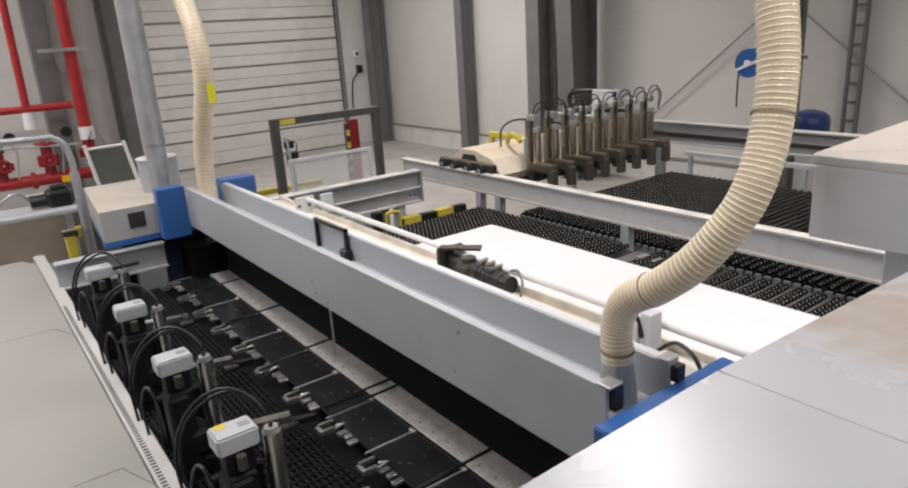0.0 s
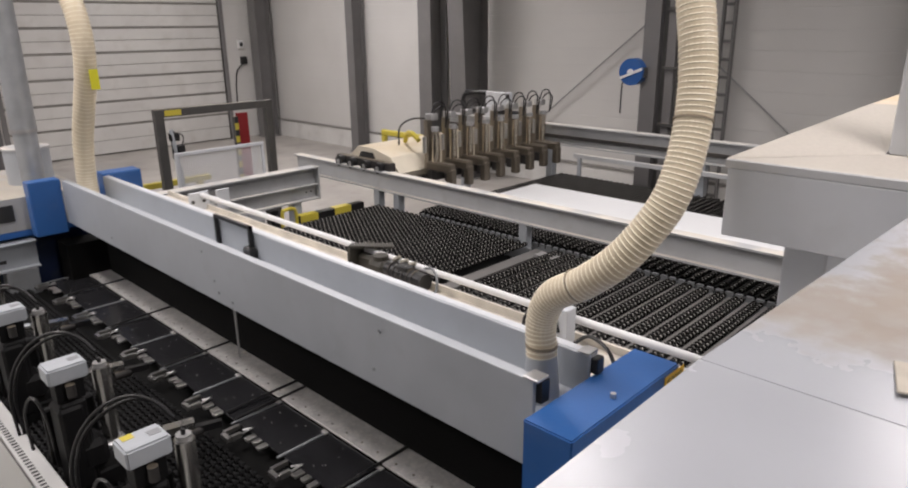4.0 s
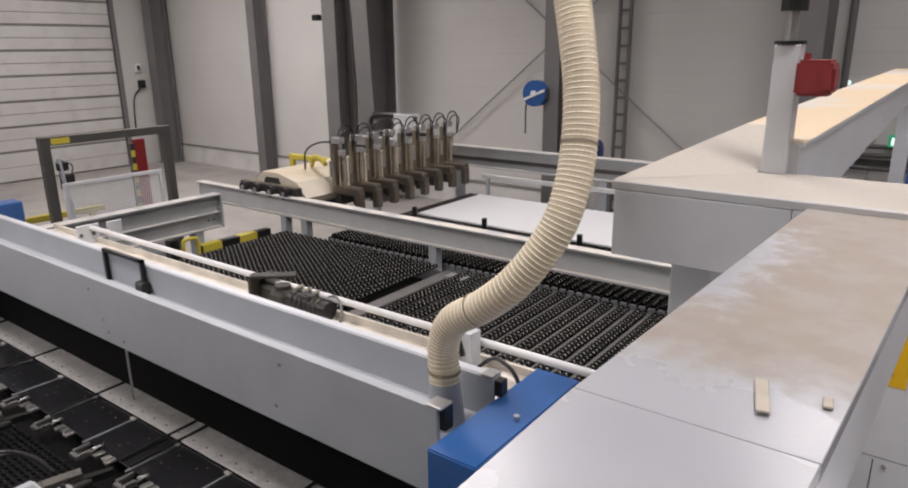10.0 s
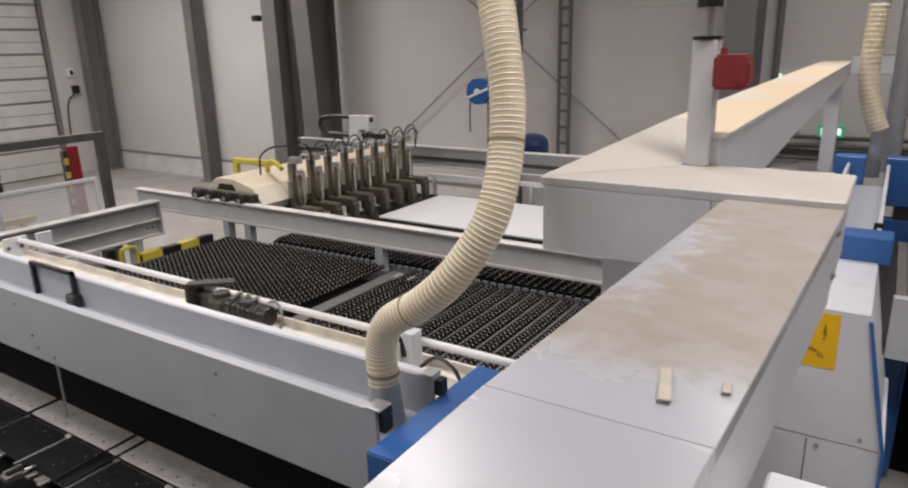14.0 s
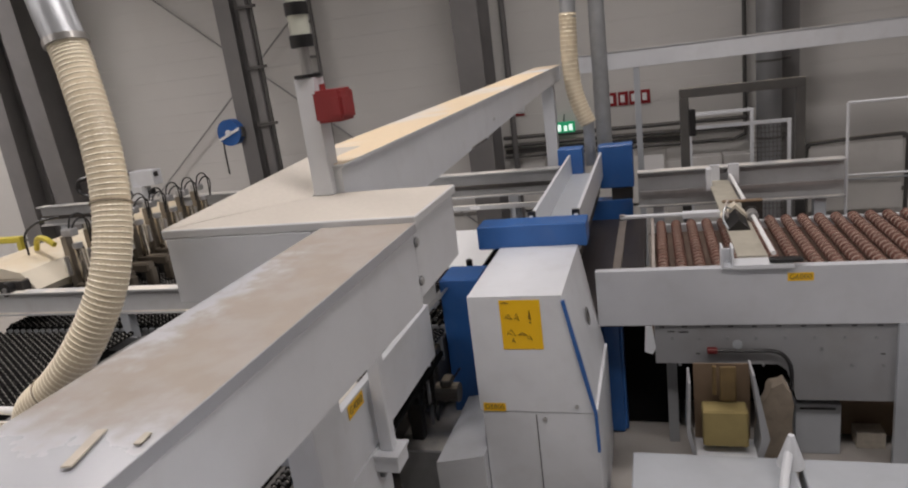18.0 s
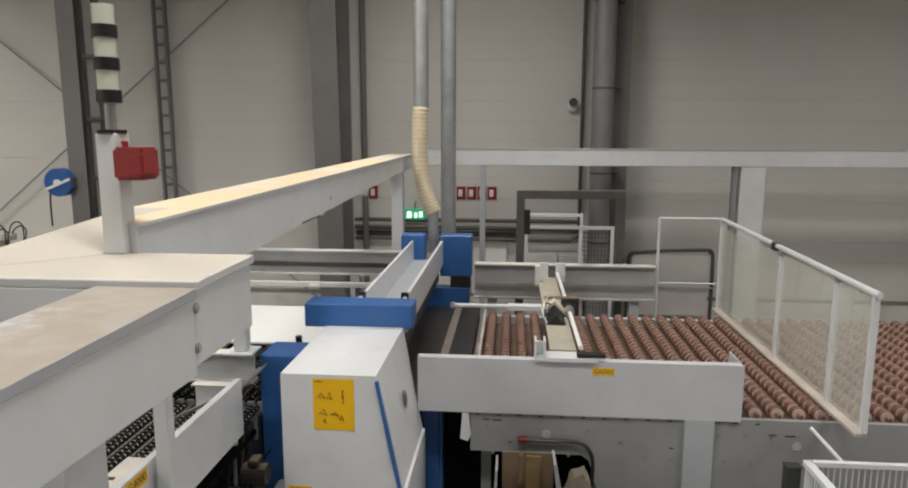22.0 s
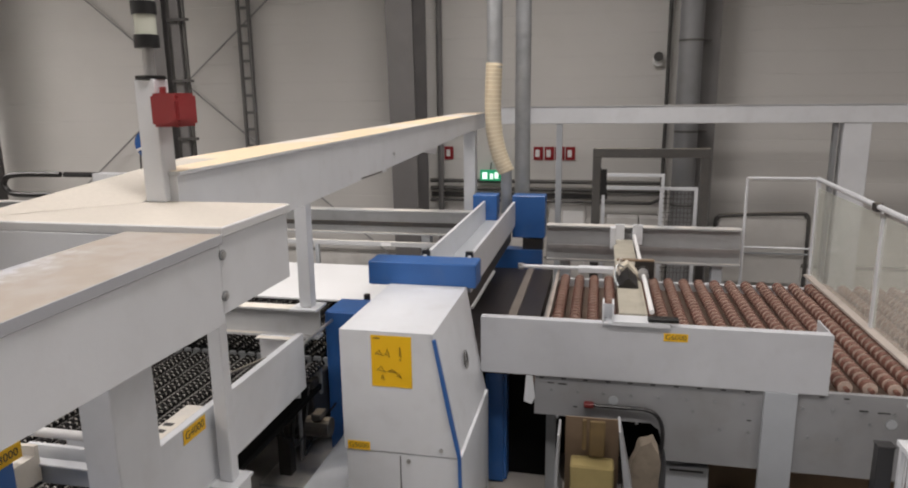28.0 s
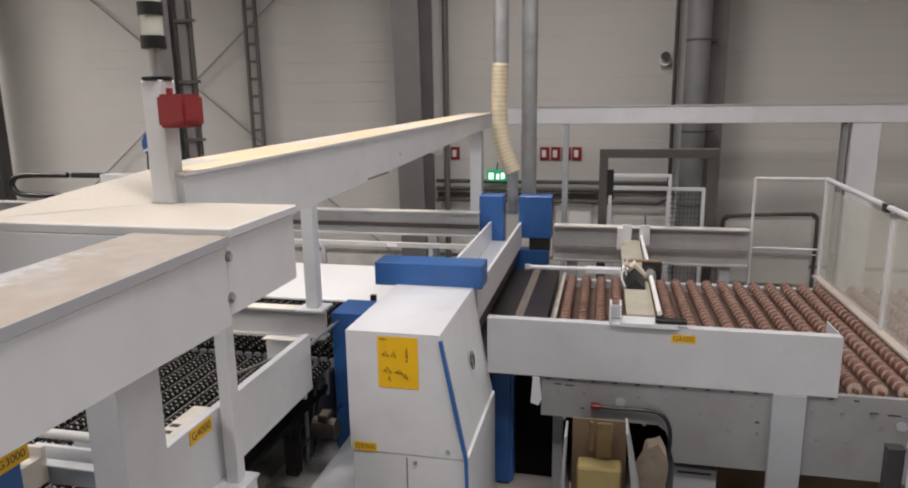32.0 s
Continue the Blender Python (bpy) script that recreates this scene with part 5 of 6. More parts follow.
feet(rl, ((-6.72, -0.12), (-6.35, -0.12), (-4.4, -0.12), (-1.6, -0.12)), 1.29, 0.1, GREY)
ibl = thing("end_beam", (-7.27, -1.8, FLOOR), "dusty grey ribbed steel beam at the end of the roller bed", "steel beam")
part("beam", hbeam("y", -2.9, -0.69, -7.27, 1.595, 0.4, 0.16), STEELGREY, ibl)
part("rib", B((-7.268, -7.20, -2.9, -0.69, 1.37, 1.385)), STEELGREY, ibl)
part("end_plate", B((-7.36, -7.18, -0.69, -0.675, 1.19, 1.598)), STEELGREY, ibl)
for y in (-0.76, -0.83):
    part("hole", C(((-7.262, y, 1.29), (-7.258, y, 1.29), 0.012), seg=8), PRINT, ibl)
feet(ibl, ((-7.27, -1.0), (-7.27, -2.6)), 1.2, 0.12, GREY)
fb = thing("far_beam", (-3.6, 3.05, FLOOR), "grey steel beam on the far side of the roller bed", "steel beam")
part("beam", hbeam("x", -8.6, -0.62, 3.05, 1.80, 0.3, 0.16), STEELGREY, fb)
part("cable_tray", B((-8.6, -0.62, 2.99, 3.03, 1.60, 1.65)), DARK, fb)
part("lower_rail", B((-5.9, -0.62, 2.9, 2.95, 1.36, 1.42), bevel=0.004), LITDUST, fb)
for x in (-5.8, -4.2, -2.6, -1.2):
    part("rail_post", B((x - 0.025, x + 0.025, 2.9, 2.94, ROLL - 0.1, 1.36)), GREY, fb)
part("sticker", B((-1.75, -1.62, 2.896, 2.8985, 1.37, 1.41)), SIGNW, fb)
feet(fb, ((-8.2, 3.05), (-6.4, 3.05), (-4.0, 3.05), (-1.2, 3.05)), 1.5, 0.12, GREY)
g2 = thing("light_gate", (-9.0, -1.0, FLOOR), "dark grey portal frame of a light barrier with a yellow tag", "portal frame", "light gates")
part("upright", B((-9.06, -8.96, -1.84, -1.73, FLOOR, 2.15), bevel=0.005), GATE, g2)
part("upright", B((-9.06, -8.96, -0.27, -0.16, FLOOR, 2.15), bevel=0.005), GATE, g2)
part("crossbar", B((-9.06, -8.96, -1.84, -0.16, 2.15, 2.25), bevel=0.005), GATE, g2)
part("tag", B((-8.96, -8.955, -1.72, -1.5, 2.165, 2.235)), YELLOW, g2)
part("sensor", C(((-8.9, -1.68, 1.62), (-8.9, -1.68, 1.98), 0.03)), BLACK, g2)
part("sensor_head", B((-8.94, -8.86, -1.72, -1.6, 1.85, 1.95), bevel=0.01), BLACK, g2)
part("sensor_bar", C(((-8.88, -1.62, 1.2), (-8.88, -1.70, 2.0), 0.026), seg=12), GREY, g2, smooth=True)
part("junction", B((-8.93, -8.83, -1.66, -1.56, 1.70, 1.80), bevel=0.012), BLACK, g2)
part("cable", tube(spline([(-8.86, -1.62, 1.95), (-8.84, -1.57, 1.9), (-8.85, -1.60, 1.76)], 10), 0.008, 6), BLACK, g2)
mf = thing("mesh_guard", (-8.6, -1.2, FLOOR), "white framed wire mesh guard panel", "mesh guard")
for bx in ((-8.62, -8.58, -1.82, -0.58, 1.70, 1.745), (-8.62, -8.58, -1.82, -1.78, FLOOR, 1.7), (-8.62, -8.58, -0.62, -0.58, FLOOR, 1.7), (-8.62, -8.58, -1.78, -0.62, 0.1, 0.14)):
    part("frame_bar", B(bx, bevel=0.004), WHITE, mf)
for k in range(38):
    part("wire", C(((-8.6, -1.76 + k * 0.03, 0.14), (-8.6, -1.76 + k * 0.03, 1.7), 0.005), seg=4), WHITE, mf)
for k in range(36):
    part("wire", C(((-8.6, -1.78, 0.66 + k * 0.03), (-8.6, -0.62, 0.66 + k * 0.03), 0.005), seg=4), WHITE, mf)
rp = thing("marked_post", (-10.2, 0.1, FLOOR), "red post with black and yellow hazard stripes", "post")
part("red_board", B((-10.25, -10.2, -0.05, 0.13, 0.9, 1.95)), DARKSIGN, rp)
part("base", B((-10.26, -10.18, -0.12, 0.24, FLOOR, 0.9)), GATE, rp)
for k in range(5):
    part("stripe", B((-10.19, -10.18, -0.11, -0.05, 0.9 + k * 0.2, 1.0 + k * 0.2)), YELLOW, rp)
    part("stripe", B((-10.19, -10.18, -0.11, -0.05, 1.0 + k * 0.2, 1.1 + k * 0.2)), PRINT, rp)
part("stripe_back", B((-10.26, -10.19, -0.11, -0.05, FLOOR, 1.9)), GATE, rp)
yb = thing("floor_barrier", (-9.6, -1.6, FLOOR), "yellow painted steel barrier rail near the gate", "barrier")
part("rail", B((-9.45, -9.37, -2.5, -1.0, 1.17, 1.25), bevel=0.01), YELLOW, yb)
for y in (-2.3, -1.2):
    part("post", B((-9.45, -9.37, y, y + 0.08, FLOOR, 1.17), bevel=0.01), YELLOW, yb)
st = thing("stop_bar", (-7.0, -0.9, FLOOR), "black and yellow striped stop bar at the bed's edge", "stop bar")
part("bar", B((-7.08, -6.98, -1.14, -0.16, 0.97, 1.09), bevel=0.006), BLACK, st)
for y in (-1.12, -0.62):
    part("stripe", B((-7.083, -6.977, y, y + 0.25, 0.968, 1.093)), YELLOW, st)
part("leg", B((-7.07, -6.99, -1.1, -1.02, FLOOR, 0.97)), BLACK, st)
part("leg", B((-7.07, -6.99, -0.4, -0.32, FLOOR, 0.97)), BLACK, st)
part("hoop", tube(spline([(-7.0, -1.35, 0.85), (-7.0, -1.35, 1.16), (-7.0, -1.31, 1.2), (-7.0, -1.21, 1.2), (-7.0, -1.165, 1.14), (-7.0, -1.165, 0.85)], 18), 0.022, 8), YELLOW, st)
part("post", B((-7.1, -7.0, -1.50, -1.40, FLOOR, 1.22)), BLACK, st)

# ---- pusher carriage with clamp heads ----
push = thing("pusher_carriage", (-7.1, 1.5, ROLL), "beige dusty pusher carriage spanning the roller bed", "carriage")
part("bridge", prism([(-7.45, 1.42), (-6.50, 1.42), (-6.46, 1.50), (-6.62, 1.68), (-6.95, 1.76), (-7.25, 1.76), (-7.45, 1.60)], "y", 0.0, 2.95), BEIGE, push)
part("end_frame", B((-7.60, -6.52, -0.10, 0.0, 1.47, 1.63), bevel=0.012), DARK, push)
for x in (-7.46, -7.22, -6.94, -6.68):
    part("guide_wheel", C(((x, -0.17, 1.56), (x, -0.10, 1.56), 0.068), seg=16), BLACK, push, smooth=True)
    part("wheel_hub", C(((x, -0.18, 1.56), (x, -0.17, 1.56), 0.028), seg=10), ALU, push)
part("end_hole", prism([(-7.25, 1.60), (-6.9, 1.60), (-6.95, 1.70), (-7.18, 1.70)], "y", -0.012, 0.0), PRINT, push)
part("under_frame", B((-7.3, -6.75, 0.1, 2.9, 1.25, 1.42)), GREY, push)
part("head_bar", B((-6.60, -6.46, 0.2, 2.85, 1.32, 1.419)), DARK, push)
part("chain_box", B((-7.75, -7.35, 3.05, 3.25, 1.98, 2.2), bevel=0.006), WHITE, push)
part("box_bracket", B((-7.72, -7.55, 3.0, 3.2, 1.76, 1.98)), WHITE, push)
part("box_plug", B((-7.4, -7.34, 3.08, 3.16, 2.1, 2.17)), DARK, push)
loop = [(-7.4, 3.15, 2.17), (-7.8, 3.15, 2.17), (-8.12, 3.15, 2.16), (-8.29, 3.15, 2.12), (-8.35, 3.15, 2.02), (-8.29, 3.15, 1.92), (-8.12, 3.15, 1.88), (-7.6, 3.15, 1.88), (-7.0, 3.15, 1.88)]
part("chain_run", C(((-7.74, 3.15, 2.171), (-8.27, 3.15, 2.171), 0.036), seg=8), BLACK, push)
chain = part("energy_chain", tube(spline(loop, 48), 0.04, 8), BLACK, push, "black energy chain loop")
yf = thing("yellow_hoop", (-10.9, 4.0, FLOOR), "yellow protective hoop beside the far beam", "hoop")
for bx in ((-11.52, -11.40, 3.95, 4.05, FLOOR, 1.02), (-10.38, -10.26, 3.95, 4.05, FLOOR, 1.02), (-11.52, -10.26, 3.95, 4.05, 1.02, 1.13)):
    part("bar", B(bx, bevel=0.012), YELLOW, yf)
heads = []


def clamp_head(y):
    c = part("clamp_head", B((-6.44, -6.36, y - 0.05, y + 0.035, 1.45, 2.12), bevel=0.008), HEADM, push, "bronze pneumatic clamp head with black cables")
    part("cylinder", C(((-6.28, y, 1.60), (-6.28, y, 2.02), 0.047), seg=18), BRONZE, c, smooth=True)
    part("bore", C(((-6.36, y + 0.11, 1.62), (-6.36, y + 0.11, 1.98), 0.034), seg=14), BRONZE, c, smooth=True)
    part("cap", B((-6.41, -6.27, y - 0.055, y + 0.055, 2.12, 2.20), bevel=0.012), ALU, c, "pale terminal cap")
    part("collar", C(((-6.28, y, 1.99), (-6.28, y, 2.04), 0.05), seg=16), ALU, c, smooth=True)
    part("gauge", C(((-6.37, y - 0.10, 1.72), (-6.37, y - 0.10, 1.92), 0.028), seg=12), CHROME, c, smooth=True)
    part("arm", B((-6.40, -5.98, y - 0.06, y + 0.06, 1.50, 1.61), bevel=0.018), JAW, c)
    part("jaw", B((-6.06, -5.96, y - 0.05, y + 0.05, 1.31, 1.55), bevel=0.014), JAW, c)
    part("lower_jaw", B((-6.40, -6.3, y - 0.05, y + 0.05, 1.3, 1.5), bevel=0.01), DARK, c)
    for dx, h in ((0.0, 2.33), (0.04, 2.28)):
        part("cable", tube(spline([(-6.34 + dx, y, 2.19), (-6.33 + dx, y + 0.04, h - 0.03), (-6.32 + dx, y + 0.13, h), (-6.31 + dx, y + 0.21, h - 0.07), (-6.33, y + 0.23, 2.0)], 16), 0.009, 6), BLACK, c)
    return c


for i in range(8):
    if i == 0:
        heads.append(clamp_head(0.45))
    else:
        heads.append(copy_thing(heads[0], pose(0, i * 0.312, 0)))
part("cable_sleeve", tube(spline([(-6.95, 0.55, 1.78), (-6.85, 0.5, 1.9), (-6.7, 0.45, 1.92), (-6.55, 0.42, 1.85)], 12), 0.03, 8), YELLOW, push, "yellow cable sleeve")
part("cable", tube(spline([(-6.85, 0.35, 1.77), (-6.8, 0.33, 2.0), (-6.6, 0.35, 2.12), (-6.4, 0.42, 2.14)], 14), 0.012, 6), BLACK, push)

# board that travels between the beds
board = thing("board", (-4.0, -1.42, ROLL), "large white board lying on the roller bed", "board")
part("sheet", B((-5.82, -2.18, -2.14, -0.70, ROLL, ROLL + 0.022), bevel=0.002), PANEL, board)
pegs = []
for x, y in ((-5.78, 1.2), (-4.69, 1.2), (-3.42, 1.18), (-2.64, 1.2), (-1.35, 1.2)):
    p = thing("stop_peg", (x, y, ROLL - 0.05), "small black pop-up stop peg", "peg", "pop-up stop pegs")
    part("pin", C(((x, y, ROLL - 0.3), (x, y, ROLL + 0.13), 0.032), seg=14), BLACK, p, smooth=True)
    pegs.append(p)
pegs1 = []
for x, y in ((-4.71, -1.33), (-3.45, -1.40), (-2.33, -1.45)):
    p = thing("stop_peg", (x, y, ROLL - 0.05), "small black pop-up stop peg", "peg", "pop-up stop pegs")
    part("pin", C(((x, y, ROLL - 0.3), (x, y, ROLL + 0.13), 0.032), seg=14), BLACK, p, smooth=True)
    pegs1.append(p)

# ---- white transfer unit beside the cross saw ----
tu = thing("transfer_unit", (-1.1, -1.6, FLOOR), "white guarded transfer unit with a black roller bed", "transfer unit")
part("guard_plate", B((-1.145, -1.10, -2.6, -0.82, 1.18, 1.58), bevel=0.003), WHITE, tu)
part("top_ledge", B((-1.245, -1.146, -2.6, -1.97, 1.552, 1.576), bevel=0.003), LITDUST, tu, "dusty slotted ledge")
for k in range(6):
    part("ledge_slot", B((-1.23, -1.18, -2.56 + 0.07 * k, -2.53 + 0.07 * k, 1.576, 1.5775)), PRINT, tu)
part("inner_tray", B((-1.42, -1.146, -1.93, -0.845, 1.20, 1.215)), DUSTBAR, tu)
part("end_plate", B((-1.42, -1.147, -0.845, -0.82, 1.1, 1.555), bevel=0.003), WHITE, tu)
part("end_flange", B((-1.42, -1.147, -0.90, -0.846, 1.545, 1.555)), LITDUST, tu)
part("lower_panel", B((-1.145, -1.09, -2.6, -1.87, FLOOR, 1.18)), WHITE, tu)
part("cross_rod", C(((-1.55, -1.15, 1.36), (-1.25, -0.86, 1.45), 0.011)), GATE, tu, smooth=True)
part("rod_knob", C(((-1.262, -0.872, 1.446), (-1.235, -0.847, 1.454), 0.022), seg=12), GATE, tu, smooth=True)
part("post_base", B((-1.11, -0.95, -2.06, -1.90, 1.06, 1.155), bevel=0.005), WHITE, tu)
part("foot_bracket", B((-1.09, -1.06, -2.02, -1.92, 1.0, 1.06), bevel=0.004), GREYDK, tu)
lb = thing("machine_label", (-1.09, -2.2, 1.44), "small yellow machine number label with black print", "label", "machine labels")
part("plate", B((-1.0985, -1.0955, -2.24, -2.05, 1.495, 1.57)), STICKER, lb)
lettering("letters", "G4000", 0.06, (-1.095, -2.145, 1.5325), (90, 0, 90), PRINT, lb)
lb = thing("machine_label", (-1.374, -2.96, 1.75), "large yellow machine number label with black print", "label", "machine labels")
part("plate", B((-1.3745, -1.3715, -3.05, -2.885, 1.768, 1.836)), STICKER, lb)
lettering("letters", "G3000", 0.048, (-1.371, -2.9675, 1.802), (90, 0, 90), PRINT, lb)
ud = thing("drive_block", (-0.95, -0.2, FLOOR), "dark drive mechanism under the cross saw", "machine drive")
part("block", B((-1.75, -1.27, -0.35, 0.3, 0.5, 1.0), bevel=0.01), DARK, ud)
part("back_panel", B((-1.9, -0.76, 0.35, 0.4, FLOOR, 1.05)), DARK, ud)
part("base", B((-1.6, -0.76, -0.7, 0.3, FLOOR, 0.3), bevel=0.01), STEELGREY, ud)
part("motor", C(((-1.45, -0.85, 0.85), (-1.45, -0.6, 0.85), 0.09)), DARK, ud)
for k in range(4):
    part("cable", tube(spline([(-1.55 + k * 0.09, -0.40, 1.0), (-1.5 + k * 0.10, -0.62 - 0.03 * k, 0.78 - 0.06 * k), (-1.42 + k * 0.06, -0.55 + 0.05 * k, 0.62), (-1.38 + k * 0.1, -0.36, 0.7 + 0.05 * k)], 14), 0.009, 6), BLACK, ud)
part("hanging_rod", C(((-1.32, -0.5, 0.42), (-1.32, -0.5, 0.95), 0.016), seg=8), GREYDK, ud)
part("side_motor", join(C(((-1.2, -0.62, 0.78), (-1.02, -0.62, 0.78), 0.075), seg=16), B((-1.15, -1.07, -0.68, -0.56, 0.85, 0.9), bevel=0.008)), DARK, ud)
for k in range(4):
    part("pneumatic_line", C(((-1.35 + 0.05 * k, -0.8, 1.3 + 0.04 * k), (-1.35 + 0.05 * k, 0.2, 1.3 + 0.04 * k), 0.012), seg=6), CHROME, ud)
cv = thing("sloped_cover", (-0.9, -1.2, FLOOR), "white box cover with a sloping top beside the cabinet", "cover")
part("sheet", prism([(-0.735, 0.575), (-1.09, 0.505), (-1.09, FLOOR), (-0.735, FLOOR)], "y", -1.14, -0.20), WHITE, cv)

# ---- below the outfeed table ----
hop = thing("dust_bin", (0.87, -0.5, FLOOR), "pale waste bin with a yellow foam block under the outfeed table", "bin")
part("side", prism([(0.635, 0.88), (0.65, 0.88), (0.64, 0.5), (0.69, 0.24), (0.67, 0.22), (0.615, 0.48)], "y", -0.62, -0.38), DIRTYSHADE, hop)
part("side", prism([(1.045, 0.94), (1.06, 0.94), (1.155, 0.46), (1.09, 0.23), (1.07, 0.24), (1.10, 0.47)], "y", -0.62, -0.38), DIRTYSHADE, hop)
part("tray", B((0.66, 1.10, -0.66, -0.36, 0.2, 0.30), bevel=0.006), WHITE, hop)
part("foam", B((0.725, 1.025, -0.58, -0.42, 0.36, 0.64), bevel=0.012), FOAM, hop)
part("back", B((0.68, 1.06, -0.36, -0.35, 0.29, 0.9)), CARDB, hop)
part("spout", B((0.85, 0.96, -0.47, -0.45, 0.66, 0.93), bevel=0.008), AMBER, hop, "amber dust sleeve")
part("spout_edge", B((0.80, 0.83, -0.46, -0.44, 0.70, 0.93), bevel=0.006), AMBER, hop, "amber dust sleeve")
part("base", B((0.7, 1.06, -0.6, -0.4, FLOOR, 0.2)), GREYDK, hop)
bag = thing("dust_bag", (1.24, -0.2, FLOOR), "crumpled beige dust bag beside the waste bin", "bag")
bm = prism([(1.11, FLOOR), (1.34, FLOOR), (1.36, 0.30), (1.345, 0.62), (1.30, 0.70), (1.22, 0.66), (1.17, 0.54), (1.12, 0.40)], "y", -0.26, -0.12)
bmesh.ops.subdivide_edges(bm, edges=bm.edges, cuts=3, use_grid_fill=True)
for v in bm.verts:
    v.co.y += noise.noise(v.co * 7.0) * 0.05
    v.co.x += noise.noise(v.co * 9.0 + Vector((3, 1, 2))) * 0.02
part("bag", bm, BAGM, bag, smooth=True)
cbl = thing("power_cable", (1.1, -0.03, FLOOR), "dark cable with a red plug on the table's side beam", "cable")
part("plug", B((0.80, 0.875, -0.05, 0.008, 0.822, 0.862), bevel=0.008), DARKRED, cbl)
part("wire", tube(spline([(0.875, -0.03, 0.845), (1.05, -0.03, 0.842), (1.25, -0.03, 0.842), (1.34, -0.03, 0.80), (1.385, -0.03, 0.70), (1.385, -0.04, 0.55), (1.36, -0.06, 0.3), (1.35, -0.08, FLOOR)], 30), 0.015, 8), BLACK, cbl)
low = thing("low_cabinet", (1.5, -1.4, FLOOR), "low white cabinets with handles before the outfeed table", "cabinet", "low cabinets")
part("body", B((0.24, 1.28, -2.6, -0.68, FLOOR, 0.36), bevel=0.008), GREY, low)
part("handle", tube([(0.45, -1.2, 0.36), (0.45, -1.2, 0.42), (0.45, -1.38, 0.42), (0.45, -1.38, 0.36)], 0.014, 8), ALU, low)
low = thing("low_cabinet", (2.2, -1.4, FLOOR), "low white cabinet with a dusty top", "cabinet", "low cabinets")
part("body", B((1.32, 2.0, -2.6, -0.68, FLOOR, 0.36), bevel=0.008), GREY, low)
low = thing("low_cabinet", (3.0, -1.4, FLOOR), "low white cabinet with a dusty top", "cabinet", "low cabinets")
part("body", B((2.06, 3.2, -2.6, -0.68, FLOOR, 0.36), bevel=0.008), GREY, low)
cone = thing("suction_funnel", (1.22, -0.8, 0.36), "small white suction funnel on the low cabinet", "funnel")
bm = bmesh.new()
cyl(bm, (1.26, -0.75, 0.36), (1.26, -0.75, 0.58), 0.09, 16, 0.02)
part("cone", bm, WHITE, cone, smooth=True)
part("pipe", tube(spline([(1.12, -1.3, 0.38), (1.18, -1.0, 0.40), (1.24, -0.78, 0.46)], 10), 0.03, 10), WHITE, cone)
und = thing("table_underframe", (2.0, 0.5, FLOOR), "grey boxes and braces beneath the outfeed table", "underframe")
part("box", B((1.44, 1.76, 0.1, 0.5, FLOOR, 0.335), bevel=0.006), GREY, und)
part("box_slot", B((1.47, 1.72, 0.096, 0.1, 0.29, 0.305)), PRINT, und)
part("brown_board", B((1.80, 6.0, 0.4, 1.2, FLOOR, 0.32)), CARDB, und)
part("pale_offcut", B((1.9, 2.1, 0.2, 0.36, FLOOR, 0.03), bevel=0.004), WOODC, und)
part("brace", B((0.5, 0.58, 0.2, 0.28, FLOOR, 0.9)), GREYDK, und)
# Near-black sheets added to paint the shade beneath the table.
part("shade_panel", B((0.3, 7.0, 0.9, 0.95, FLOOR, 0.85)), INSHADE, und)
part("shade_frame", B((-0.1, 0.6, 0.5, 0.55, FLOOR, 0.95)), INSHADE, und)
for k in range(26):
    bx = 0.55 + (k % 13) * 0.2 + 0.05 * (k // 13)
    part("bolt", C(((bx, 0.01, 0.93 - 0.22 * (k // 13) * (1 if k % 3 else 0.4)), (bx, 0.002, 0.93 - 0.22 * (k // 13) * (1 if k % 3 else 0.4)), 0.012), seg=8), GREYDK, out)
part("side_tab", prism([(0.355, 1.04), (0.405, 1.04), (0.425, 0.86), (0.40, 0.81), (0.34, 0.83)], "y", -0.02, 0.0), WHITE, out)
wm = thing("mesh_guard", (2.7, -1.1, FLOOR), "white framed wire mesh guard panel", "mesh guard")
for bx in ((2.79, 2.85, -1.9, -0.44, 0.93, 0.97), (2.81, 2.84, -0.48, -0.44, FLOOR, 0.93), (2.81, 2.84, -1.9, -1.86, FLOOR, 0.93)):
    part("frame_bar", B(bx, bevel=0.004), WHITE, wm)
for k in range(34):
    part("wire", C(((2.825, -1.84 + k * 0.041, 0.0), (2.825, -1.84 + k * 0.041, 0.93), 0.006), seg=5), WHITE, wm)
for bx in ((2.84, 4.6, -0.50, -0.46, 0.945, 0.985), (2.84, 4.6, -0.50, -0.46, 0.05, 0.09), (4.56, 4.6, -0.495, -0.465, FLOOR, 0.945)):
    part("frame_bar", B(bx, bevel=0.004), WHITE, wm)
for k in range(42):
    part("wire", C(((2.87 + k * 0.041, -0.48, 0.09), (2.87 + k * 0.041, -0.48, 0.945), 0.005), seg=4), WHITE, wm)
part("stay", C(((2.98, -0.1, 1.06), (3.05, -0.46, 0.97), 0.014), seg=8), WHITE, wm)
dk = thing("guard_post", (2.74, -0.37, FLOOR), "dark grey post beside the mesh guard", "post")
part("post", B((2.70, 2.80, -0.42, -0.34, FLOOR, 0.89), bevel=0.006), BINM, dk)
part("cap", B((2.695, 2.805, -0.425, -0.335, 0.89, 0.90), bevel=0.003), BINM, dk)

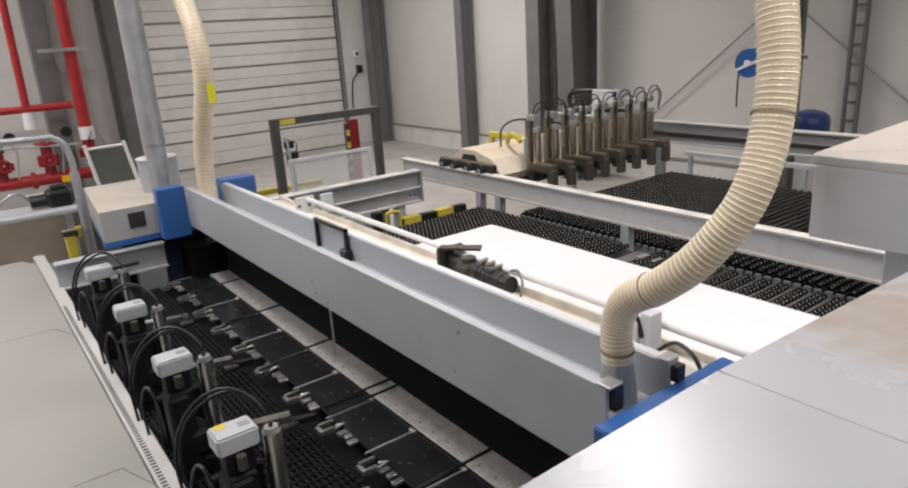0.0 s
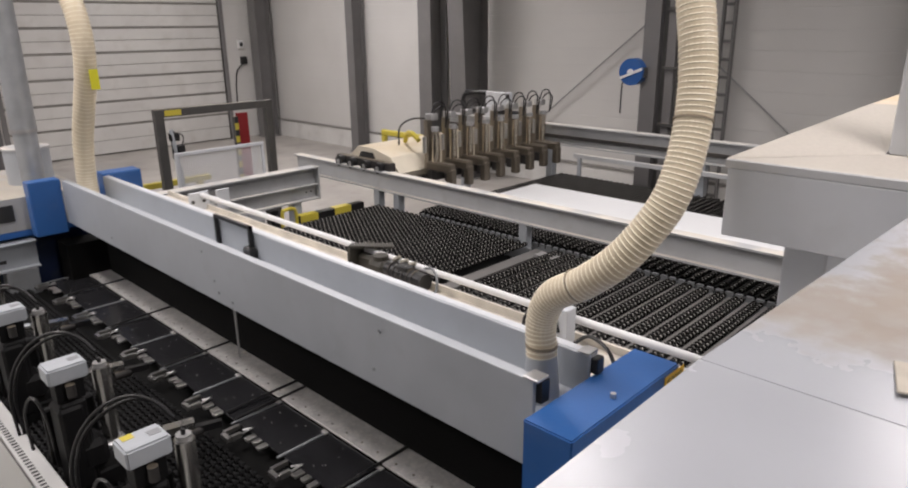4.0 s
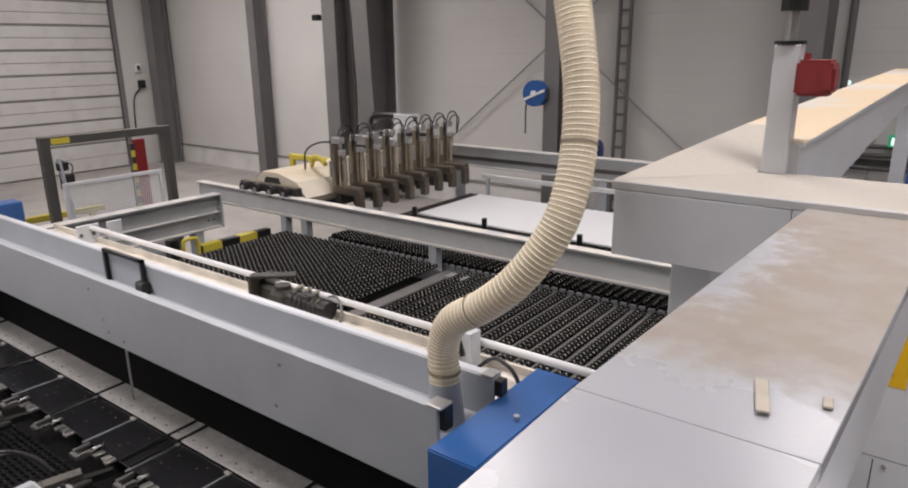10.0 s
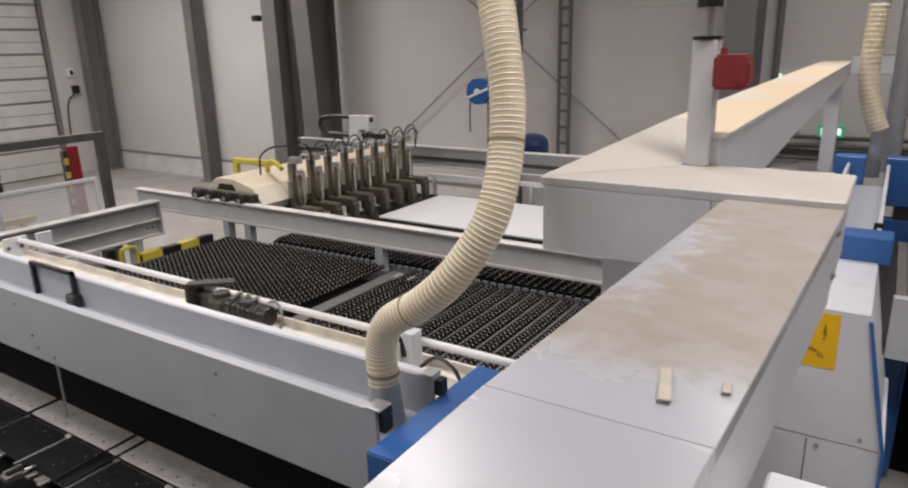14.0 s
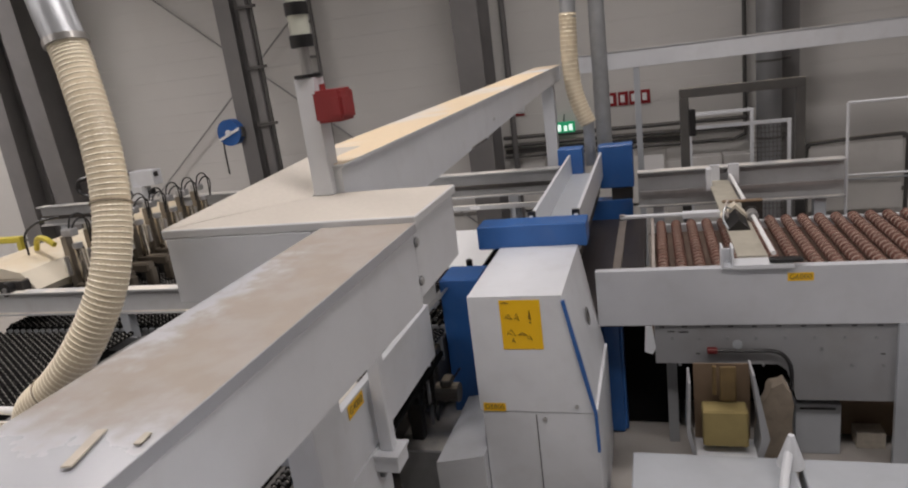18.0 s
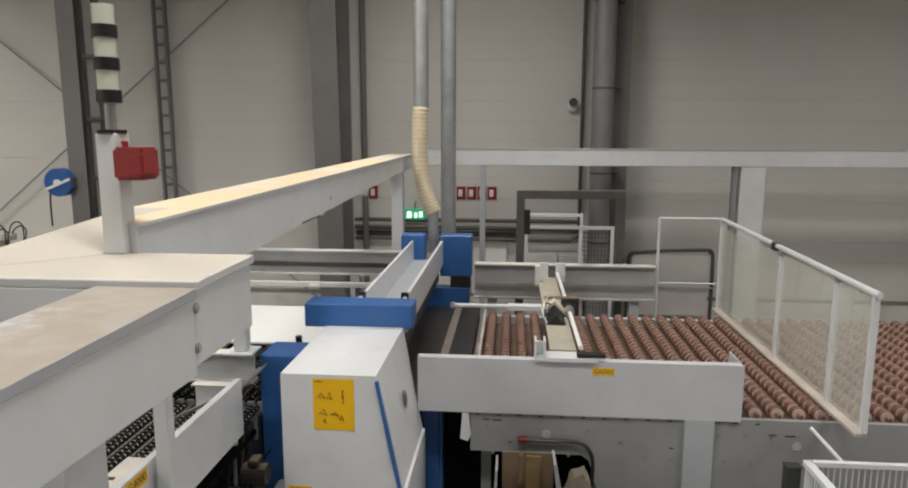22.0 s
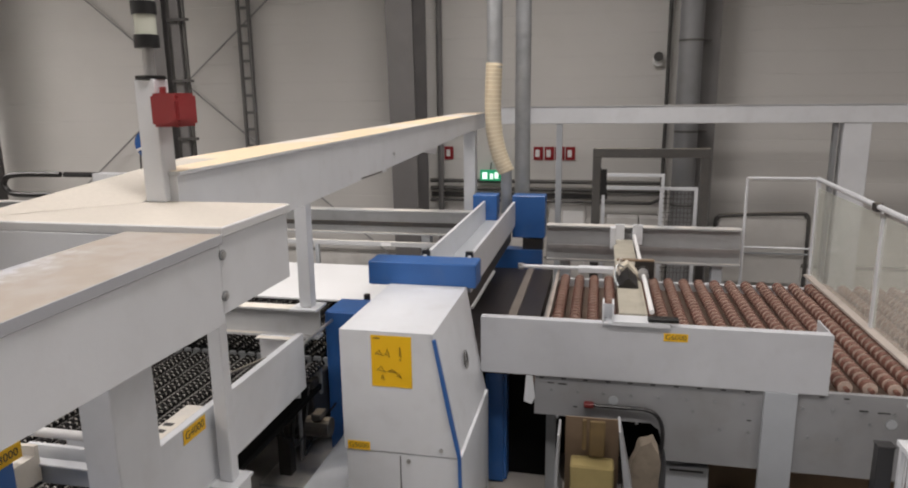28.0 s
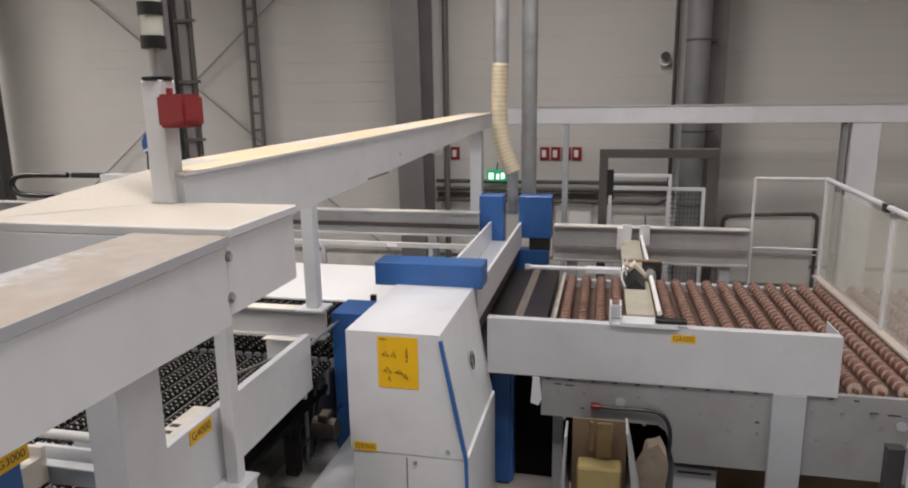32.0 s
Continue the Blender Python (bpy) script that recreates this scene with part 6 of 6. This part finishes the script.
# ---- wall fittings ----
ex = thing("exit_sign", (-0.95, 6.5, 1.75), "lit green emergency exit sign", "exit sign")
part("case", B((-1.12, -0.77, 6.45, 6.52, 1.76, 1.94), bevel=0.005), EXITG, ex)
part("pictogram", B((-1.08, -1.0, 6.445, 6.449, 1.79, 1.9), (-0.95, -0.9, 6.445, 6.449, 1.79, 1.88), (-0.87, -0.81, 6.445, 6.449, 1.8, 1.9)), EXITW, ex)
part("hanger", C(((-0.95, 6.5, 1.94), (-0.95, 6.6, 2.05), 0.012), seg=6), GATE, ex)
for x0 in (-0.235, -0.05, 0.125, 0.30, -1.775):
    sg = thing("fire_sign", (x0 + 0.08, 6.64, 2.1), "small red and white fire equipment sign", "sign", "fire signs")
    part("plate", B((x0, x0 + 0.155, 6.63, 6.645, 2.10, 2.32)), DARKSIGN, sg)
    part("symbol", B((x0 + 0.03, x0 + 0.1, 6.626, 6.6285, 2.15, 2.27)), SIGNW, sg)
al = thing("wall_alarm", (1.71, 6.6, 3.65), "small dark wall sounder on a pale base", "alarm")
part("base", C(((1.71, 6.56, 3.68), (1.71, 6.64, 3.68), 0.085), seg=16), SIGNW, al)
part("dome", C(((1.71, 6.50, 3.74), (1.71, 6.6, 3.74), 0.07), seg=14), GATE, al)
lamp2 = thing("wall_spot", (-1.76, 6.55, 2.6), "small round lit lamp on the wall", "lamp")
part("glass", C(((-1.76, 6.50, 2.66), (-1.76, 6.6, 2.66), 0.035), seg=14), EXITW, lamp2)
cm = thing("wall_camera", (-12.85, 6.05, 3.9), "small dark camera on a wall column", "camera")
part("body", B((-12.68, -12.50, 5.86, 6.035, 3.85, 3.98), bevel=0.02), BLACK, cm)
reel = thing("hose_reel", (-5.7, 4.1, 2.4), "blue hose reel with a white arm on a steel column", "hose reel")
part("drum", C(((-5.71, 4.05, 2.53), (-5.71, 4.2, 2.53), 0.20), seg=28), BLUEREEL, reel, smooth=True)
part("hub", C(((-5.71, 4.02, 2.53), (-5.71, 4.05, 2.53), 0.045), seg=20), SIGNW, reel)
part("arm", prism([(-5.89, 2.45), (-5.87, 2.42), (-5.52, 2.56), (-5.52, 2.60)], "y", 4.03, 4.06), SIGNW, reel)
part("bracket", B((-5.62, -5.5, 4.08, 4.2, 2.45, 2.6)), GATE, reel)
part("hose", tube([(-5.86, 4.1, 2.46), (-5.88, 4.1, 2.24), (-5.88, 4.1, 1.9)], 0.012, 6), BLACK, reel)
tank = thing("blue_tank", (-5.4, 5.4, FLOOR), "dark blue plastic drum behind the far beam", "drum")
bm = bmesh.new()
cyl(bm, (-5.42, 5.4, 1.3), (-5.42, 5.4, 1.56), 0.29, 28)
for z0, z1, q0, q1 in ((1.56, 1.64, 0.29, 0.265), (1.64, 1.70, 0.265, 0.20), (1.70, 1.735, 0.20, 0.08)):
    cyl(bm, (-5.42, 5.4, z0), (-5.42, 5.4, z1), q0, 28, q1)
part("body", bm, BLUETANK, tank, smooth=True)
part("stand", B((-5.75, -5.1, 5.1, 5.7, FLOOR, 1.3), bevel=0.02), PLINTH, tank)
dr = thing("door_2", (-0.2, 6.6, FLOOR), "grey double door in the back wall with a white notice", "door", kind="structure")
part("frame", B((-2.0, 1.0, 6.56, 6.64, 1.46, 1.54)), GATE, dr)
for x0 in (-1.95, -0.6, 0.05):
    part("leaf", B((x0, x0 + 0.6, 6.58, 6.64, FLOOR, 1.45), bevel=0.006), PLINTH, dr)
part("notice", B((0.28, 0.62, 6.57, 6.578, 0.95, 1.25)), SIGNW, dr)
for i, (x0, x1) in enumerate(((1.0, 1.5), (1.52, 1.95))):
    wcab = thing("steel_cabinet", ((x0 + x1) / 2, 6.4, FLOOR), "pale grey steel wall cabinet", "cabinet", "steel cabinets")
    part("body", B((x0, x1, 6.3, 6.62, FLOOR, 1.2 + 0.3 * 0), bevel=0.006), PLINTH, wcab)
    part("handle", B((x0 + 0.06, x0 + 0.08, 6.28, 6.3, 0.75, 0.9)), GATE, wcab)
wf = thing("wire_fence", (1.5, 4.0, FLOOR), "white framed wire mesh fence behind the outfeed", "fence")
for bx in ((0.9, 2.08, 3.98, 4.02, 1.97, 2.01), (2.04, 2.08, 3.98, 4.02, FLOOR, 1.97), (0.9, 0.94, 3.98, 4.02, FLOOR, 1.97), (1.62, 1.66, 3.98, 4.02, FLOOR, 1.97), (0.95, 1.7, 4.3, 4.34, 2.1, 2.14), (1.66, 1.7, 4.3, 4.34, FLOOR, 2.1)):
    part("frame_bar", B(bx), WHITE, wf)
for k in range(8):
    part("wire", C(((1.70 + k * 0.045, 4.0, 0.2), (1.70 + k * 0.045, 4.0, 1.97), 0.004), seg=5), GATE, wf)
for k in range(18):
    part("wire", C(((1.66, 4.0, 0.9 + k * 0.06), (2.04, 4.0, 0.9 + k * 0.06), 0.004), seg=5), GATE, wf)
gd = thing("safety_barrier", (3.6, 6.2, FLOOR), "dark tubular guard frame against the wall", "guard frame")
part("tube", tube(spline([(2.68, 6.3, FLOOR), (2.68, 6.3, 1.10), (2.73, 6.3, 1.23), (2.83, 6.3, 1.28), (3.9, 6.3, 1.33), (4.0, 6.3, 1.28), (4.05, 6.3, 1.15), (4.05, 6.3, FLOOR)], 40), 0.03, 8), GATE, gd)
part("board", B((2.73, 4.0, 6.32, 6.36, 0.2, 1.25), bevel=0.005), PLINTH, gd)
part("rail", C(((2.68, 6.25, 0.7), (4.1, 6.25, 0.7), 0.015)), GREY, gd)

# ---- sprinkler station at the left wall ----
SX = -12.4
sp = thing("sprinkler_station", (SX, -3.9, FLOOR), "red sprinkler pipes with valves and grey manifold", "sprinkler station")
part("riser", C(((SX, -3.54, 2.15), (SX + 0.1, -3.5, ZC), 0.09), seg=20), RED, sp, smooth=True)
part("riser", C(((SX, -4.28, 2.45), (SX, -4.2, ZC), 0.055), seg=16), RED, sp, smooth=True)
part("cross_pipe", C(((SX, -5.3, 2.5), (SX, -3.66, 2.5), 0.055), seg=16), RED, sp, smooth=True)
part("sleeve", C(((SX, -4.28, 2.2), (SX, -4.28, 2.45), 0.085), seg=16), SIGNW, sp, smooth=True)
part("sleeve", C(((SX, -3.54, 1.95), (SX, -3.54, 2.15), 0.11), seg=16), SIGNW, sp, smooth=True)
part("valve", join(C(((SX, -3.55, 1.6), (SX, -3.55, 1.95), 0.09)), C(((SX, -3.55, 1.68), (SX, -3.55, 1.80), 0.14)), C(((SX, -3.7, 1.75), (SX, -3.4, 1.75), 0.07))), DARKSIGN, sp)
part("valve", join(C(((SX, -4.15, 1.45), (SX, -4.15, 1.95), 0.08)), C(((SX, -4.15, 1.62), (SX, -4.15, 1.78), 0.15)), C(((SX - 0.15, -4.15, 1.7), (SX + 0.16, -4.15, 1.7), 0.07))), DARKSIGN, sp)
part("valve", join(C(((SX, -4.8, 1.45), (SX, -4.8, 1.92), 0.08)), C(((SX, -4.8, 1.6), (SX, -4.8, 1.76), 0.14)), C(((SX, -4.98, 1.68), (SX, -4.62, 1.68), 0.06))), DARKSIGN, sp)
part("flange", C(((SX, -4.15, 1.95), (SX, -4.15, 1.99), 0.15), seg=18), RED, sp)
part("low_pipe", C(((SX, -5.3, 1.42), (SX, -3.6, 1.42), 0.09), seg=16), RED, sp, smooth=True)
for y in (-4.75, -4.15, -3.55):
    part("handwheel", tube([(SX + 0.17, y + 0.09 * math.cos(q * 0.5236), 1.72 + 0.09 * math.sin(q * 0.5236)) for q in range(13)], 0.012, 6, cap=False), RED, sp, smooth=True)
    part("spindle", C(((SX + 0.08, y, 1.72), (SX + 0.18, y, 1.72), 0.018), seg=8), CHROME, sp)
    part("bonnet", C(((SX, y, 1.9), (SX, y, 2.08), 0.055), seg=12), DARK, sp, smooth=True)
    part("trim_line", tube(spline([(SX + 0.12, y, 1.95), (SX + 0.2, y + 0.08, 2.1), (SX + 0.18, y + 0.2, 1.9), (SX + 0.15, y + 0.15, 1.5)], 12), 0.014, 6), CHROME, sp)
for y in (-5.1, -4.4, -3.9):
    part("flange_pair", C(((SX, y - 0.03, 1.42), (SX, y + 0.03, 1.42), 0.13), seg=16), RED, sp)
part("alarm_line", C(((SX + 0.1, -5.2, 2.0), (SX + 0.1, -3.7, 1.9), 0.02), seg=8), GALV, sp)
gp = thing("grey_pipe", (-9.0, -4.28, FLOOR), "light grey bent pipe on a grey post by the drive cabinet", "pipe")
part("bend", tube(spline([(-9.0, -6.6, 2.4), (-9.0, -4.6, 2.375), (-9.0, -4.4, 2.36), (-9.0, -4.29, 2.27), (-9.0, -4.25, 2.1), (-9.0, -4.25, 1.9)], 40), 0.036, 14), GALV, gp, smooth=True)
part("post", C(((-9.0, -4.25, FLOOR), (-9.0, -4.25, 1.95), 0.05), seg=16), GALV, gp, smooth=True)
yv = thing("yellow_valve", (-9.0, -4.45, FLOOR), "yellow valve housing with a dark band on a stand", "valve")
part("housing", B((-9.06, -8.94, -4.50, -4.38, 0.95, 1.24), bevel=0.02), YELLOW, yv)
part("band", B((-9.07, -8.93, -4.52, -4.36, 1.24, 1.30), bevel=0.01), DARK, yv)
part("knob", C(((-9.0, -4.34, 1.2), (-9.0, -4.34, 1.32), 0.035), seg=10), YELLOW, yv)
part("stand", B((-9.04, -8.96, -4.48, -4.40, FLOOR, 0.95)), GREYDK, yv)
part("clamp", B((SX - 0.13, SX + 0.13, -3.95, -3.36, 3.3, 3.35)), ALU, sp)
for y in (-4.6, -3.85):
    part("gauge", C(((SX + 0.15, y, 2.12), (SX + 0.22, y, 2.12), 0.08), seg=14), BLACK, sp)
part("tag", B((SX + 0.2, SX + 0.21, -4.05, -3.85, 1.36, 1.46)), STICKER, sp)
part("drain", C(((SX + 0.25, -4.6, 1.2), (SX + 0.25, -4.0, 1.2), 0.06)), GREY, sp)
pc = thing("steel_column", (SX - 0.5, -3.9, FLOOR), "grey steel wall column behind the sprinkler pipes", "column", "hall columns")
part("shaft", B((SX - 0.7, SX - 0.4, -4.0, -3.7, FLOOR, ZC)), COLUMN, pc)
pc = thing("steel_column", (SX - 0.5, -2.75, FLOOR), "grey steel column left of the sectional door", "column", "hall columns")
part("shaft", B((SX - 0.7, SX - 0.4, -2.95, -2.68, FLOOR, ZC)), COLUMN, pc)
part("rail", B((SX - 0.4, SX - 0.36, -2.98, -2.9, FLOOR, ZC)), GATE, pc)
bench = thing("pump_bench", (SX + 1.0, -4.5, FLOOR), "pale bench with a small black pump", "bench")
part("top", B((SX + 0.7, SX + 1.4, -5.6, -4.0, 1.09, 1.17), bevel=0.02), GREY, bench)
part("leg", B((SX + 0.8, SX + 0.9, -5.5, -5.4, FLOOR, 1.09)), GREY, bench)
part("leg", B((SX + 0.8, SX + 0.9, -4.2, -4.1, FLOOR, 1.09)), GREY, bench)
part("pump", join(B((SX + 0.9, SX + 1.2, -4.40, -4.05, 1.17, 1.42), bevel=0.05), C(((SX + 1.05, -4.3, 1.28), (SX + 1.05, -4.6, 1.28), 0.09)), B((SX + 0.95, SX + 1.15, -4.32, -4.12, 1.42, 1.47), bevel=0.02)), BLACK, bench)
part("pump_hose", tube(spline([(SX + 1.05, -4.58, 1.28), (SX + 1.2, -4.75, 1.45), (SX + 1.2, -4.95, 1.35), (SX + 1.1, -5.1, 1.18)], 14), 0.025, 8), GALV, bench, smooth=True)
scr = thing("sheet_leaning", (SX - 0.2, -3.1, FLOOR), "grey board leaning between pale bars", "board")
part("board", B((SX + 0.36, SX + 0.39, -3.62, -3.07, 0.5, 1.82)), PANELG, scr, "grey-green board")
part("bar", C(((SX + 0.42, -3.68, 1.90), (SX + 0.42, -3.58, 1.2), 0.03), seg=10), SIGNW, scr)
part("bar", C(((SX + 0.42, -3.12, 1.90), (SX + 0.42, -3.01, 1.2), 0.03), seg=10), SIGNW, scr)
part("top_bar", C(((SX + 0.40, -3.66, 1.83), (SX + 0.40, -3.10, 1.84), 0.022), seg=8), SIGNW, scr)
part("stand", B((SX + 0.2, SX + 0.5, -3.65, -3.0, FLOOR, 0.55)), GREYDK, scr)
rp2 = thing("wall_backing", (SX - 0.8, -5.4, FLOOR), "off-white ribbed partition wall behind the pipes", "partition", kind="structure")
part("cladding", cladding("y", SX - 0.72, -13.0, -2.72, 0.9, ZC, -1, 0.3), WALLM, rp2)
part("plinth", B((SX - 0.85, SX - 0.70, -13.0, -2.72, FLOOR, 0.9)), TANWALL, rp2, "tan dusty plinth")

# hose and duct over the rip saw's far end
HL = [(-6.80, -3.42, 1.78), (-6.80, -3.42, 2.0), (-6.72, -3.42, 2.3), (-6.55, -3.42, 2.6), (-6.40, -3.42, 2.85), (-6.33, -3.42, 3.1), (-6.38, -3.42, 3.35), (-6.55, -3.42, 3.62), (-6.7, -3.42, 3.9)]
hl = ribbed_hose(HL, 0.085, "suction_hose", "cream ribbed suction hose with a yellow tag", 0.034)
part("tag", B((-6.250, -6.243, -3.44, -3.37, 2.76, 2.92), bevel=0.003), TAGLIME, hl, "lime yellow tag")
sd = thing("suction_duct", (-7.45, -3.75, 1.75), "galvanised suction duct rising from the drive cabinet", "duct", "suction ducts")
part("lower_pipe", C(((-7.4, -3.69, 1.75), (-7.4, -3.69, 2.36), 0.098), seg=24), GALV, sd, smooth=True)
part("collar", C(((-7.4, -3.69, 2.34), (-7.4, -3.69, 2.37), 0.108), seg=24), ALU, sd, smooth=True)
part("pipe", C(((-7.4, -3.69, 2.37), (-7.4, -3.675, ZC), 0.106), seg=24), GALV, sd, smooth=True)
part("socket", C(((-7.9, -3.585, 1.79), (-7.9, -3.585, 2.12), 0.2), seg=28), GREY, sd, "pale round duct socket", smooth=True)
part("socket_rim", C(((-7.9, -3.585, 2.12), (-7.9, -3.585, 2.14), 0.21), seg=28), LITDUST, sd)
part("branch", tube(spline([(-7.38, -3.675, 4.5), (-7.1, -3.55, 4.35), (-6.7, -3.42, 3.9)], 12), 0.1, 16), GALV, sd, smooth=True)

# ---- lamps ----
LAMPS = ((-16.5, -9.0), (-16.5, -5.3), (-16.5, 2.5), (-11.0, -9.0), (-11.3, -6.6), (-13.0, 3.0), (-11.6, 2.7), (-5.5, -9.0), (-5.5, -5.3), (-4.4, -0.15), (0.5, -3.5), (-0.3, 2.5), (6.0, -3.5), (7.5, 0.5))
for x, y in LAMPS:
    lt = thing("hall_lamp", (x, y, ZC - 0.5), "long white hall lamp hung from the ceiling", "lamp", "hall lamps")
    part("housing", B((x - 0.9, x + 0.9, y - 0.12, y + 0.12, ZC - 0.3, ZC - 0.2), bevel=0.02), WHITE, lt)
    part("tube", B((x - 0.85, x + 0.85, y - 0.09, y + 0.09, ZC - 0.32, ZC - 0.302)), LAMPM, lt)
    part("hanger", C(((x, y, ZC - 0.2), (x, y, ZC), 0.01), seg=6), ALU, lt)
    la = bpy.data.lights.new("hall_light", "AREA")
    la.shape, la.size, la.size_y, la.energy, la.color = "RECTANGLE", 2.4, 0.8, LAMP_W, (1.0, 0.935, 0.912)
    la.spread = radians(154)
    lo = new("hall_light", la)
    lo.location = (x, y, ZC - 0.36)


def motions():
    # board: fed across to the far bed, then pushed into the cross saw
    dx = [(13.0, 0.0), (14.5, 0.42), (16.0, 0.72), (17.5, 0.92), (23.0, 0.94), (24.5, 1.7), (26.0, 1.88), (32.0, 1.88)]
    ys = [(0, 0.0), (0.5, 0.06), (1.0, 0.14), (1.5, 0.40), (2.0, 0.66), (2.5, 0.97), (4.5, 3.05), (5.0, 3.30), (5.8, 3.45)]
    walk(board, [(t, pose(-4.0, -1.42 + d, ROLL)) for t, d in ys] + [(t, pose(-4.0 + d, 2.03, ROLL)) for t, d in dx])
    walk(push, [(0, pose(-7.1, 1.5, ROLL))] + [(t, pose(-7.1 + d, 1.5, ROLL)) for t, d in dx])
    for i, h in enumerate(heads):
        walk(h, [(t, pose(0, i * 0.312, z)) for t, z in ((0, 0), (11.5, 0), (12.0, -0.07), (12.6, -0.19), (32, -0.19))])
    walk(chain, [(0, pose(0, 0, 0))] + [(t, pose(-d / 2, 0, 0)) for t, d in dx])
    for p in pegs:
        x, y = p.location.x, p.location.y
        up, dn = pose(x, y, ROLL - 0.05), pose(x, y, ROLL - 0.25)
        if x > -3:
            walk(p, [(0, dn), (6.0, dn), (6.4, up), (32, up)])
        else:
            walk(p, [(0, dn), (6.0, dn), (6.6, up), (10.4, up), (11.0, dn), (32, dn)])
    for p in pegs1:
        x, y = p.location.x, p.location.y
        up, dn = pose(x, y, ROLL - 0.05), pose(x, y, ROLL - 0.25)
        walk(p, [(0, dn), (1.5, dn), (1.9, up), (2.8, up), (4.2, dn), (32, dn)])
    walk(press, [(t, pose(-0.33, 1.8, z)) for t, z in ((0, 1.25), (30.65, 1.25), (30.9, 1.18), (31.2, 1.08), (31.45, 1.01), (31.7, 1.0), (32, 1.0))])


motions()
